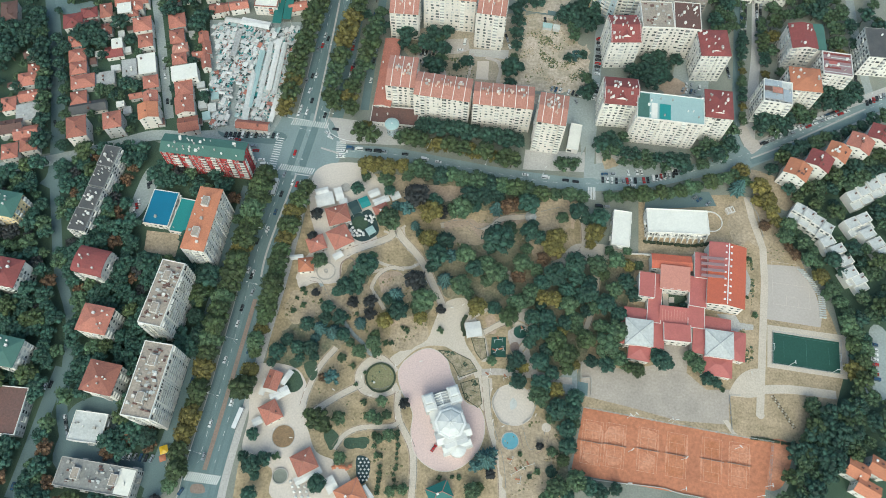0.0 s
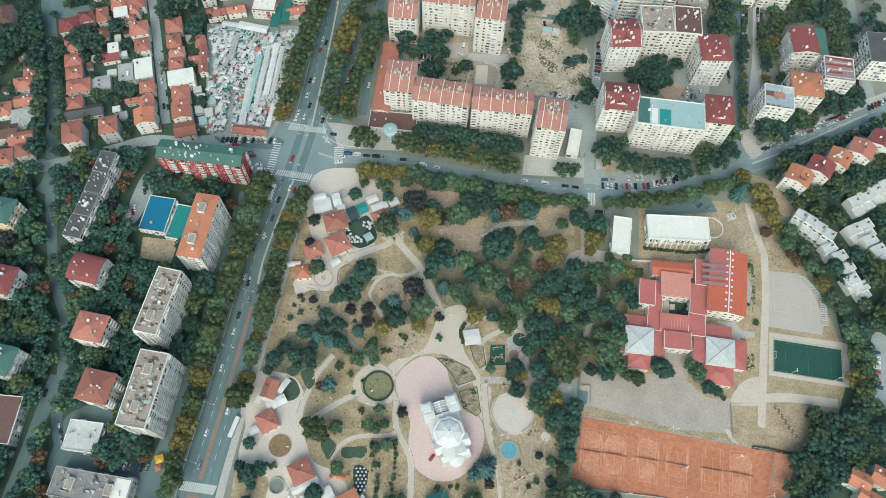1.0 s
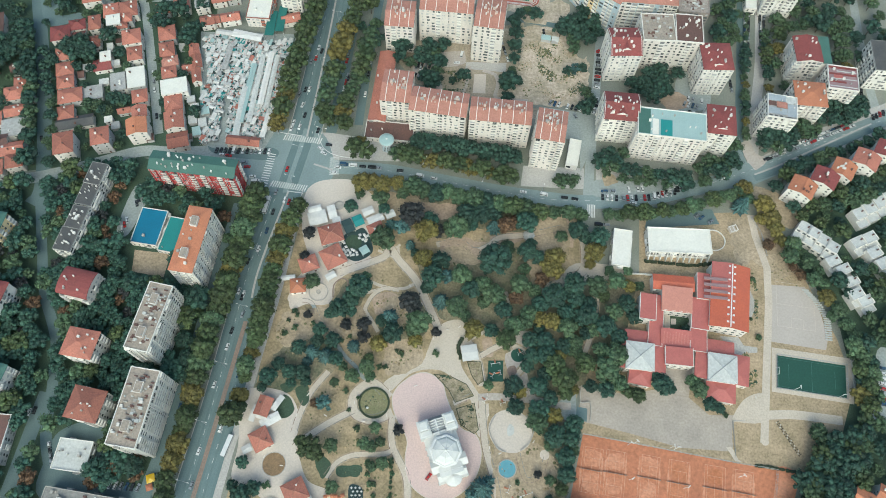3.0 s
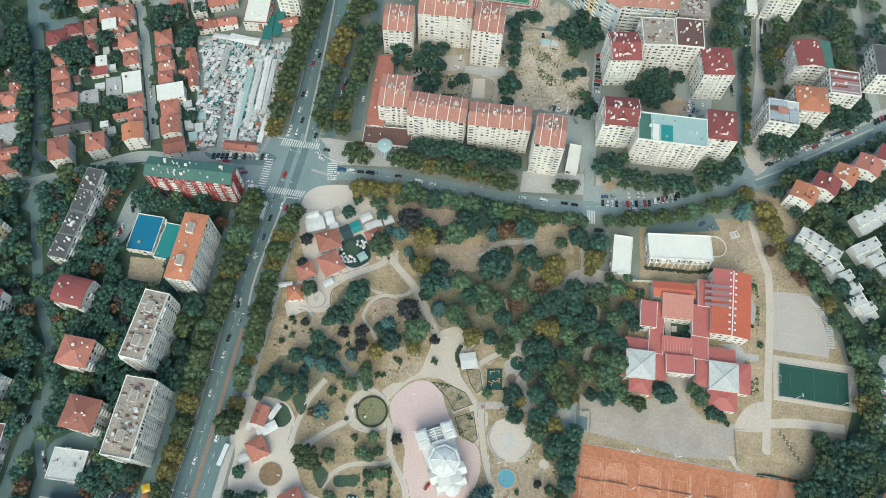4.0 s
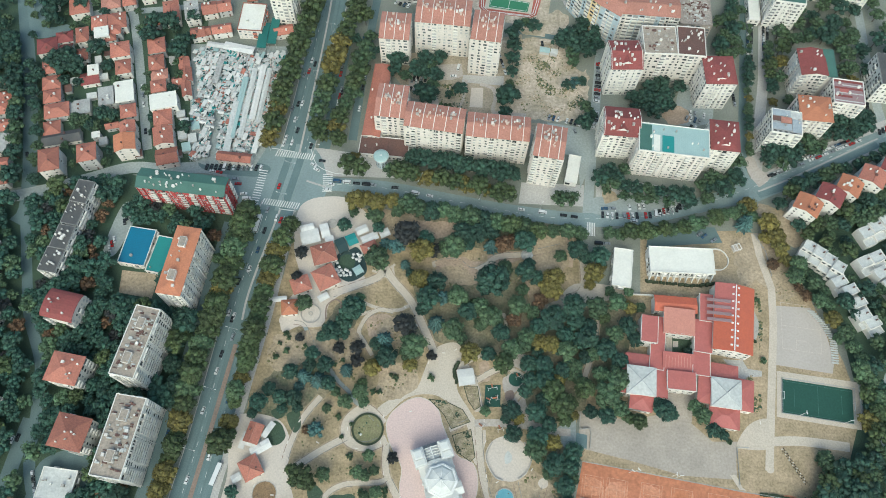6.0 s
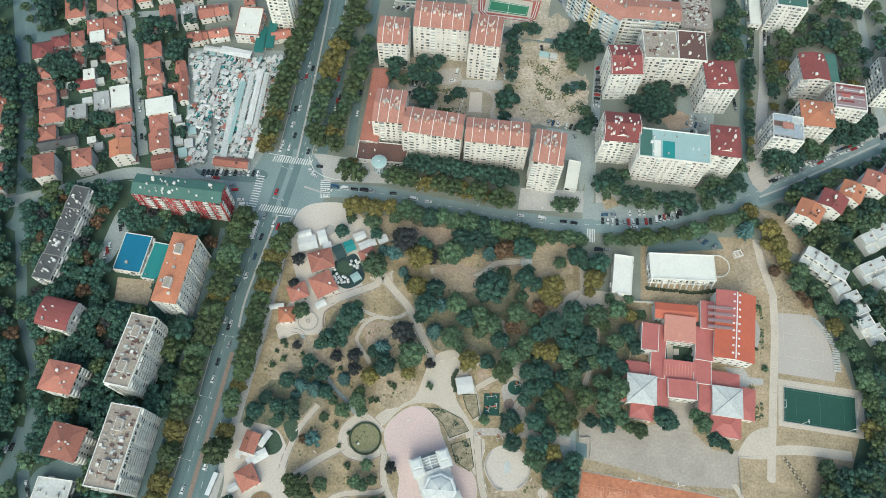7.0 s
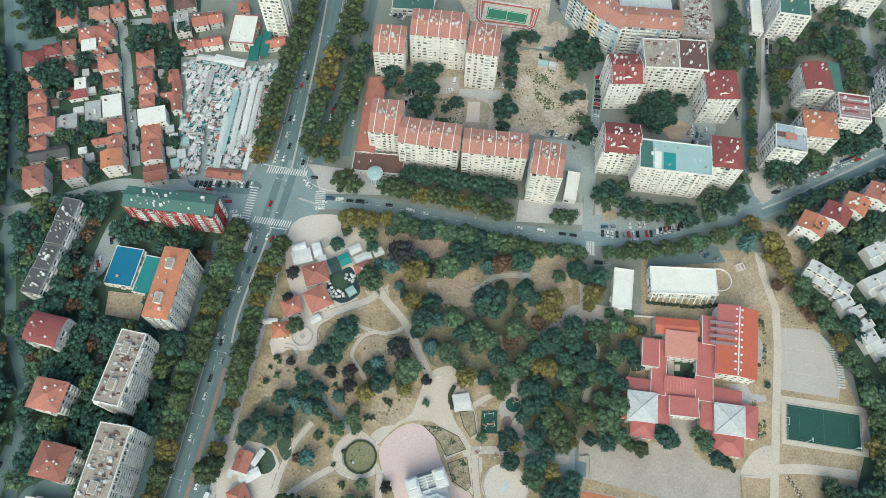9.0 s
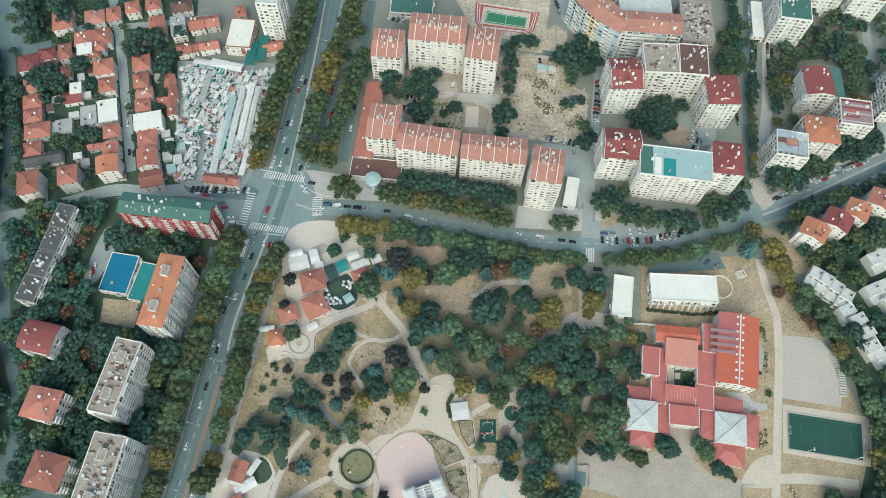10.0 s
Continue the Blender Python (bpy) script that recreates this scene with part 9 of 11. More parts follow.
# ---- park pavilions ----
house(-91.8, 92.5, -14, 7.2, 9.9, 4.5, 'render_white', 'tile_red', 'gable_y', 'small pavilion with a red hipped roof in the park', group='pavilions')
house(-90.9, 74.8, 32, 9.4, 10.3, 4.5, 'render_white', 'tile_red', 'hip', 'small pavilion with a red hipped roof in the park', group='pavilions')
house(-69.3, 49.1, 30, 11.1, 10.8, 5.0, 'render_white', 'tile_red', 'hip', 'small pavilion with a red hipped roof in the park', group='pavilions')
house(-42.9, 33.3, 32, 13.4, 12.1, 5.0, 'render_cream', 'tile_orange', 'hip', 'small pavilion with a red hipped roof in the park', group='pavilions')
house(-65.9, 197.3, 19, 13.0, 11.6, 5.0, 'render_cream', 'tile_red', 'hip', 'park restaurant with a red hipped roof', group='pavilions')
house(-63.1, 182.4, 31, 12.2, 12.6, 5.0, 'render_cream', 'tile_red', 'hip', 'park restaurant with a red hipped roof', group='pavilions')
house(-77.1, 177.4, 24, 10.0, 9.0, 4.5, 'render_cream', 'tile_red', 'hip', 'park restaurant with a red hipped roof', group='pavilions')
house(-81.9, 163.5, 8, 8.3, 8.1, 4.0, 'render_white', 'tile_orange', 'hip', 'kiosk with an orange hipped roof', group='pavilions')
house(-39.0, 201.6, 28, 8.6, 8.3, 4.5, 'render_cream', 'tile_red', 'hip', 'park restaurant with a red hipped roof', group='pavilions')
house(3.8, 36.4, 25, 11.8, 8.7, 5.0, 'render_cream', 'sheet_sea', 'hip', 'park pavilion with a teal roof', group='pavilions')
tent(-75.4, 208.4, 18, 11, 9, 3.2, 'white_canvas', 'white canvas awning on posts')
tent(-67.0, 212.8, 18, 5, 9, 3.2, 'white_canvas', 'white canvas awning on posts')
tent(-77.8, 214.3, 18, 8, 4, 3.2, 'white_canvas', 'white canvas awning on posts')
tent(-45.0, 214.4, 28, 7, 5, 3.2, 'white_canvas', 'white canvas awning on posts')
tent(-40.0, 209.4, 28, 10, 5, 3.2, 'white_canvas', 'white canvas awning on posts')
tent(-31.4, 213.0, 28, 6, 5, 3.2, 'white_canvas', 'white canvas awning on posts')
tent(-63.6, 207.0, 18, 5, 5, 3.2, 'white_canvas', 'white canvas awning on posts')
tent(-96.8, 88.8, -14, 3, 9, 3.2, 'white_canvas', 'white canvas awning on posts')
tent(-91.8, 87.1, -14, 10, 3, 3.2, 'white_canvas', 'white canvas awning on posts')
tent(-87.5, 85.4, 32, 11, 5, 3.2, 'white_canvas', 'white canvas awning on posts')
tent(-97.8, 69.7, 32, 5, 4, 3.2, 'white_canvas', 'white canvas awning on posts')
tent(-66.7, 42.4, 30, 15, 4, 3.2, 'white_canvas', 'white canvas awning on posts')
tent(-88.2, 168.4, 8, 8, 3, 3.2, 'white_canvas', 'white canvas awning on posts')
tent(-63.5, 170.8, 35, 6, 4, 3.2, 'white_canvas', 'white canvas awning on posts')
tent(19.7, 127.9, 10, 9, 9, 3.2, 'white_canvas', 'white canvas awning on posts')
tent(-34.4, 35.2, -50, 8, 3, 3.2, 'white_canvas', 'white canvas awning on posts')
tent(-54.2, 38.3, 32, 6, 8, 3.2, 'white_canvas', 'white canvas awning on posts')
tent(-50.5, 207.6, 28, 6, 7, 3.4, 'sheet_teal', 'teal canvas awning on posts')
tent(-56.2, 203.7, 28, 6, 9, 3.4, 'dark_canvas', 'dark green canvas awning on posts')
tent(-45.1, 188.3, 35, 5, 5, 3.3, 'sheet_pale_teal', 'pale teal glass canopy on posts')
tent(-43.6, 38.2, 32, 5, 4, 3.2, 'white_canvas', 'white canvas awning on posts')
tent(-84.6, 94.8, -30, 3, 9, 3.2, 'white_canvas', 'white canvas awning on posts')
gazebo(53.8, 203.0)
rotunda(-36.8, 262.1)
umbrella(-53.0, 185.0, 0.8, 'white_canvas', 'white cafe parasol on the terrace', 30)
umbrella(-57.8, 192.8, 0.8, 'white_canvas', 'white cafe parasol on the terrace', 30)
umbrella(-57.4, 188.2, 0.8, 'white_canvas', 'white cafe parasol on the terrace', 30)
umbrella(-45.2, 197.5, 0.8, 'white_canvas', 'white cafe parasol on the terrace', 30)
umbrella(-49.3, 185.6, 0.8, 'white_canvas', 'white cafe parasol on the terrace', 30)
umbrella(-52.6, 188.7, 0.8, 'white_canvas', 'white cafe parasol on the terrace', 30)
umbrella(-56.4, 190.2, 0.8, 'white_canvas', 'white cafe parasol on the terrace', 30)
umbrella(-56.6, 185.4, 0.8, 'white_canvas', 'white cafe parasol on the terrace', 30)
umbrella(-45.0, 194.6, 0.8, 'white_canvas', 'white cafe parasol on the terrace', 30)
umbrella(-48.9, 196.5, 0.8, 'white_canvas', 'white cafe parasol on the terrace', 30)
umbrella(-51.5, 185.3, 0.8, 'white_canvas', 'white cafe parasol on the terrace', 30)
umbrella(-55.0, 188.2, 0.8, 'white_canvas', 'white cafe parasol on the terrace', 30)
umbrella(-44.0, 198.3, 0.8, 'white_canvas', 'white cafe parasol on the terrace', 30)
umbrella(-46.7, 195.6, 0.8, 'white_canvas', 'white cafe parasol on the terrace', 30)
umbrella(-53.6, 186.7, 0.8, 'white_canvas', 'white cafe parasol on the terrace', 30)
umbrella(-57.9, 188.6, 0.8, 'white_canvas', 'white cafe parasol on the terrace', 30)
umbrella(-46.1, 198.9, 0.8, 'white_canvas', 'white cafe parasol on the terrace', 30)
umbrella(-49.7, 186.9, 0.8, 'white_canvas', 'white cafe parasol on the terrace', 30)
umbrella(-56.4, 186.9, 0.8, 'white_canvas', 'white cafe parasol on the terrace', 30)
umbrella(-44.7, 195.8, 0.8, 'white_canvas', 'white cafe parasol on the terrace', 30)
umbrella(-48.7, 198.6, 0.8, 'white_canvas', 'white cafe parasol on the terrace', 30)
umbrella(-51.4, 188.1, 0.8, 'white_canvas', 'white cafe parasol on the terrace', 30)
umbrella(-55.1, 184.9, 0.8, 'white_canvas', 'white cafe parasol on the terrace', 30)
umbrella(-75.8, 39.2, 0.75, 'white_canvas', 'white cafe parasol beside the pavilion', 30)
umbrella(-74.5, 36.7, 0.75, 'white_canvas', 'white cafe parasol beside the pavilion', 30)
umbrella(-73.3, 34.1, 0.75, 'white_canvas', 'white cafe parasol beside the pavilion', 30)
umbrella(-72.1, 31.6, 0.75, 'white_canvas', 'white cafe parasol beside the pavilion', 30)
umbrella(-72.5, 39.3, 0.75, 'white_canvas', 'white cafe parasol beside the pavilion', 30)
umbrella(-71.2, 36.8, 0.75, 'white_canvas', 'white cafe parasol beside the pavilion', 30)
umbrella(-70.0, 34.3, 0.75, 'white_canvas', 'white cafe parasol beside the pavilion', 30)
umbrella(-68.8, 31.8, 0.75, 'white_canvas', 'white cafe parasol beside the pavilion', 30)
umbrella(-69.2, 39.5, 0.75, 'white_canvas', 'white cafe parasol beside the pavilion', 30)
umbrella(-67.9, 36.9, 0.75, 'white_canvas', 'white cafe parasol beside the pavilion', 30)
umbrella(-66.7, 34.4, 0.75, 'white_canvas', 'white cafe parasol beside the pavilion', 30)
umbrella(-65.6, 31.9, 0.75, 'white_canvas', 'white cafe parasol beside the pavilion', 30)
umbrella(-40.4, 52.4, 0.5, 'white_canvas', 'small white parasol on a dark deck', 40)
umbrella(-38.3, 52.5, 0.5, 'white_canvas', 'small white parasol on a dark deck', 40)
umbrella(-36.2, 52.6, 0.5, 'white_canvas', 'small white parasol on a dark deck', 40)
umbrella(-39.4, 50.6, 0.5, 'white_canvas', 'small white parasol on a dark deck', 40)
umbrella(-37.2, 50.7, 0.5, 'white_canvas', 'small white parasol on a dark deck', 40)
umbrella(-35.1, 50.8, 0.5, 'white_canvas', 'small white parasol on a dark deck', 40)
umbrella(-40.1, 48.7, 0.5, 'white_canvas', 'small white parasol on a dark deck', 40)
umbrella(-38.0, 48.8, 0.5, 'white_canvas', 'small white parasol on a dark deck', 40)
umbrella(-35.9, 48.9, 0.5, 'white_canvas', 'small white parasol on a dark deck', 40)
umbrella(-39.0, 46.9, 0.5, 'white_canvas', 'small white parasol on a dark deck', 40)
umbrella(-36.9, 47.0, 0.5, 'white_canvas', 'small white parasol on a dark deck', 40)
umbrella(-34.8, 47.1, 0.5, 'white_canvas', 'small white parasol on a dark deck', 40)
umbrella(-39.8, 45.0, 0.5, 'white_canvas', 'small white parasol on a dark deck', 40)
umbrella(-37.7, 45.1, 0.5, 'white_canvas', 'small white parasol on a dark deck', 40)
umbrella(-35.6, 45.2, 0.5, 'white_canvas', 'small white parasol on a dark deck', 40)
umbrella(-38.7, 43.2, 0.5, 'white_canvas', 'small white parasol on a dark deck', 40)
umbrella(-36.6, 43.3, 0.5, 'white_canvas', 'small white parasol on a dark deck', 40)
umbrella(-34.5, 43.4, 0.5, 'white_canvas', 'small white parasol on a dark deck', 40)
umbrella(-39.5, 41.4, 0.5, 'white_canvas', 'small white parasol on a dark deck', 40)
umbrella(-37.4, 41.5, 0.5, 'white_canvas', 'small white parasol on a dark deck', 40)
umbrella(-35.3, 41.6, 0.5, 'white_canvas', 'small white parasol on a dark deck', 40)
umbrella(-53.7, 47.3, 1.0, 'tile_orange', 'orange cafe parasol on a terrace', 20)
umbrella(-52.0, 48.4, 1.0, 'tile_orange', 'orange cafe parasol on a terrace', 20)
umbrella(-50.1, 47.7, 1.0, 'tile_orange', 'orange cafe parasol on a terrace', 20)
umbrella(-48.2, 47.7, 1.0, 'tile_orange', 'orange cafe parasol on a terrace', 20)
umbrella(-46.4, 47.1, 1.0, 'tile_orange', 'orange cafe parasol on a terrace', 20)
umbrella(-44.7, 48.4, 1.0, 'tile_orange', 'orange cafe parasol on a terrace', 20)

umbrella(-146.1, 52.6, 2.2, 'car_yellow', 'yellow kiosk parasol beside the footway', 20)
umbrella(-145.9, 48.1, 1.7, 'tile_orange', 'orange kiosk parasol beside the footway', 20)

# ---- market ----
market([(-167.9, 341.6), (-159.8, 345.6), (-131.3, 341.2), (-106.9, 342.5), (-108.0, 313.1), (-110.9, 275.8), (-113.9, 257.0), (-139.9, 257.4), (-141.6, 292.4), (-159.0, 305.5)])
market([(-162.5, 302.9), (-147.6, 299.1), (-145.6, 258.4), (-156.6, 257.8)], 9)
house(-128.1, 259.5, -4, 20.7, 5.8, 5.0, 'render_cream', 'tile_red', 'gable', 'long market hall with a red tiled roof')
tent(-123.1, 354.3, -1.6, 6.0, 21.1, 6, 'sheet_sea', 'long market hall roof of sea-green sheet metal', 'market_roof')
tent(-116.6, 358.5, -1.9, 5.6, 21.7, 6, 'sheet_sea', 'long market hall roof of sea-green sheet metal', 'market_roof')
tent(-103.5, 320.8, -7.4, 5.1, 37.0, 4, 'white_canvas', 'long white market roof', 'market_roof')
tent(-145.4, 345.0, 173.4, 29.3, 4.0, 4, 'white_canvas', 'long white market roof', 'market_roof')
tent(-138.5, 344.3, -10.7, 20.7, 6.0, 4, 'white_canvas', 'long white market roof', 'market_roof')
tent(-116.7, 307.4, 87.3, 42.8, 3.2, 3.9, 'pale_roof', 'long white market roof over stalls', 'market_roof')
tent(-120.8, 309.6, 87.5, 42.9, 3.7, 4.1, 'white_canvas', 'long white market roof over stalls', 'market_roof')
tent(-108.4, 283.3, 85.0, 29.8, 4.2, 4.3, 'grey_roof', 'long white market roof over stalls', 'market_roof')
tent(-126.3, 301.2, 87.9, 54.1, 3.2, 3.9, 'pale_roof', 'long white market roof over stalls', 'market_roof')
tent(-131.5, 297.3, 86.7, 46.8, 3.7, 4.1, 'sheet_pale_teal', 'long white market roof over stalls', 'market_roof')
tent(-133.7, 282.1, 88.5, 38.7, 4.2, 4.3, 'pale_roof', 'long white market roof over stalls', 'market_roof')
tent(-116.2, 272.6, 83.5, 18.1, 3.2, 3.9, 'white_canvas', 'long white market roof over stalls', 'market_roof')
tent(-149.1, 325.8, 85.8, 22.1, 3.7, 4.1, 'grey_roof', 'long white market roof over stalls', 'market_roof')
area('market_ground', [(-172.4, 349.0), (-103.1, 350.4), (-109.2, 273.5), (-116.2, 255.4), (-147.8, 255.9), (-157.8, 259.7)], 0.03, 'old_asphalt', 'grey market ground', 'ground', smooth=False)

# ---- trees ----
tree(-55.6, 216.0, 'dark', 0.80)
tree(-50.9, 225.7, 'mid', 0.66)
tree(-49.7, 232.1, 'gold', 1.30)
tree(-44.1, 233.3, 'gold', 1.27)
tree(-36.8, 231.1, 'gold', 1.30)
tree(-37.6, 222.7, 'mid', 1.24)
tree(-35.1, 215.7, 'dark', 0.73)
tree(-78.9, 197.3, 'plum', 0.89)
tree(-80.0, 182.2, 'plum', 0.78)
tree(-73.4, 165.7, 'mid', 1.13)
tree(-34.4, 194.3, 'mid', 1.61)
tree(-31.7, 192.7, 'mid', 0.96)
tree(-30.5, 206.3, 'blue', 0.85)
tree(-23.6, 202.8, 'blue', 1.07)
tree(-17.6, 210.5, 'plum', 1.88)
tree(-7.0, 207.5, 'dark', 1.07)
tree(-2.5, 202.0, 'plum', 1.16)
tree(-8.4, 200.2, 'gold', 1.53)
tree(-17.8, 193.1, 'blue', 0.74)
tree(-8.6, 182.8, 'gold', 1.32)
tree(-14.3, 186.9, 'dark', 0.63)
tree(-28.3, 233.6, 'gold', 1.18)
tree(-24.4, 227.0, 'mid', 0.90)
tree(-18.1, 231.0, 'mid', 1.27)
tree(-10.8, 228.6, 'mid', 1.24)
tree(-3.6, 226.7, 'dark', 1.13)
tree(3.5, 227.8, 'mid', 1.32)
tree(10.7, 225.3, 'mid', 1.32)
tree(19.6, 223.3, 'mid', 1.44)
tree(27.8, 222.4, 'dark', 1.17)
tree(35.7, 221.3, 'mid', 1.32)
tree(43.3, 219.2, 'plane', 1.12)
tree(51.3, 218.8, 'mid', 1.24)
tree(59.5, 216.4, 'plane', 1.12)
tree(68.6, 218.0, 'mid', 0.90)
tree(77.7, 217.9, 'mid', 1.07)
tree(85.5, 216.7, 'mid', 1.07)
tree(9.6, 202.8, 'mid', 1.49)
tree(15.3, 212.6, 'dark', 1.17)
tree(23.7, 213.4, 'dark', 1.17)
tree(32.3, 214.9, 'dark', 1.00)
tree(32.4, 206.8, 'blue', 1.11)
tree(40.1, 207.1, 'rust', 1.27)
tree(45.1, 209.4, 'rust', 1.11)
tree(51.9, 209.3, 'dark', 1.17)
tree(3.7, 205.7, 'mid', 0.73)
tree(18.4, 206.7, 'dark', 0.78)
tree(73.3, 201.8, 'mid', 0.83)
tree(82.5, 204.8, 'dark', 1.21)
tree(88.6, 201.6, 'dark', 0.78)
tree(95.9, 202.1, 'dark', 1.07)
tree(92.0, 191.7, 'gold', 1.27)
tree(97.0, 197.0, 'gold', 0.83)
tree(90.0, 185.4, 'gold', 0.73)
tree(68.6, 187.1, 'gold', 1.40)
tree(68.3, 179.5, 'gold', 1.15)
tree(64.4, 181.9, 'gold', 1.00)
tree(61.0, 173.9, 'rust', 0.90)
tree(58.9, 187.5, 'dark', 0.85)
tree(51.9, 190.4, 'dark', 1.02)
tree(55.0, 196.2, 'dark', 0.72)
tree(33.5, 181.9, 'dark', 1.71)
tree(40.3, 192.8, 'mid', 0.96)
tree(28.6, 180.0, 'dark', 0.83)
tree(1.1, 181.4, 'dark', 1.13)
tree(-3.3, 170.7, 'dark', 1.17)
tree(4.9, 172.1, 'blue', 0.96)
tree(13.6, 173.0, 'mid', 1.36)
tree(19.9, 164.8, 'dark', 1.07)
tree(2.0, 158.0, 'blue', 1.13)
tree(-6.4, 165.3, 'dark', 0.72)
tree(11.1, 153.9, 'mid', 1.40)
tree(26.0, 168.2, 'mid', 1.17)
tree(32.7, 161.5, 'mid', 1.36)
tree(26.9, 157.8, 'mid', 0.96)
tree(47.9, 168.9, 'mid', 1.33)
tree(45.8, 161.8, 'rust', 1.04)
tree(50.7, 179.9, 'mid', 0.86)
tree(67.8, 162.8, 'dark', 1.32)
tree(79.2, 170.1, 'dark', 1.24)
tree(80.0, 162.1, 'dark', 1.00)
tree(91.9, 169.6, 'mid', 1.28)
tree(104.9, 173.6, 'mid', 1.13)
tree(112.1, 171.9, 'gold', 0.88)
tree(87.3, 158.9, 'dark', 0.97)
tree(59.7, 157.6, 'dark', 0.97)
tree(52.9, 151.4, 'mid', 1.17)
tree(96.5, 164.8, 'plane', 0.68)
tree(56.8, 166.3, 'mid', 0.78)
tree(-15.5, 154.2, 'plum', 1.61)
tree(-26.8, 146.6, 'blue', 1.13)
tree(-31.3, 144.1, 'dark', 0.67)
tree(-24.0, 136.0, 'dark', 1.21)
tree(-29.3, 134.3, 'dark', 0.69)
tree(-9.9, 142.8, 'mid', 1.49)
tree(-13.7, 138.6, 'mid', 0.90)
tree(-11.4, 133.1, 'gold', 0.86)
tree(15.8, 149.1, 'mid', 0.78)
tree(21.8, 140.8, 'gold', 1.28)
tree(19.5, 138.5, 'gold', 0.63)
tree(31.8, 141.0, 'dark', 0.83)
tree(39.5, 134.9, 'plane', 1.00)
tree(0.2, 138.9, 'plum', 0.66)
tree(0.7, 127.0, 'bush', 1.41)
tree(38.3, 153.0, 'dark', 0.97)
tree(44.3, 144.0, 'mid', 1.17)
tree(51.1, 146.8, 'mid', 0.99)
tree(59.2, 148.8, 'gold', 0.96)
tree(66.4, 147.6, 'gold', 1.04)
tree(75.4, 144.0, 'mid', 1.17)
tree(86.1, 151.9, 'dark', 1.17)
tree(96.4, 146.0, 'dark', 1.17)
tree(101.8, 154.5, 'mid', 1.17)
tree(89.6, 143.5, 'mid', 0.94)
tree(104.4, 139.9, 'dark', 0.97)
tree(73.3, 154.3, 'dark', 0.83)
tree(53.5, 136.2, 'dark', 0.94)
tree(62.0, 135.8, 'dark', 1.00)
tree(54.8, 126.7, 'dark', 0.94)
tree(62.5, 126.9, 'dark', 1.00)
tree(72.5, 133.0, 'dark', 0.94)
tree(79.4, 135.7, 'mid', 0.94)
tree(51.7, 120.9, 'dark', 0.73)
tree(66.6, 121.0, 'plane', 1.10)
tree(71.4, 113.8, 'plane', 1.15)
tree(73.0, 106.8, 'plane', 0.80)
tree(84.3, 123.5, 'plane', 0.96)
tree(95.6, 120.4, 'mid', 1.51)
tree(102.1, 129.1, 'mid', 1.36)
tree(93.5, 132.0, 'mid', 1.06)
tree(95.6, 109.9, 'dark', 0.97)
tree(87.0, 111.2, 'dark', 0.73)
tree(102.9, 113.5, 'mid', 1.11)
tree(80.7, 129.5, 'mid', 0.78)
tree(57.4, 109.3, 'dark', 1.04)
tree(61.9, 117.2, 'dark', 0.80)
tree(44.6, 110.1, 'dark', 1.00)
tree(41.5, 105.6, 'dark', 0.52)
tree(48.1, 106.3, 'gold', 0.83)
tree(30.5, 109.8, 'mid', 0.60)
tree(45.3, 97.6, 'dark', 0.90)
tree(58.0, 96.2, 'dark', 1.17)
tree(56.8, 89.4, 'mid', 1.17)
tree(66.6, 94.0, 'gold', 0.99)
tree(64.3, 103.6, 'dark', 0.78)
tree(27.9, 54.7, 'blue', 1.40)
tree(22.1, 50.8, 'blue', 0.78)
tree(31.8, 58.9, 'blue', 0.73)
tree(30.7, 47.1, 'plum', 0.69)
tree(20.9, 37.8, 'mid', 0.96)
tree(24.8, 40.4, 'plane', 0.52)
tree(66.7, 82.9, 'dark', 1.07)
tree(76.9, 89.7, 'dark', 1.04)
tree(75.0, 81.7, 'dark', 0.88)
tree(72.0, 72.2, 'dark', 1.00)
tree(72.2, 63.2, 'dark', 0.95)
tree(63.7, 78.5, 'mid', 0.72)
tree(69.4, 55.8, 'plane', 0.66)
tree(76.4, 76.6, 'mid', 0.72)
tree(57.4, 63.1, 'plum', 0.56)
tree(63.8, 60.4, 'mid', 0.57)
tree(63.2, 49.9, 'dark', 0.57)
tree(56.0, 49.9, 'bush', 1.55)
tree(65.5, 41.9, 'mid', 1.17)
tree(75.5, 45.2, 'mid', 1.17)
tree(83.4, 42.8, 'dark', 0.86)
tree(97.5, 42.3, 'dark', 0.67)
tree(60.6, 36.7, 'mid', 0.85)
tree(71.4, 38.3, 'dark', 0.73)
tree(89.4, 40.2, 'dark', 0.76)
tree(-17.6, 83.0, 'plum', 0.69)
tree(-74.0, 146.1, 'plum', 0.60)
tree(-80.9, 138.8, 'bush', 1.41)
tree(-80.5, 146.4, 'bush', 0.98)
tree(-85.1, 143.0, 'bush', 0.94)
tree(-56.1, 149.3, 'dark', 1.17)
tree(-50.0, 155.0, 'dark', 1.04)
tree(-61.6, 146.9, 'dark', 0.67)
tree(-45.2, 162.6, 'dark', 1.24)
tree(-42.3, 171.5, 'mid', 0.63)
tree(-49.2, 149.2, 'dark', 0.56)
tree(-65.7, 136.6, 'dark', 0.76)
tree(-51.4, 140.8, 'plum', 0.76)
tree(-41.1, 141.4, 'plum', 0.90)
tree(-40.8, 134.3, 'plum', 0.93)
tree(-46.3, 128.8, 'blue', 0.86)
tree(-53.3, 132.2, 'bush', 0.94)
tree(-48.9, 134.8, 'bush', 0.98)
tree(-32.2, 130.0, 'gold', 1.08)
tree(-76.3, 126.2, 'dark', 0.87)
tree(-69.3, 124.5, 'blue', 1.10)
tree(-60.9, 122.8, 'blue', 1.17)
tree(-57.8, 130.5, 'dark', 0.87)
tree(-66.4, 130.4, 'dark', 0.73)
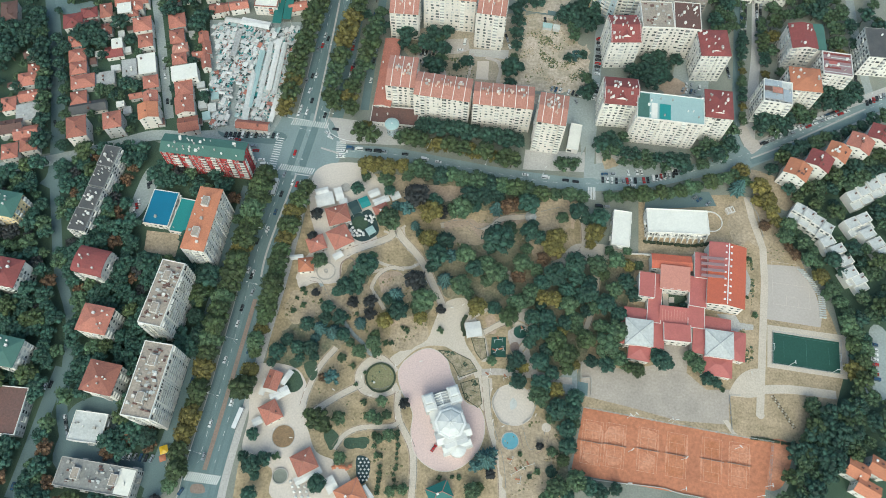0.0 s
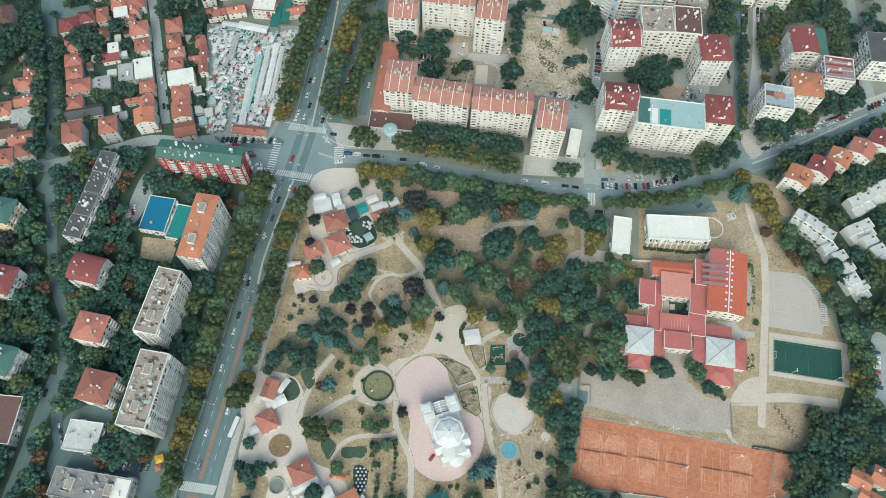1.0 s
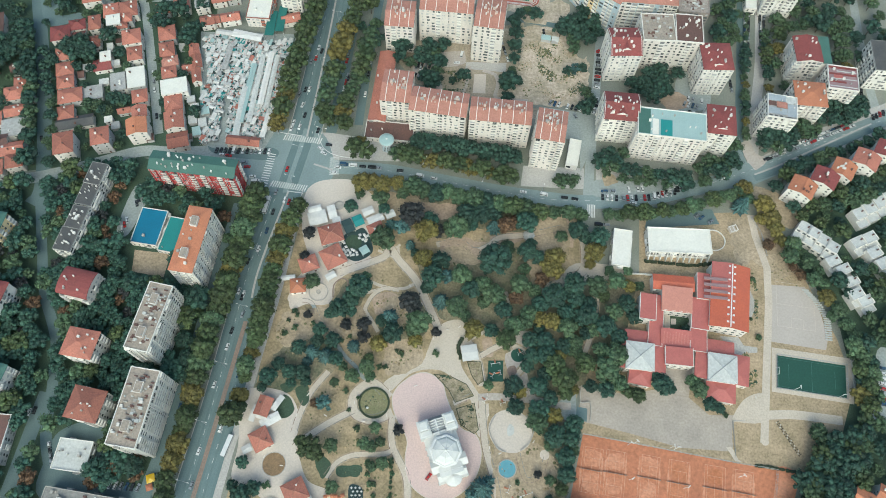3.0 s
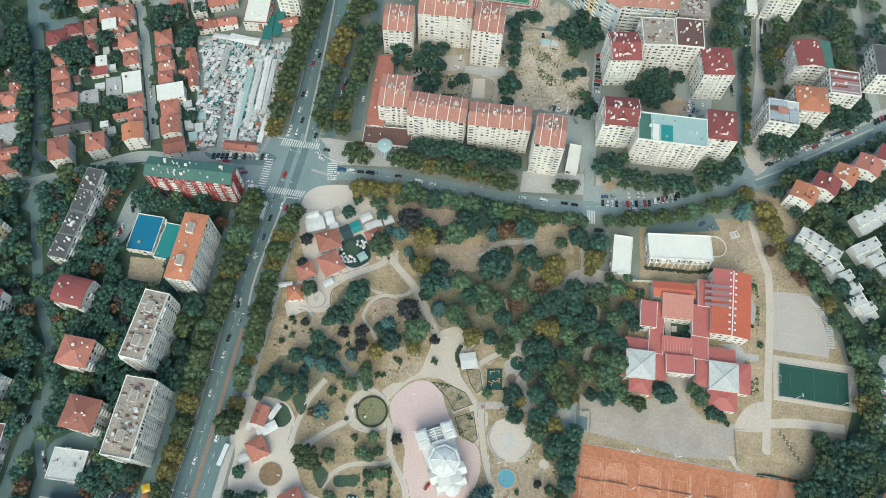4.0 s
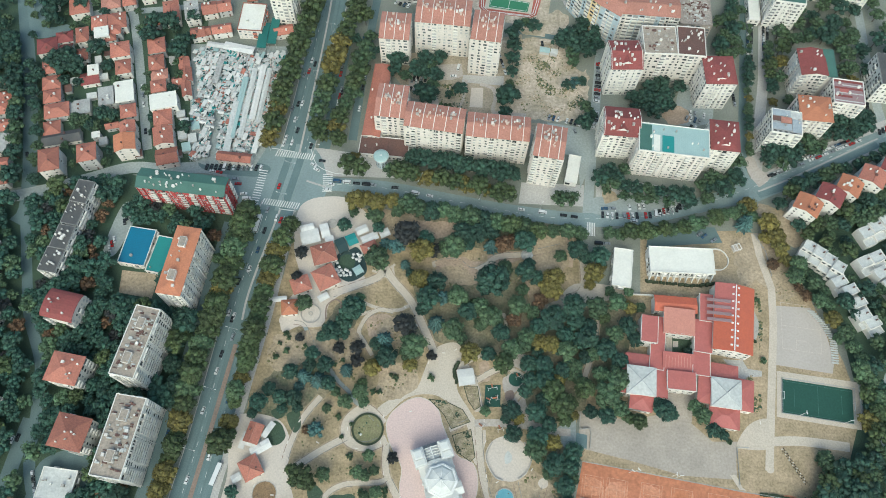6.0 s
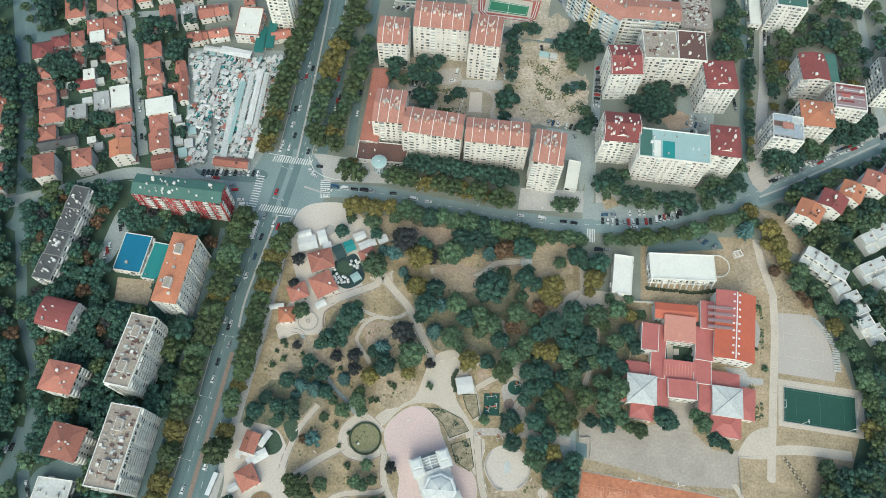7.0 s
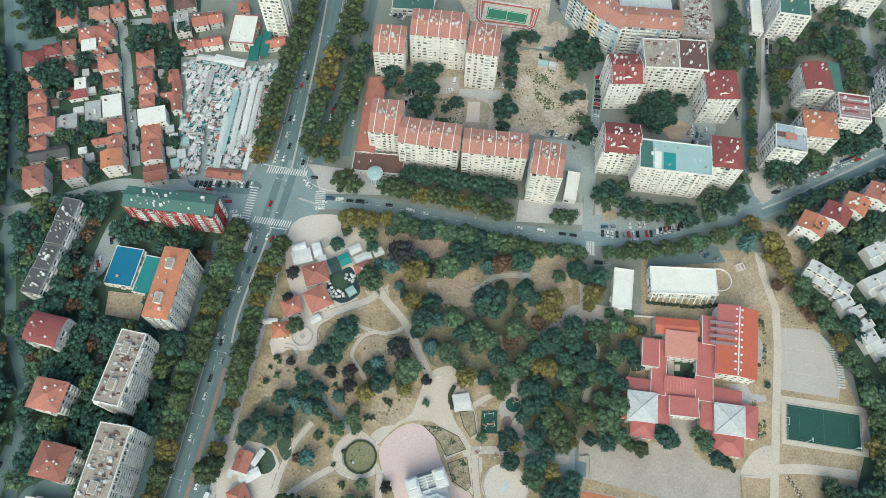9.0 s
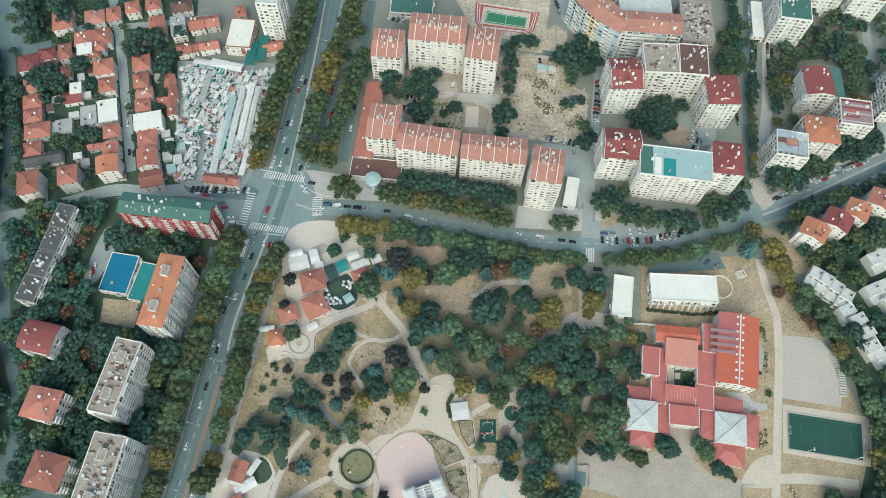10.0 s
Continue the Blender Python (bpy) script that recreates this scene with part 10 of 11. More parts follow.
tree(-55.0, 120.7, 'dark', 0.73)
tree(-71.8, 118.9, 'blue', 0.78)
tree(-86.9, 116.4, 'dark', 0.78)
tree(-91.5, 108.6, 'dark', 0.91)
tree(-80.5, 112.0, 'dark', 0.80)
tree(-72.7, 112.2, 'dark', 0.87)
tree(-78.7, 105.9, 'dark', 0.60)
tree(-94.4, 103.2, 'dark', 0.58)
tree(-70.5, 106.9, 'dark', 0.58)
tree(-45.0, 111.1, 'mid', 0.88)
tree(-50.8, 116.5, 'mid', 0.66)
tree(-37.7, 116.7, 'mid', 0.90)
tree(-35.5, 111.9, 'mid', 0.68)
tree(-54.8, 107.5, 'mid', 0.60)
tree(-48.3, 103.5, 'bush', 1.37)
tree(-58.8, 95.3, 'blue', 1.06)
tree(-64.3, 95.7, 'rust', 0.60)
tree(-30.9, 117.7, 'bush', 1.37)
tree(-27.7, 117.9, 'bush', 1.17)
tree(-19.0, 126.0, 'bush', 1.41)
tree(-21.8, 127.8, 'bush', 0.94)
tree(-36.9, 121.6, 'plane', 0.58)
tree(-26.4, 139.4, 'plane', 0.52)
tree(-63.8, 71.2, 'plane', 1.08)
tree(-69.1, 74.7, 'plane', 0.66)
tree(-59.7, 67.9, 'plane', 0.60)
tree(-52.9, 73.2, 'mid', 0.80)
tree(-30.2, 83.7, 'mid', 0.66)
tree(-35.7, 75.2, 'mid', 0.78)
tree(-31.8, 73.5, 'mid', 0.78)
tree(-27.1, 76.3, 'mid', 0.66)
tree(-25.1, 65.3, 'mid', 0.72)
tree(-30.5, 63.4, 'mid', 0.57)
tree(-20.7, 66.7, 'bush', 1.55)
tree(-50.8, 52.1, 'mid', 0.85)
tree(-98.8, 62.6, 'dark', 0.69)
tree(-96.8, 46.4, 'dark', 1.04)
tree(-91.0, 49.8, 'dark', 0.79)
tree(-85.5, 51.8, 'bush', 1.55)
tree(-102.4, 50.7, 'dark', 0.57)
tree(-95.0, 41.1, 'dark', 0.55)
tree(-61.2, 38.0, 'dark', 0.88)
tree(-96.1, 31.4, 'dark', 0.79)
tree(-29.0, 49.0, 'bush', 1.07)
tree(-29.0, 45.4, 'bush', 1.12)
tree(-29.0, 41.9, 'bush', 1.07)
tree(-29.4, 38.4, 'bush', 1.07)
tree(-29.4, 35.5, 'bush', 1.28)
tree(-22.4, 36.2, 'mid', 0.61)
tree(-15.9, 37.5, 'mid', 0.72)
tree(-31.2, 54.8, 'bush', 1.33)
tree(-32.9, 59.5, 'bush', 1.10)
tree(3.3, 44.5, 'bush', 1.10)
tree(10.3, 45.4, 'bush', 0.88)
tree(13.9, 45.2, 'bush', 1.07)
tree(-41.2, 100.0, 'bush', 0.91)
tree(-45.8, 93.3, 'bush', 0.91)
tree(112.3, 182.0, 'mid', 0.65)
tree(118.5, 172.4, 'mid', 0.73)
tree(101.3, 181.5, 'mid', 0.65)
tree(113.8, 153.0, 'dark', 0.97)
tree(109.6, 160.0, 'dark', 0.97)
tree(127.2, 113.2, 'dark', 1.08)
tree(124.5, 117.9, 'dark', 0.65)
tree(132.3, 112.1, 'dark', 0.58)
tree(144.3, 116.6, 'mid', 0.89)
tree(147.4, 111.8, 'mid', 1.06)
tree(152.5, 104.4, 'dark', 0.84)
tree(158.1, 102.5, 'dark', 0.56)
tree(112.7, 107.1, 'plane', 0.83)
tree(107.5, 108.9, 'plane', 0.62)
tree(144.3, 146.7, 'dark', 0.59)
tree(147.8, 153.2, 'bush', 1.61)
tree(143.1, 149.5, 'bush', 1.30)
tree(162.0, 99.4, 'bush', 1.23)
tree(-112.7, 219.7, 'plane', 1.28)
tree(-114.5, 211.2, 'plane', 1.36)
tree(-114.9, 203.0, 'plane', 1.43)
tree(-117.1, 195.5, 'mid', 1.64)
tree(-116.8, 186.0, 'plane', 1.32)
tree(-118.8, 176.7, 'plane', 1.28)
tree(-120.2, 170.4, 'gold', 1.46)
tree(-121.3, 161.8, 'plane', 1.27)
tree(-122.3, 153.8, 'plane', 1.27)
tree(-123.7, 145.6, 'plane', 1.28)
tree(-126.3, 138.2, 'mid', 1.46)
tree(-126.7, 130.0, 'plane', 1.24)
tree(-127.6, 121.8, 'plane', 1.24)
tree(-129.4, 114.2, 'mid', 1.46)
tree(-129.5, 105.4, 'plane', 1.14)
tree(-130.9, 96.8, 'gold', 1.38)
tree(-131.2, 84.2, 'plane', 1.14)
tree(-131.2, 90.6, 'plane', 0.80)
tree(-133.1, 70.7, 'gold', 1.33)
tree(-133.3, 77.3, 'plane', 0.78)
tree(-134.9, 61.3, 'gold', 1.25)
tree(-134.3, 65.8, 'plane', 0.65)
tree(-135.8, 50.9, 'plane', 1.01)
tree(-135.9, 56.1, 'plane', 0.65)
tree(-134.8, 41.7, 'plane', 1.03)
tree(-138.3, 34.4, 'mid', 0.96)
tree(-86.9, 213.6, 'plane', 0.98)
tree(-89.8, 203.6, 'plane', 1.13)
tree(-92.1, 195.2, 'gold', 1.50)
tree(-93.4, 185.9, 'plane', 1.16)
tree(-95.4, 179.3, 'gold', 1.38)
tree(-96.7, 170.8, 'plane', 1.07)
tree(-97.6, 162.9, 'plane', 1.09)
tree(-98.1, 155.2, 'plane', 1.00)
tree(-98.4, 147.3, 'plane', 1.14)
tree(-99.8, 139.9, 'plane', 1.10)
tree(-100.2, 133.1, 'plane', 1.07)
tree(-101.2, 127.9, 'plane', 0.83)
tree(-102.4, 121.0, 'gold', 1.08)
tree(-104.2, 114.0, 'mid', 1.10)
tree(-104.3, 108.1, 'plane', 0.73)
tree(-105.5, 96.9, 'gold', 1.21)
tree(-106.5, 85.9, 'plane', 0.86)
tree(-103.8, 91.6, 'plane', 0.59)
tree(188.2, 240.8, 'gold', 1.21)
tree(184.3, 237.3, 'gold', 0.94)
tree(185.4, 228.8, 'blue', 1.37)
tree(190.2, 233.3, 'mid', 0.91)
tree(198.6, 228.7, 'gold', 1.31)
tree(202.4, 221.1, 'gold', 1.21)
tree(204.2, 213.3, 'gold', 1.19)
tree(196.7, 220.3, 'gold', 0.84)
tree(206.9, 206.1, 'gold', 0.97)
tree(198.8, 203.2, 'rust', 0.79)
tree(213.0, 202.9, 'mid', 1.03)
tree(209.8, 194.8, 'mid', 1.12)
tree(237.9, 140.8, 'mid', 1.18)
tree(241.8, 134.8, 'mid', 1.14)
tree(238.5, 127.1, 'plane', 0.85)
tree(244.8, 124.8, 'mid', 1.14)
tree(241.9, 117.9, 'plane', 0.85)
tree(236.9, 112.9, 'gold', 1.16)
tree(247.1, 132.1, 'dark', 0.74)
tree(-93.7, 355.9, 'plane', 1.39)
tree(-96.9, 345.7, 'plane', 1.46)
tree(-97.8, 336.6, 'plane', 1.36)
tree(-99.5, 326.7, 'plane', 1.43)
tree(-99.9, 317.8, 'plane', 1.39)
tree(-103.0, 309.2, 'plane', 1.32)
tree(-103.7, 300.3, 'plane', 1.32)
tree(-104.7, 293.2, 'gold', 1.60)
tree(-105.3, 282.7, 'plane', 1.36)
tree(-107.2, 276.5, 'gold', 1.45)
tree(-108.2, 270.6, 'gold', 1.19)
tree(-92.5, 365.2, 'plane', 1.38)
tree(-91.2, 374.9, 'plane', 1.43)
tree(-90.0, 385.0, 'plane', 1.43)
tree(-89.3, 397.2, 'mid', 1.68)
tree(-63.6, 367.9, 'plane', 1.38)
tree(-66.9, 357.6, 'plane', 1.31)
tree(-70.3, 347.2, 'gold', 1.73)
tree(-72.3, 337.5, 'gold', 1.78)
tree(-74.2, 328.7, 'gold', 1.63)
tree(-74.5, 313.4, 'plane', 1.32)
tree(-76.6, 305.8, 'mid', 1.55)
tree(-78.3, 294.7, 'mid', 1.46)
tree(-78.2, 281.8, 'plane', 1.16)
tree(-75.7, 276.2, 'plane', 0.97)
tree(-62.2, 378.2, 'plane', 1.33)
tree(-60.4, 388.3, 'plane', 1.34)
tree(-59.2, 400.5, 'mid', 1.58)
tree(-53.3, 346.7, 'mid', 1.31)
tree(-54.3, 336.3, 'mid', 1.50)
tree(-55.4, 325.6, 'plane', 1.27)
tree(-57.2, 316.4, 'plane', 1.27)
tree(-58.7, 309.3, 'mid', 1.37)
tree(-62.3, 300.6, 'mid', 1.27)
tree(-64.7, 290.3, 'plane', 1.16)
tree(-66.8, 283.2, 'gold', 1.37)
tree(-64.7, 273.9, 'plane', 1.06)
tree(-50.8, 356.9, 'mid', 1.03)
tree(-56.4, 255.4, 'plane', 1.20)
tree(-49.3, 253.5, 'plane', 1.18)
tree(-53.4, 262.8, 'gold', 0.91)
tree_row([(-32.3, 254.6), (-11.9, 250.6), (10.1, 247.0), (43.0, 239.5)], 4.4, ('gold', 'plane', 'gold', 'plane', 'mid'), 1.15)
tree_row([(99.2, 219.0), (124.8, 219.5), (146.6, 224.2), (172.6, 232.9), (187.7, 238.6)], 6.5, ('mid', 'plane'), 0.95)
tree_row([(-19.2, 264.4), (13.5, 259.6), (48.5, 255.0)], 5, ('dark',), 1.15)
tree_row([(70.1, 239.2), (86.5, 240.9)], 7, ('plane', 'mid'), 1.05)
tree_row([(98.0, 255.0), (112.4, 250.7), (134.1, 247.6), (153.9, 244.4)], 7, ('dark', 'mid'), 1.0)
tree_row([(108.4, 244.1), (140.9, 241.6)], 9, ('mid',), 0.9)
grove([(204.5, 279.2), (212.8, 285.0), (225.3, 285.2), (225.2, 277.2), (211.3, 269.4), (204.1, 270.8)], 6, ('dark', 'dark', 'mid'), 1.15, 61)
grove([(227.4, 287.1), (245.0, 297.1), (246.1, 289.9), (231.4, 278.4), (225.3, 278.1)], 6, ('dark', 'mid'), 1.1, 62)
grove([(251.3, 303.0), (270.6, 312.0), (278.0, 306.3), (273.6, 299.1), (252.0, 289.3)], 6, ('dark',), 1.2, 63)
grove([(206.2, 248.9), (225.7, 258.9), (238.6, 263.0), (225.1, 255.0), (211.3, 243.7), (205.3, 242.2)], 6, ('mid', 'dark', 'plane'), 1.1, 64)
grove([(237.9, 265.6), (264.2, 277.5), (292.3, 290.1), (291.5, 286.0), (263.4, 273.0), (251.1, 267.1), (239.0, 261.3)], 6, ('dark', 'mid'), 1.05, 65)
tree_row([(203.6, 352.5), (199.6, 318.2), (195.0, 278.9)], 6, ('mid', 'dark', 'gold'), 0.72)
tree_row([(219.3, 368.6), (216.6, 343.3), (217.8, 323.9)], 6, ('mid', 'dark', 'plane'), 0.8)
tree_row([(212.7, 405.2), (209.1, 383.6), (204.4, 352.5)], 6, ('dark', 'mid'), 0.5)
tree_row([(-272.6, 325.6), (-261.2, 292.9), (-252.8, 266.1), (-249.9, 244.5)], 10, ('dark', 'mid'), 0.85)
tree_row([(-289.4, 344.6), (-282.2, 325.1), (-274.8, 301.5), (-266.9, 274.3), (-261.8, 248.1)], 9, ('dark', 'mid'), 1.1)
grove([(129.4, 334.3), (157.0, 335.9), (156.8, 311.9), (135.1, 306.0), (127.7, 310.3)], 7, ('dark',), 1.15, 20)
grove([(159.4, 260.2), (185.1, 274.6), (187.0, 259.4), (163.2, 243.3)], 7, ('dark', 'mid'), 1.05, 21)
grove([(220.0, 364.4), (235.6, 335.4), (231.4, 320.7), (215.1, 315.0)], 10, ('mid', 'dark', 'gold'), 1.0, 23)
grove([(225.8, 407.0), (305.7, 411.7), (303.3, 359.0), (273.5, 327.8), (265.1, 346.8), (257.4, 371.7), (232.9, 370.3)], 9.5, ('dark', 'mid', 'mid'), 1.2, 24)
tree(-107.1, 86.3, 'plane', 1.2)
tree(210.2, 91.8, 'mid', 0.9)
grove([(162.5, 331.3), (172.4, 351.6), (176.4, 351.8), (171.8, 327.0)], 8, ('dark',), 0.8, 27)
grove([(120.5, 317.0), (130.3, 319.9), (129.3, 305.7), (119.9, 307.5)], 7, ('dark',), 0.9, 30)
grove([(98.6, 263.5), (115.3, 264.3), (112.9, 254.7), (98.2, 253.9)], 7, ('dark', 'mid'), 0.9, 31)
grove([(-60.9, 379.4), (-45.6, 364.6), (-47.8, 339.2), (-54.8, 328.9), (-63.5, 338.3)], 8, ('dark', 'plane'), 1.0, 33)
grove([(162.5, 253.9), (186.9, 258.6), (183.1, 242.3), (162.8, 239.1)], 6.5, ('dark', 'mid'), 1.0, 41)
grove([(248.4, 231.2), (284.2, 250.9), (282.6, 243.2), (254.9, 227.4)], 7, ('dark', 'mid'), 1.0, 44)
tree(-253.7, 325.3, 'dark', 1.3)
tree(-247.3, 328.3, 'dark', 1.3)
tree(-248.0, 319.9, 'dark', 1.2)
tree(-240.5, 321.6, 'dark', 1.2)
tree(-273.3, 379.4, 'dark', 1.4)
tree(-268.9, 368.7, 'dark', 1.4)
tree(-255.7, 384.3, 'dark', 1.5)
tree(-250.6, 375.9, 'dark', 1.3)
tree(-197.1, 361.0, 'dark', 1.2)
tree(-185.9, 360.7, 'dark', 1.3)
tree(-198.3, 349.4, 'dark', 1.2)
tree(-176.0, 343.8, 'dark', 1.2)
tree(-177.5, 337.0, 'dark', 1.2)
tree(-230.1, 336.3, 'dark', 1.2)
tree(-172.3, 367.1, 'dark', 1.0)
tree(-267.8, 361.7, 'dark', 1.2)
grove([(-299.5, 365.5), (-283.6, 366.5), (-266.0, 298.0), (-250.9, 232.3), (-263.3, 231.7), (-275.4, 297.5)], 7, ('dark', 'mid', 'dark'), 1.15, 45)
grove([(-314.6, 334.0), (-287.5, 335.6), (-281.7, 313.8), (-304.9, 300.6)], 6.5, ('dark',), 1.2, 46)
grove([(-261.0, 332.1), (-239.7, 333.3), (-238.3, 318.6), (-256.1, 320.1)], 6.5, ('dark',), 1.0, 47)
grove([(-236.4, 285.7), (-206.5, 287.4), (-205.1, 280.6), (-233.8, 274.5)], 6.5, ('dark', 'mid'), 0.8, 48)
grove([(184.3, 388.4), (202.9, 389.5), (198.5, 353.1), (184.4, 352.3)], 7, ('dark', 'mid'), 1.0, 51)
grove([(195.7, 427.3), (216.1, 428.6), (210.0, 387.2), (194.3, 386.3)], 7, ('dark', 'mid'), 1.0, 52)
grove([(97.4, 237.9), (101.6, 248.6), (156.0, 244.2), (153.9, 240.8)], 7, ('mid', 'dark'), 0.9, 55)
tufts([(50.5, 365.0), (76.9, 365.1), (90.0, 340.7), (92.3, 306.1), (55.8, 300.9), (45.0, 324.2)], 1.7, 3, "sparse dry weeds and clods on sandy ground", ("weed", "sand", "sand"))
shed(66.9, 354.8, -8, 6.5, 3.6, 2.8, 'sheet_pale_teal', 'small site container with a sheet roof')
shed(73.2, 353.8, -8, 4.5, 3.6, 2.8, 'pale_roof', 'small site container with a sheet roof')
tufts([(-74.5, 105.3), (-43.8, 106.7), (-23.1, 88.1), (-22.0, 72.4), (-13.8, 39.8), (-25.6, 36.4), (-53.3, 71.0), (-67.8, 89.3)], 2.4, 4, "dry tufts of grass on the park lawn", ("weed", "dry_grass", "weed"))
tufts([(-95.3, 152.9), (-48.0, 155.1), (-29.0, 174.6), (0.4, 136.0), (-24.9, 114.2), (-58.1, 119.5), (-88.3, 124.9)], 2.4, 5, "dry tufts of grass on the park lawn", ("weed", "dry_grass", "weed"))
tufts([(31.2, 77.9), (69.0, 76.4), (68.2, 40.4), (40.9, 36.4)], 1.8, 6, "dry tufts and clods on sandy ground", ("weed", "sand", "dry_grass"))
tufts([(-5.7, 196.9), (76.0, 219.0), (78.7, 187.5), (26.3, 181.1), (1.8, 183.7)], 2.0, 7, "dry tufts and clods on sandy ground", ("weed", "sand", "dry_grass"))
tufts([(181.1, 224.3), (216.2, 194.3), (227.2, 175.8), (196.9, 181.9), (180.8, 192.5)], 2.2, 8, "dry tufts on a sandy slope", ("weed", "sand", "dry_grass"))
grove([(195.8, 65.9), (214.4, 85.1), (230.7, 96.8), (241.0, 92.5), (228.4, 67.4), (202.6, 42.3), (192.0, 41.8)], 6, ('dark', 'mid', 'dark'), 1.15, 71)

tree(-137.4, 150.9, 'dark', 1.32)
tree(-141.3, 138.5, 'dark', 0.96)
tree(-141.1, 127.5, 'dark', 0.93)
tree(-136.8, 116.8, 'dark', 0.96)
tree(-138.9, 107.9, 'dark', 0.76)
tree(-170.9, 57.8, 'dark', 0.96)
tree(-154.3, 57.9, 'dark', 0.96)
tree(-162.5, 55.6, 'dark', 0.60)
tree(-127.0, 190.9, 'mid', 0.79)
tree(-152.1, 157.4, 'dark', 0.68)
tree(-135.8, 143.7, 'mid', 0.68)

tree(220.9, 191.9, 'mid', 1.08)
tree(218.0, 197.6, 'mid', 0.91)
tree(214.6, 201.4, 'plane', 0.62)
tree(221.7, 180.5, 'mid', 1.13)
tree(227.7, 178.6, 'mid', 0.81)
tree(227.6, 169.9, 'gold', 1.15)
tree(233.6, 162.1, 'mid', 1.13)
tree(230.1, 159.1, 'mid', 0.73)
tree(237.3, 154.0, 'mid', 0.94)
tree(240.1, 147.1, 'mid', 0.94)
tree(215.7, 184.1, 'rust', 0.85)
tree(212.0, 189.6, 'rust', 0.68)
tree(236.1, 180.5, 'dark', 1.00)
tree(242.1, 173.5, 'dark', 0.64)
tree(226.6, 187.7, 'mid', 0.75)
tree(-31.9, 337.5, 'dark', 1.40)
tree(-25.5, 326.2, 'mid', 1.00)
tree(-33.7, 330.1, 'dark', 0.88)
tree(-13.1, 338.5, 'dark', 1.21)
tree(-3.8, 341.9, 'dark', 0.99)
tree(-6.1, 327.3, 'dark', 1.05)
tree(-10.2, 310.5, 'dark', 1.32)
tree(-14.9, 317.2, 'dark', 0.88)
tree(-8.6, 319.9, 'mid', 0.85)
tree(10.8, 317.4, 'dark', 0.95)
tree(3.1, 314.3, 'dark', 0.58)
tree(40.7, 312.4, 'dark', 1.32)
tree(43.1, 323.8, 'mid', 0.76)
tree(38.2, 311.4, 'mid', 0.83)
tree(39.6, 300.6, 'dark', 0.93)
tree(44.2, 364.4, 'dark', 1.01)
tree(45.8, 354.5, 'dark', 0.99)
tree(45.0, 343.3, 'dark', 1.05)
tree(44.5, 333.8, 'dark', 0.81)
tree(48.8, 371.6, 'dark', 0.93)
tree(59.2, 371.8, 'dark', 1.01)
tree(54.1, 375.6, 'mid', 0.87)
tree(80.6, 325.5, 'dark', 0.75)
tree(85.6, 326.9, 'blue', 0.96)
tree(90.1, 328.6, 'dark', 0.75)
tree(92.0, 307.7, 'mid', 1.02)
tree(90.6, 295.3, 'dark', 1.08)
tree(95.6, 302.6, 'dark', 0.74)
tree(81.0, 361.8, 'dark', 1.40)
tree(89.0, 355.3, 'dark', 1.32)
tree(76.7, 358.3, 'dark', 1.13)
tree(98.4, 363.9, 'dark', 1.16)
tree(84.9, 351.6, 'mid', 1.05)
tree(95.9, 351.9, 'dark', 0.99)
tree(89.8, 368.9, 'dark', 1.01)
tree(85.5, 344.0, 'mid', 0.94)
tree(102.1, 357.9, 'dark', 0.93)
tree(-1.6, 308.2, 'bush', 1.08)
tree(1.3, 307.5, 'bush', 1.08)
tree(4.2, 307.7, 'bush', 1.08)
tree(103.4, 374.4, 'dark', 1.09)
tree(93.1, 376.5, 'dark', 1.01)
tree(75.4, 153.2, 'dark', 0.85)
tree(81.5, 149.0, 'dark', 0.73)
tree(85.7, 141.5, 'dark', 0.79)
tree(79.3, 130.8, 'mid', 0.86)
tree(76.7, 138.3, 'dark', 0.68)
tree(70.9, 145.6, 'dark', 0.65)
tree(58.7, 143.5, 'dark', 0.68)
tree(87.9, 152.7, 'mid', 0.70)
tree(82.6, 121.9, 'plane', 0.73)
tree(76.6, 115.5, 'plane', 0.73)
tree(78.4, 109.2, 'gold', 0.67)
tree(61.5, 131.6, 'dark', 0.68)
tree(57.4, 151.4, 'mid', 0.64)
tree(70.4, 127.5, 'gold', 0.85)
tree(-18.5, 331.4, 'dark', 1.15)
tree(-13.4, 329.4, 'dark', 0.94)
tree(-9.3, 333.3, 'mid', 1.06)
tree(-5.3, 326.5, 'dark', 0.79)
tree(-7.2, 320.4, 'mid', 0.89)
tree(-9.5, 311.0, 'dark', 1.05)
tree(-14.7, 313.6, 'dark', 0.92)
tree(8.7, 318.1, 'dark', 0.72)
tree(3.8, 314.8, 'mid', 0.59)
tree(40.6, 311.6, 'dark', 1.05)
tree(46.1, 315.4, 'dark', 0.81)
tree(37.3, 318.0, 'mid', 0.74)
tree(208.9, 92.6, 'bush', 1.71)
tree(227.5, 375.3, 'mid', 1.26)
tree(226.6, 362.1, 'plane', 1.10)
tree(220.5, 351.3, 'gold', 0.95)
tree(221.9, 338.0, 'mid', 1.07)
tree(233.3, 348.6, 'dark', 0.82)
tree(235.6, 339.5, 'dark', 0.80)
tree(266.3, 346.3, 'mid', 1.15)
tree(273.9, 371.5, 'mid', 1.30)
tree(280.9, 362.3, 'dark', 1.12)
tree(266.3, 375.3, 'mid', 1.12)
tree(250.9, 376.9, 'dark', 1.04)
tree(281.5, 347.3, 'dark', 0.97)
tree(238.5, 370.6, 'mid', 1.12)
tree(270.8, 339.0, 'gold', 0.93)

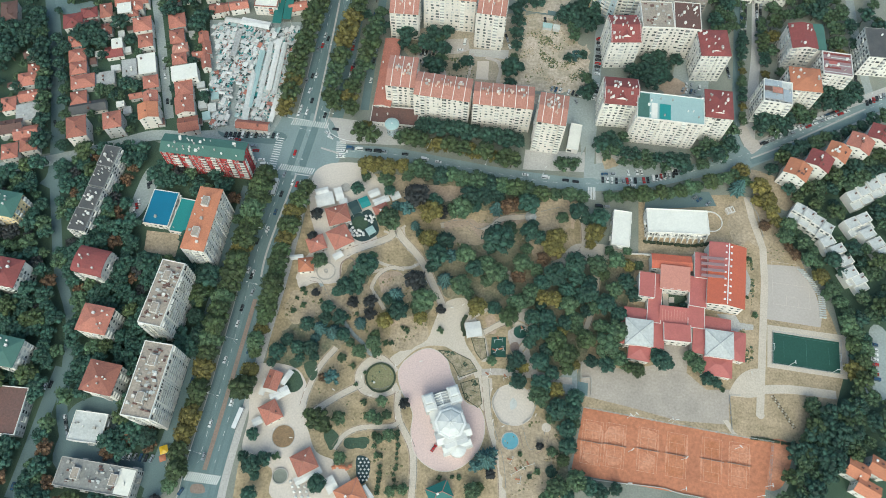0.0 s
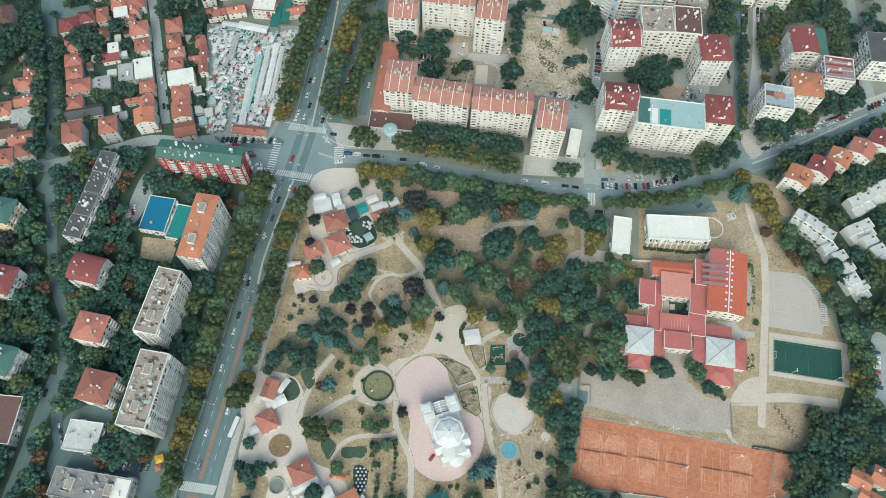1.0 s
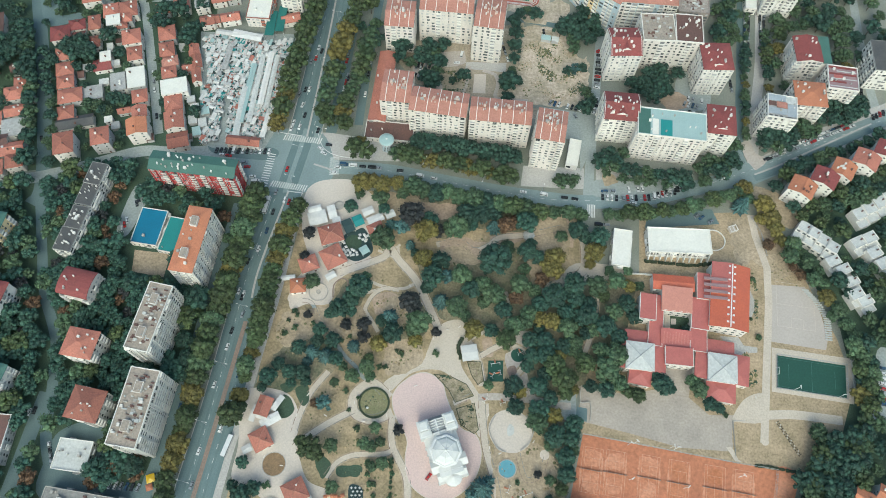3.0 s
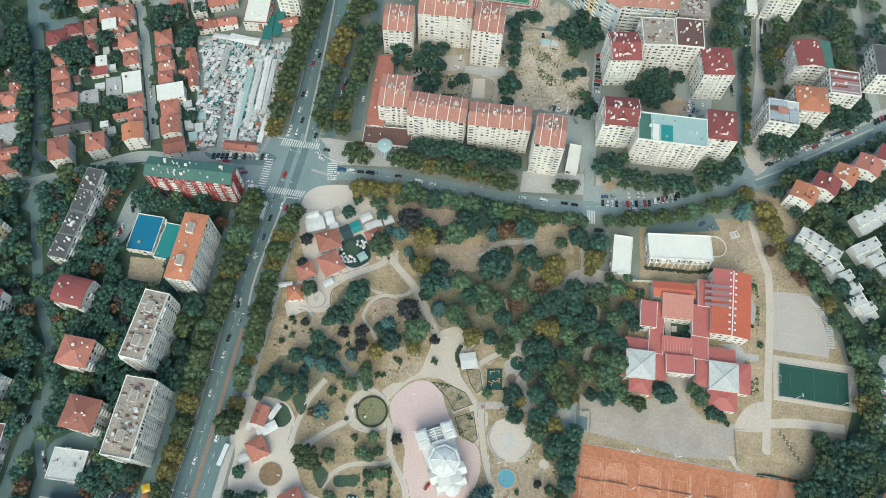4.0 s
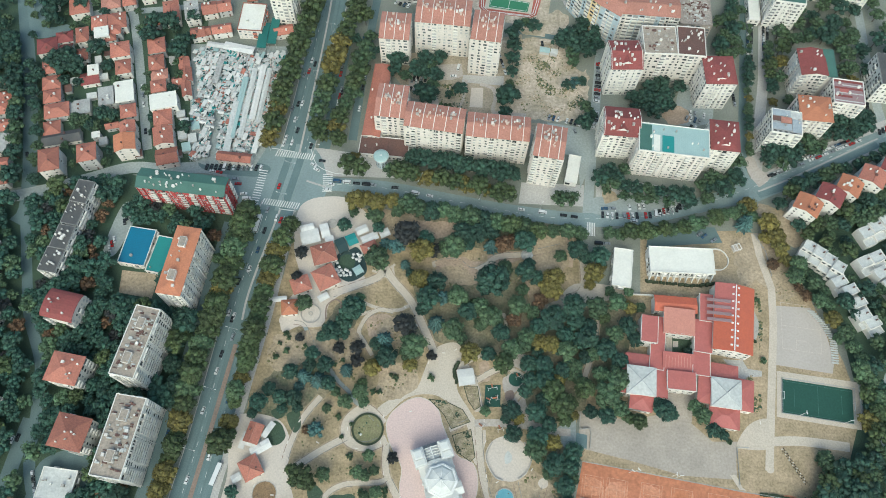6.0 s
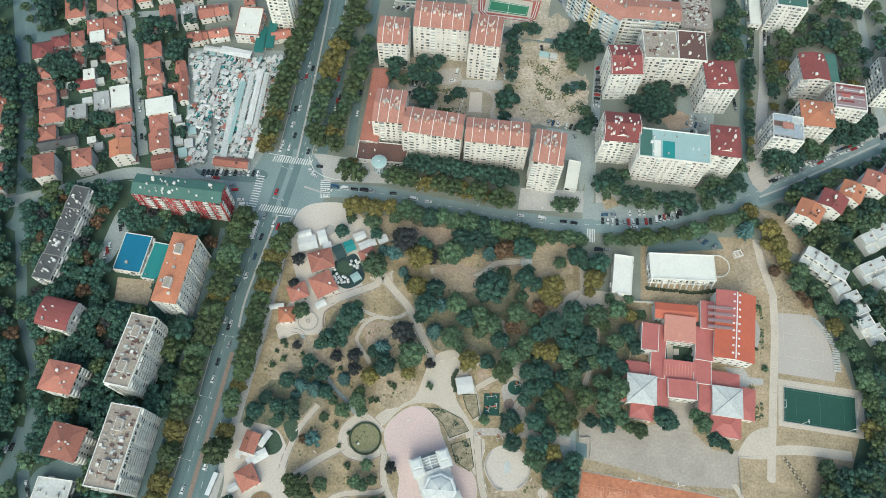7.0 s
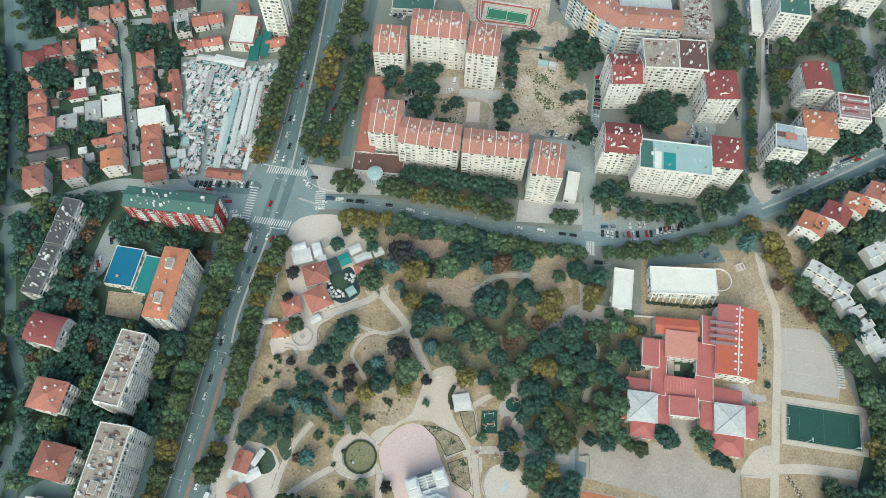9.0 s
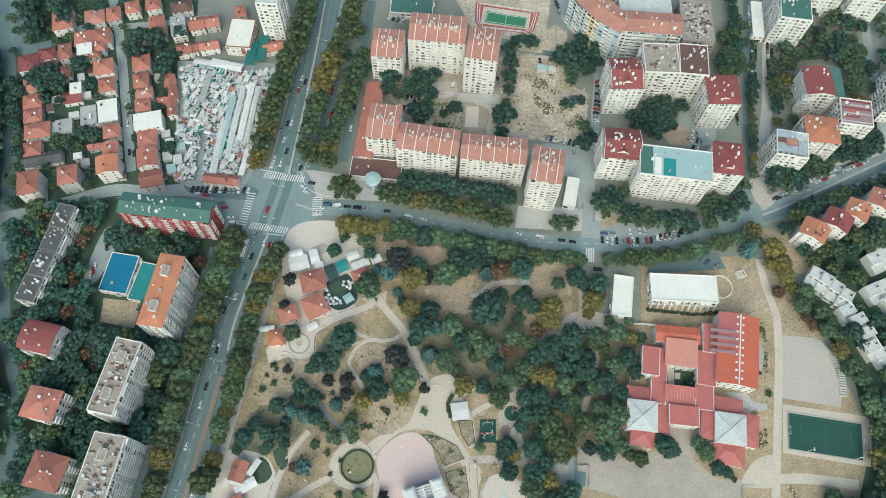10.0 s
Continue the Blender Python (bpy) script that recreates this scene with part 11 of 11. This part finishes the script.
# ---- shrubs ----
for lot, seed in (([(-74.5, 105.3), (-43.8, 106.7), (-48.8, 90.1), (-67.8, 89.3)], 1), ([(-54.3, 81.9), (-23.1, 88.1), (-22.0, 72.4), (-53.3, 71.0)], 2), ([(-34.0, 65.7), (-15.6, 69.6), (-12.2, 39.9), (-25.6, 36.4)], 3), ([(-88.1, 149.6), (-71.3, 150.4), (-59.4, 133.2), (-72.7, 132.6), (-88.3, 124.9)], 4), ([(37.6, 71.9), (65.7, 70.1), (68.3, 46.2), (40.9, 39.2)], 5), ([(176.4, 184.6), (190.9, 189.2), (186.8, 144.8), (183.4, 144.6)], 6)):
    for bx, by in scatter(lot, 10.0, seed):
        tree(bx, by, 'bush', TREE_RND.uniform(0.4, 1.4))
strip('bed_edge', [(-0.1, 115.4), (9.5, 114.5), (18.4, 110.5), (22.8, 104.1), (12.5, 100.0), (8.4, 107.4), (-0.1, 115.4)], 0.4, 0.2, 'hedge', 'dark green planted edge of a bed', 'kerb', smooth=False)
tufts([(56.4, 355.4), (73.6, 358.7), (77.1, 344.9), (72.8, 319.9), (61.7, 321.5), (61.9, 337.2), (56.3, 344.9)], 0.9, 31, 'green weeds on sandy ground', ('weed', 'grass', 'weed', 'rough_sand'))
tufts([(78.5, 324.6), (87.9, 327.4), (93.0, 316.6), (85.4, 309.7), (80.1, 314.8)], 1.0, 32, 'green weeds on sandy ground', ('weed', 'grass', 'rough_sand'))
tufts([(-19.8, 323.8), (15.3, 325.7), (16.0, 302.8), (-11.3, 302.4)], 1.3, 33, 'dry tufts in the courtyard', ('weed', 'worn_lawn', 'grass'))
tufts([(190.4, 189.7), (192.3, 189.7), (186.2, 144.3), (184.6, 143.6)], 0.7, 34, 'weeds along the edge of the driveway', ('weed', 'grass', 'bed_soil'))
tufts([(196.0, 179.9), (198.3, 180.0), (192.6, 140.0), (190.6, 138.4)], 0.7, 35, 'weeds along the edge of the driveway', ('weed', 'grass', 'bed_soil'))
tufts([(186.8, 189.5), (190.1, 189.6), (188.3, 177.2), (185.1, 177.1)], 0.8, 36, 'weeds beside the school hall', ('weed', 'dry_grass', 'bed_soil'))
tufts([(177.5, 136.3), (184.7, 138.1), (181.8, 117.2), (178.1, 114.1), (177.0, 125.8)], 0.9, 37, 'weeds beside the school', ('weed', 'grass', 'dry_grass'))
tufts([(-0.1, 115.4), (9.5, 114.5), (18.4, 110.5), (22.8, 104.1), (12.5, 100.0), (8.4, 107.4)], 0.75, 21, 'low clumps of plants in a flower bed', ('hedge', 'grass', 'bed_soil'))
strip('bed_edge', [(13.3, 96.5), (23.2, 100.2), (25.7, 85.8), (23.5, 83.2), (16.1, 87.9), (13.3, 96.5)], 0.4, 0.2, 'hedge', 'dark green planted edge of a bed', 'kerb', smooth=False)
tufts([(13.3, 96.5), (23.2, 100.2), (25.7, 85.8), (23.5, 83.2), (16.1, 87.9)], 0.75, 22, 'low clumps of plants in a flower bed', ('hedge', 'grass', 'bed_soil'))
strip('bed_edge', [(18.7, 123.4), (26.3, 123.7), (28.1, 112.6), (24.9, 110.5), (21.2, 115.7), (18.7, 123.4)], 0.4, 0.2, 'hedge', 'dark green planted edge of a bed', 'kerb', smooth=False)
tufts([(18.7, 123.4), (26.3, 123.7), (28.1, 112.6), (24.9, 110.5), (21.2, 115.7)], 0.75, 23, 'low clumps of plants in a flower bed', ('hedge', 'grass', 'bed_soil'))
hedge([(124.4, 190.5), (138.4, 189.7), (152.3, 188.8), (164.8, 191.0)], 1.6, 1.5)
tree_row([(-21.0, 67.6), (-19.7, 57.1), (-20.9, 42.3)], 2.6, ('bush',), 0.85)
hedge([(15.4, 136.7), (13.2, 131.4), (14.7, 125.6)], 1.6, 1.6)

hedge([(175.7, 73.1), (182.5, 72.8), (188.7, 71.8), (197.3, 70.7)], 1.4, 0.9, 'dark green hedge along the tennis court fence')
tufts([(4.2, 196.2), (15.5, 195.2), (23.4, 186.7), (22.1, 180.9), (5.3, 183.1), (0.2, 190.6)], 0.9, 12, 'rough heaps of earth and clods', ('sand', 'sand', 'weed', 'bed_soil'))

tufts([(-25.1, 97.8), (-26.1, 101.4), (-28.7, 104.0), (-32.3, 105.0), (-35.9, 104.0), (-38.5, 101.4), (-39.5, 97.8), (-38.5, 94.2), (-35.9, 91.6), (-32.3, 90.6), (-28.7, 91.6), (-26.1, 94.2)], 1.3, 31, 'small pale flowers and grass clumps in a round bed', ('weed', 'grass', 'white_canvas'))
disc('driveway_end', 182.5, 86.2, 2.2, 0.1, 'path', 'rounded pale end of a concrete driveway', 'path')

# ---- woodland ----
wood([[(-302.2, 217.3), (-189.7, 241.9), (-126.2, 230.5), (-119.0, 218.5), (-130.9, 171.2), (-145.0, 22.4), (-240.9, 18.3)]], 5.5, ('dark',) * 13 + ('mid', 'mid', 'plane', 'rust', 'plum', 'plum'), 'close dark green trees between the flats', 1.25, 2)
wood([[(239.8, 145.6), (266.7, 146.9), (250.2, 68.3), (218.0, 60.9), (195.7, 36.9), (183.7, 36.4), (194.2, 65.9), (213.9, 91.3), (229.0, 104.8)], [(212.5, 230.8), (234.2, 232.5), (292.5, 269.3), (266.7, 146.9), (252.5, 146.0), (238.0, 177.4), (226.0, 211.3)]], 6.8, ('mid', 'dark', 'mid', 'plane'), 'close green trees between terraces', 1.25, 4)
wood([[(-334.0, 401.2), (-178.2, 410.6), (-168.4, 352.4), (-157.3, 254.3), (-215.8, 244.8), (-248.6, 230.4), (-297.0, 223.7)]], 8.2, ('dark', 'mid', 'dark'), 'green leafy trees among houses and blocks of flats', 0.95, 6, FAR, 0.8)

# ---- cars ----
parked(100.7, 232.9, 110.8, 232.6, 2.9, 90, 0.95)
parked(113.7, 232.8, 130.9, 234.1, 2.7, 90, 0.95)
parked(133.2, 235.4, 146.7, 239.5, 2.8, 75, 0.95)
parked(114.5, 238.7, 126.3, 240.1, 2.9, 90, 0.9)
parked(149.8, 241.7, 152.9, 243.2, 3, 75, 1)
parked(102.0, 237.2, 107.5, 237.5, 5, 0, 1)
parked(50.8, 234.1, 85.3, 230.5, 6.5, 0, 0.75)
parked(-41.2, 246.7, 25.3, 235.7, 9, 0, 0.5)
parked(-63.4, 248.1, -22.7, 245.1, 6, 0, 0.7)
parked(104.1, 346.3, 97.8, 293.1, 3, 90, 0.75)
parked(85.6, 292.5, 92.6, 278.3, 5.6, 0, 0.7)
parked(212.7, 388.7, 204.3, 329.7, 2.8, 0, 0.75)
parked(223.1, 386.6, 218.9, 355.3, 2.8, 0, 0.8)
parked(210.1, 266.3, 236.3, 278.3, 5.3, 0, 0.85)
parked(236.4, 278.8, 271.7, 295.6, 5.2, 0, 0.9)
parked(234.9, 281.4, 246.2, 287.4, 4.6, 0, 0.9)
parked(283.5, 343.9, 278.8, 308.5, 3.0, 0, 0.8)
parked(284.5, 302.2, 301.8, 311.1, 2.8, 60, 0.85)
parked(-145.5, 254.2, -109.3, 255.2, 2.8, 80, 0.85)
parked(-126.6, 246.5, -116.3, 231.4, 4, 60, 0.6)
parked(-141.3, 251.4, -130.0, 249.8, 4, 0, 0.6)
parked(-51.4, 362.9, -54.6, 298.8, 5.5, 0, 0.6)
parked(-65.9, 362.1, -69.7, 324.2, 5.5, 0, 0.7)
parked(-55.2, 370.5, -58.2, 342.2, 5.5, 0, 0.5)
parked(-67.5, 317.1, -73.2, 272.6, 5.5, 0, 0.6)
parked(-126.4, 190.5, -129.8, 161.9, 4, 30, 0.8)
parked(-130.5, 161.8, -138.8, 85.9, 5.5, 0, 0.6)
parked(-186.1, 225.7, -188.2, 213.2, 3, 30, 0.9)
parked(-190.8, 205.0, -193.6, 195.0, 3, 30, 0.8)
parked(-173.3, 48.9, -151.0, 47.8, 3, 80, 0.9)
parked(255.1, 130.4, 251.0, 106.8, 3, 90, 0.8)
parked(-203.9, 67.2, -199.7, 56.7, 3, 0, 0.6)
parked(-221.8, 36.5, -223.0, 25.0, 3, 0, 0.5)
parked(-225.0, 82.0, -216.4, 85.5, 3, 60, 0.8)
parked(158.9, 222.7, 168.6, 218.4, 3, 60, 0.7)
parked(97.2, 213.6, 108.0, 213.7, 5, 0, 0.6)
parked(-205.0, 338.9, -187.4, 273.2, 7, 0, 0.5)
parked(-267.9, 291.8, -251.4, 230.7, 9, 0, 0.35)
parked(190.4, 374.2, 190.0, 363.8, 3, 90, 1)
parked(161.9, 310.6, 171.4, 308.7, 3, 90, 0.8)
parked(191.5, 331.4, 192.1, 319.3, 3, 0, 0.8)
parked(-21.5, 326.9, -13.6, 325.9, 2.8, 90, 0.9)
parked(130.0, 56.2, 131.4, 54.8, 9, 0, 0)
parked(199.2, 45.9, 206.3, 52.1, 3, 60, 0.8)
parked(33.2, 362.6, 41.4, 332.8, 3, 0, 0.25)
parked(-36.1, 392.9, -26.3, 389.6, 3, 80, 0.9)
parked(209.6, 387.6, 205.8, 359.2, 2.8, 0, 0.9)
parked(220.1, 385.8, 217.1, 359.8, 2.8, 0, 0.9)
parked(77.9, 412.0, 79.6, 402.1, 3, 20, 0.9)
parked(69.2, 302.3, 94.7, 297.4, 2.9, 80, 0.9)
parked(-25.1, 320.4, -18.4, 318.8, 2.9, 80, 0.9)
car(-20.3, 328.5, 82, 'car_black')
car(-17.8, 328.7, 82, 'car_black')
car(-15.2, 328.4, 82, 'car_silver')
car(-12.7, 328.1, 82, 'car_black')
car(-10.1, 327.8, 82, 'car_white')
car(5.8, 331.7, 5, 'car_white')
car(8.9, 339.0, 80, 'car_white', 'van')
parked(208.3, 266.3, 218.1, 271.1, 4.8, 0, 1)
parked(220.5, 273.6, 235.0, 280.7, 4.8, 0, 1)
parked(235.3, 282.8, 246.2, 288.6, 2.8, 60, 1)
parked(246.6, 287.0, 271.1, 298.4, 4.6, 0, 0.95)
parked(159.0, 306.3, 168.1, 304.3, 2.8, 80, 1)
parked(161.1, 299.3, 165.3, 298.3, 2.8, 80, 1)
parked(148.6, 240.9, 154.1, 242.6, 3.0, 80, 1)
parked(136.0, 235.8, 148.1, 239.3, 2.8, 60, 1)
car(65.6, 362.0, -83, 'car_black', 'car')
car(-92.1, 353.9, -100, 'car_white', 'car')
car(-89.4, 339.4, -101, 'car_white', 'car')
car(-87.1, 336.5, -101, 'car_black', 'car')
car(-90.4, 330.4, -101, 'car_red', 'car')
car(-93.2, 327.3, -101, 'car_silver', 'car')
car(-94.5, 304.1, -101, 'car_black', 'car')
car(-91.9, 304.7, -101, 'car_white', 'car')
car(-97.9, 300.2, -101, 'car_silver', 'car')
car(-95.0, 291.9, -101, 'car_white', 'car')
car(-92.5, 283.8, -101, 'car_black', 'car')
car(-99.1, 278.0, -101, 'car_white', 'car')
car(-100.0, 273.4, -101, 'car_white', 'car')
car(-94.9, 274.6, -101, 'car_white', 'car')
car(-82.6, 272.6, -102, 'car_black', 'car')
car(-76.5, 354.8, -101, 'car_white', 'car')
car(-76.6, 338.6, -101, 'car_white', 'car')
car(-66.9, 314.7, -102, 'car_black', 'car')
car(-98.9, 242.8, -101, 'car_red', 'car')
car(-103.7, 226.2, -101, 'car_silver', 'car')
car(-97.6, 221.1, -101, 'car_white', 'car')
car(-94.9, 219.6, -101, 'car_red', 'car')
car(-103.7, 212.3, -101, 'car_black', 'car')
car(-105.8, 199.4, -101, 'car_blue', 'car')
car(-109.1, 187.1, -101, 'car_white', 'car')
car(-114.2, 178.8, -101, 'car_black', 'car')
car(-116.5, 159.6, -101, 'car_white', 'car')
car(-113.5, 157.9, -101, 'car_white', 'car')
car(-114.2, 156.0, -101, 'car_black', 'car')
car(-112.3, 145.3, -101, 'car_silver', 'car')
car(-116.9, 135.5, -101, 'car_black', 'car')
car(-118.0, 125.7, -101, 'car_white', 'car')
car(-109.1, 110.1, -102, 'car_blue', 'car')
car(-121.7, 103.9, -101, 'car_white', 'car')
car(-114.3, 80.0, -102, 'car_white', 'car')
car(-123.9, 67.7, -102, 'car_white', 'car')
car(-124.6, 50.2, -102, 'car_silver', 'car')
car(-79.3, 259.0, -31, 'car_white', 'car')
car(-77.1, 255.8, 153, 'car_white', 'car')
car(-74.4, 262.1, -5, 'car_black', 'car')
car(-66.9, 245.8, -10, 'car_white', 'car')
car(-69.0, 241.8, 3, 'car_white', 'car')
car(-0.3, 59.9, 56, 'car_red', 'car')
car(-138.9, 33.2, -114, 'car_yellow', 'car')
car(-133.6, 31.7, -120, 'car_blue', 'car')
car(119.7, 229.6, 9, 'car_white', 'car')
car(-108.0, 216.5, -98, 'car_white', 'bus')
car(-109.0, 71.2, -105, 'car_white', 'bus')

STAND = [(218.7, 176.7), (224.4, 169.4), (228.9, 159.4), (228.6, 152.4), (227.8, 145.0)]
bleacher = thing('bleacher', STAND[0][0], STAND[0][1], 0, 'stepped pale concrete stand beside the ball court', 'stand')
for (ax, ay), (bx, by) in zip(STAND, STAND[1:]):
    run = math.hypot(bx - ax, by - ay)
    for i in range(round(run / 1.55)):
        f = (i + 0.5) / round(run / 1.55)
        part('slab', Geo().box(-2.1, -0.38, 0, 0, 0.38, 0.7).box(0, -0.38, 0, 1.6, 0.38, 1.1), 'pale_roof', bleacher, at=pose(ax + (bx - ax) * f - STAND[0][0], ay + (by - ay) * f - STAND[0][1], 0, 0, 0, -8))
canopy = thing('open_shed', 179.9, 214.1, 20, 'small white open timber frame on sandy ground', 'shed')
for fx in (-2.2, 2.2):
    for fy in (-1.8, 1.8):
        part('post', Geo().box(fx - 0.12, fy - 0.12, 0, fx + 0.12, fy + 0.12, 2.4), 'render_cream', canopy)
for fy in (-1.8, 1.8):
    part('beam', Geo().box(-2.6, fy - 0.25, 2.4, 2.6, fy + 0.25, 2.65), 'render_cream', canopy)
for fx in (-2.2, 0, 2.2):
    part('cross_beam', Geo().box(fx - 0.25, -2.1, 2.65, fx + 0.25, 2.1, 2.85), 'render_cream', canopy)
part('deck', Geo().box(-2.4, -2.0, 0, 2.4, 2.0, 0.2), 'path', canopy)

# ---- hall fins, hall roof, floodlights, benches, play equipment ----
HALL = min(BLOCKS, key=lambda o: (o.location.x - 143.8) ** 2 + (o.location.y - 201.7) ** 2)
for i in range(11):
    part('fin', Geo().add([(-0.25, 0, 0), (0.25, 0, 0), (0.25, -3.2, 0), (-0.25, -3.2, 0), (-0.25, 0, 7.5), (0.25, 0, 7.5), (0.25, -0.6, 7.5), (-0.25, -0.6, 7.5)], [(3, 2, 1, 0), (4, 5, 6, 7)[::-1], (0, 1, 5, 4), (1, 2, 6, 5), (2, 3, 7, 6), (3, 0, 4, 7)]), 'render_white', HALL, at=pose(-17.9 + i * 3.57, -8.0, 0))
ring('terrace_wall', 167.5, 206.3, 6.6, 7.1, 0.0, 0.9, 'render_white', 'curved white terrace wall', 'wall')
# pink sheet on the north-west slope of the school hall
part('roof_panel', Geo().add([(-11.2, 2.0, 11.2), (-0.3, 2.0, 13.66), (-0.3, 20.1, 13.66), (-11.2, 20.1, 11.2), (-11.2, 2.0, 10.8), (-0.3, 2.0, 13.2), (-0.3, 20.1, 13.2), (-11.2, 20.1, 10.8)], [(0, 1, 2, 3), (0, 4, 5, 1), (1, 5, 6, 2), (2, 6, 7, 3), (3, 7, 4, 0)]), 'sheet_pink', school, at=pose(28.4, 25.7, 0, 0, 0, -8.6))
floodlight(106.6, 62.8, 45)
floodlight(104.3, 45.4, 0)
floodlight(107.1, 81.2, 135)
floodlight(129.8, 80.4, 90)
floodlight(135.5, 59.8, 45)
floodlight(133.7, 43.8, 90)
floodlight(110.3, 82.0, 135)
floodlight(132.3, 79.9, 0)
floodlight(202.5, 115.3, 90)
floodlight(226.4, 112.1, 0)
floodlight(179.9, 47.5, 90)
floodlight(165.5, 66.8, 135)
floodlight(174.6, 42.1, 0)
bench(-9.8, 108.2, 20)
bench(-24.2, 104.9, 80)
bench(-24.9, 91.2, 100)
bench(-43.0, 97.5, 90)
bench(-37.4, 87.4, 0)
bench(-16.5, 167.7, -50)
bench(-9.0, 157.0, -60)
bench(31.0, 93.7, 60)
bench(56.6, 91.7, -60)
bench(55.8, 80.5, -120)
bench(37.6, 73.5, 30)
bench(6.8, 141.6, 0)
bench(13.5, 143.7, 40)
bench(-1.3, 135.9, 80)
bench(30.2, 105.1, 90)
bench(31.9, 76.3, 80)
bench(34.6, 59.6, 80)
bench(-78.8, 62.2, 0)
bench(-88.7, 66.3, 60)
bench(-91.6, 54.1, 20)
bench(-74.2, 89.0, 80)
bench(-69.1, 100.6, 60)
bench(-58.3, 89.7, -30)
bench(-22.2, 75.5, 90)
bench(-12.7, 63.6, 75)
bench(180.5, 110.3, 90)
play_frame(34.5, 122.7, 10, 5, 'white metal swing frame on a play surface')
play_frame(33.3, 116.2, 60, 3, 'white metal climbing frame with an orange slide')
play_frame(37.2, 117.8, 100, 2.5, 'white metal climbing frame with an orange slide')
play_frame(48.7, 129.6, 20, 3, 'white metal climbing frame with an orange slide')
play_frame(45.4, 49.6, 30, 8, 'long wooden climbing frame on sand')
play_frame(51.6, 52.9, 20, 7, 'long wooden climbing frame on sand')
play_frame(42.3, 55.4, 70, 4, 'white metal climbing frame with an orange slide')
play_frame(46.9, 45.3, 80, 4, 'white metal climbing frame with an orange slide')
play_frame(39.0, 100.6, 20, 3, 'white metal climbing frame with an orange slide')
play_frame(29.3, 101.8, 50, 3, 'white metal climbing frame with an orange slide')
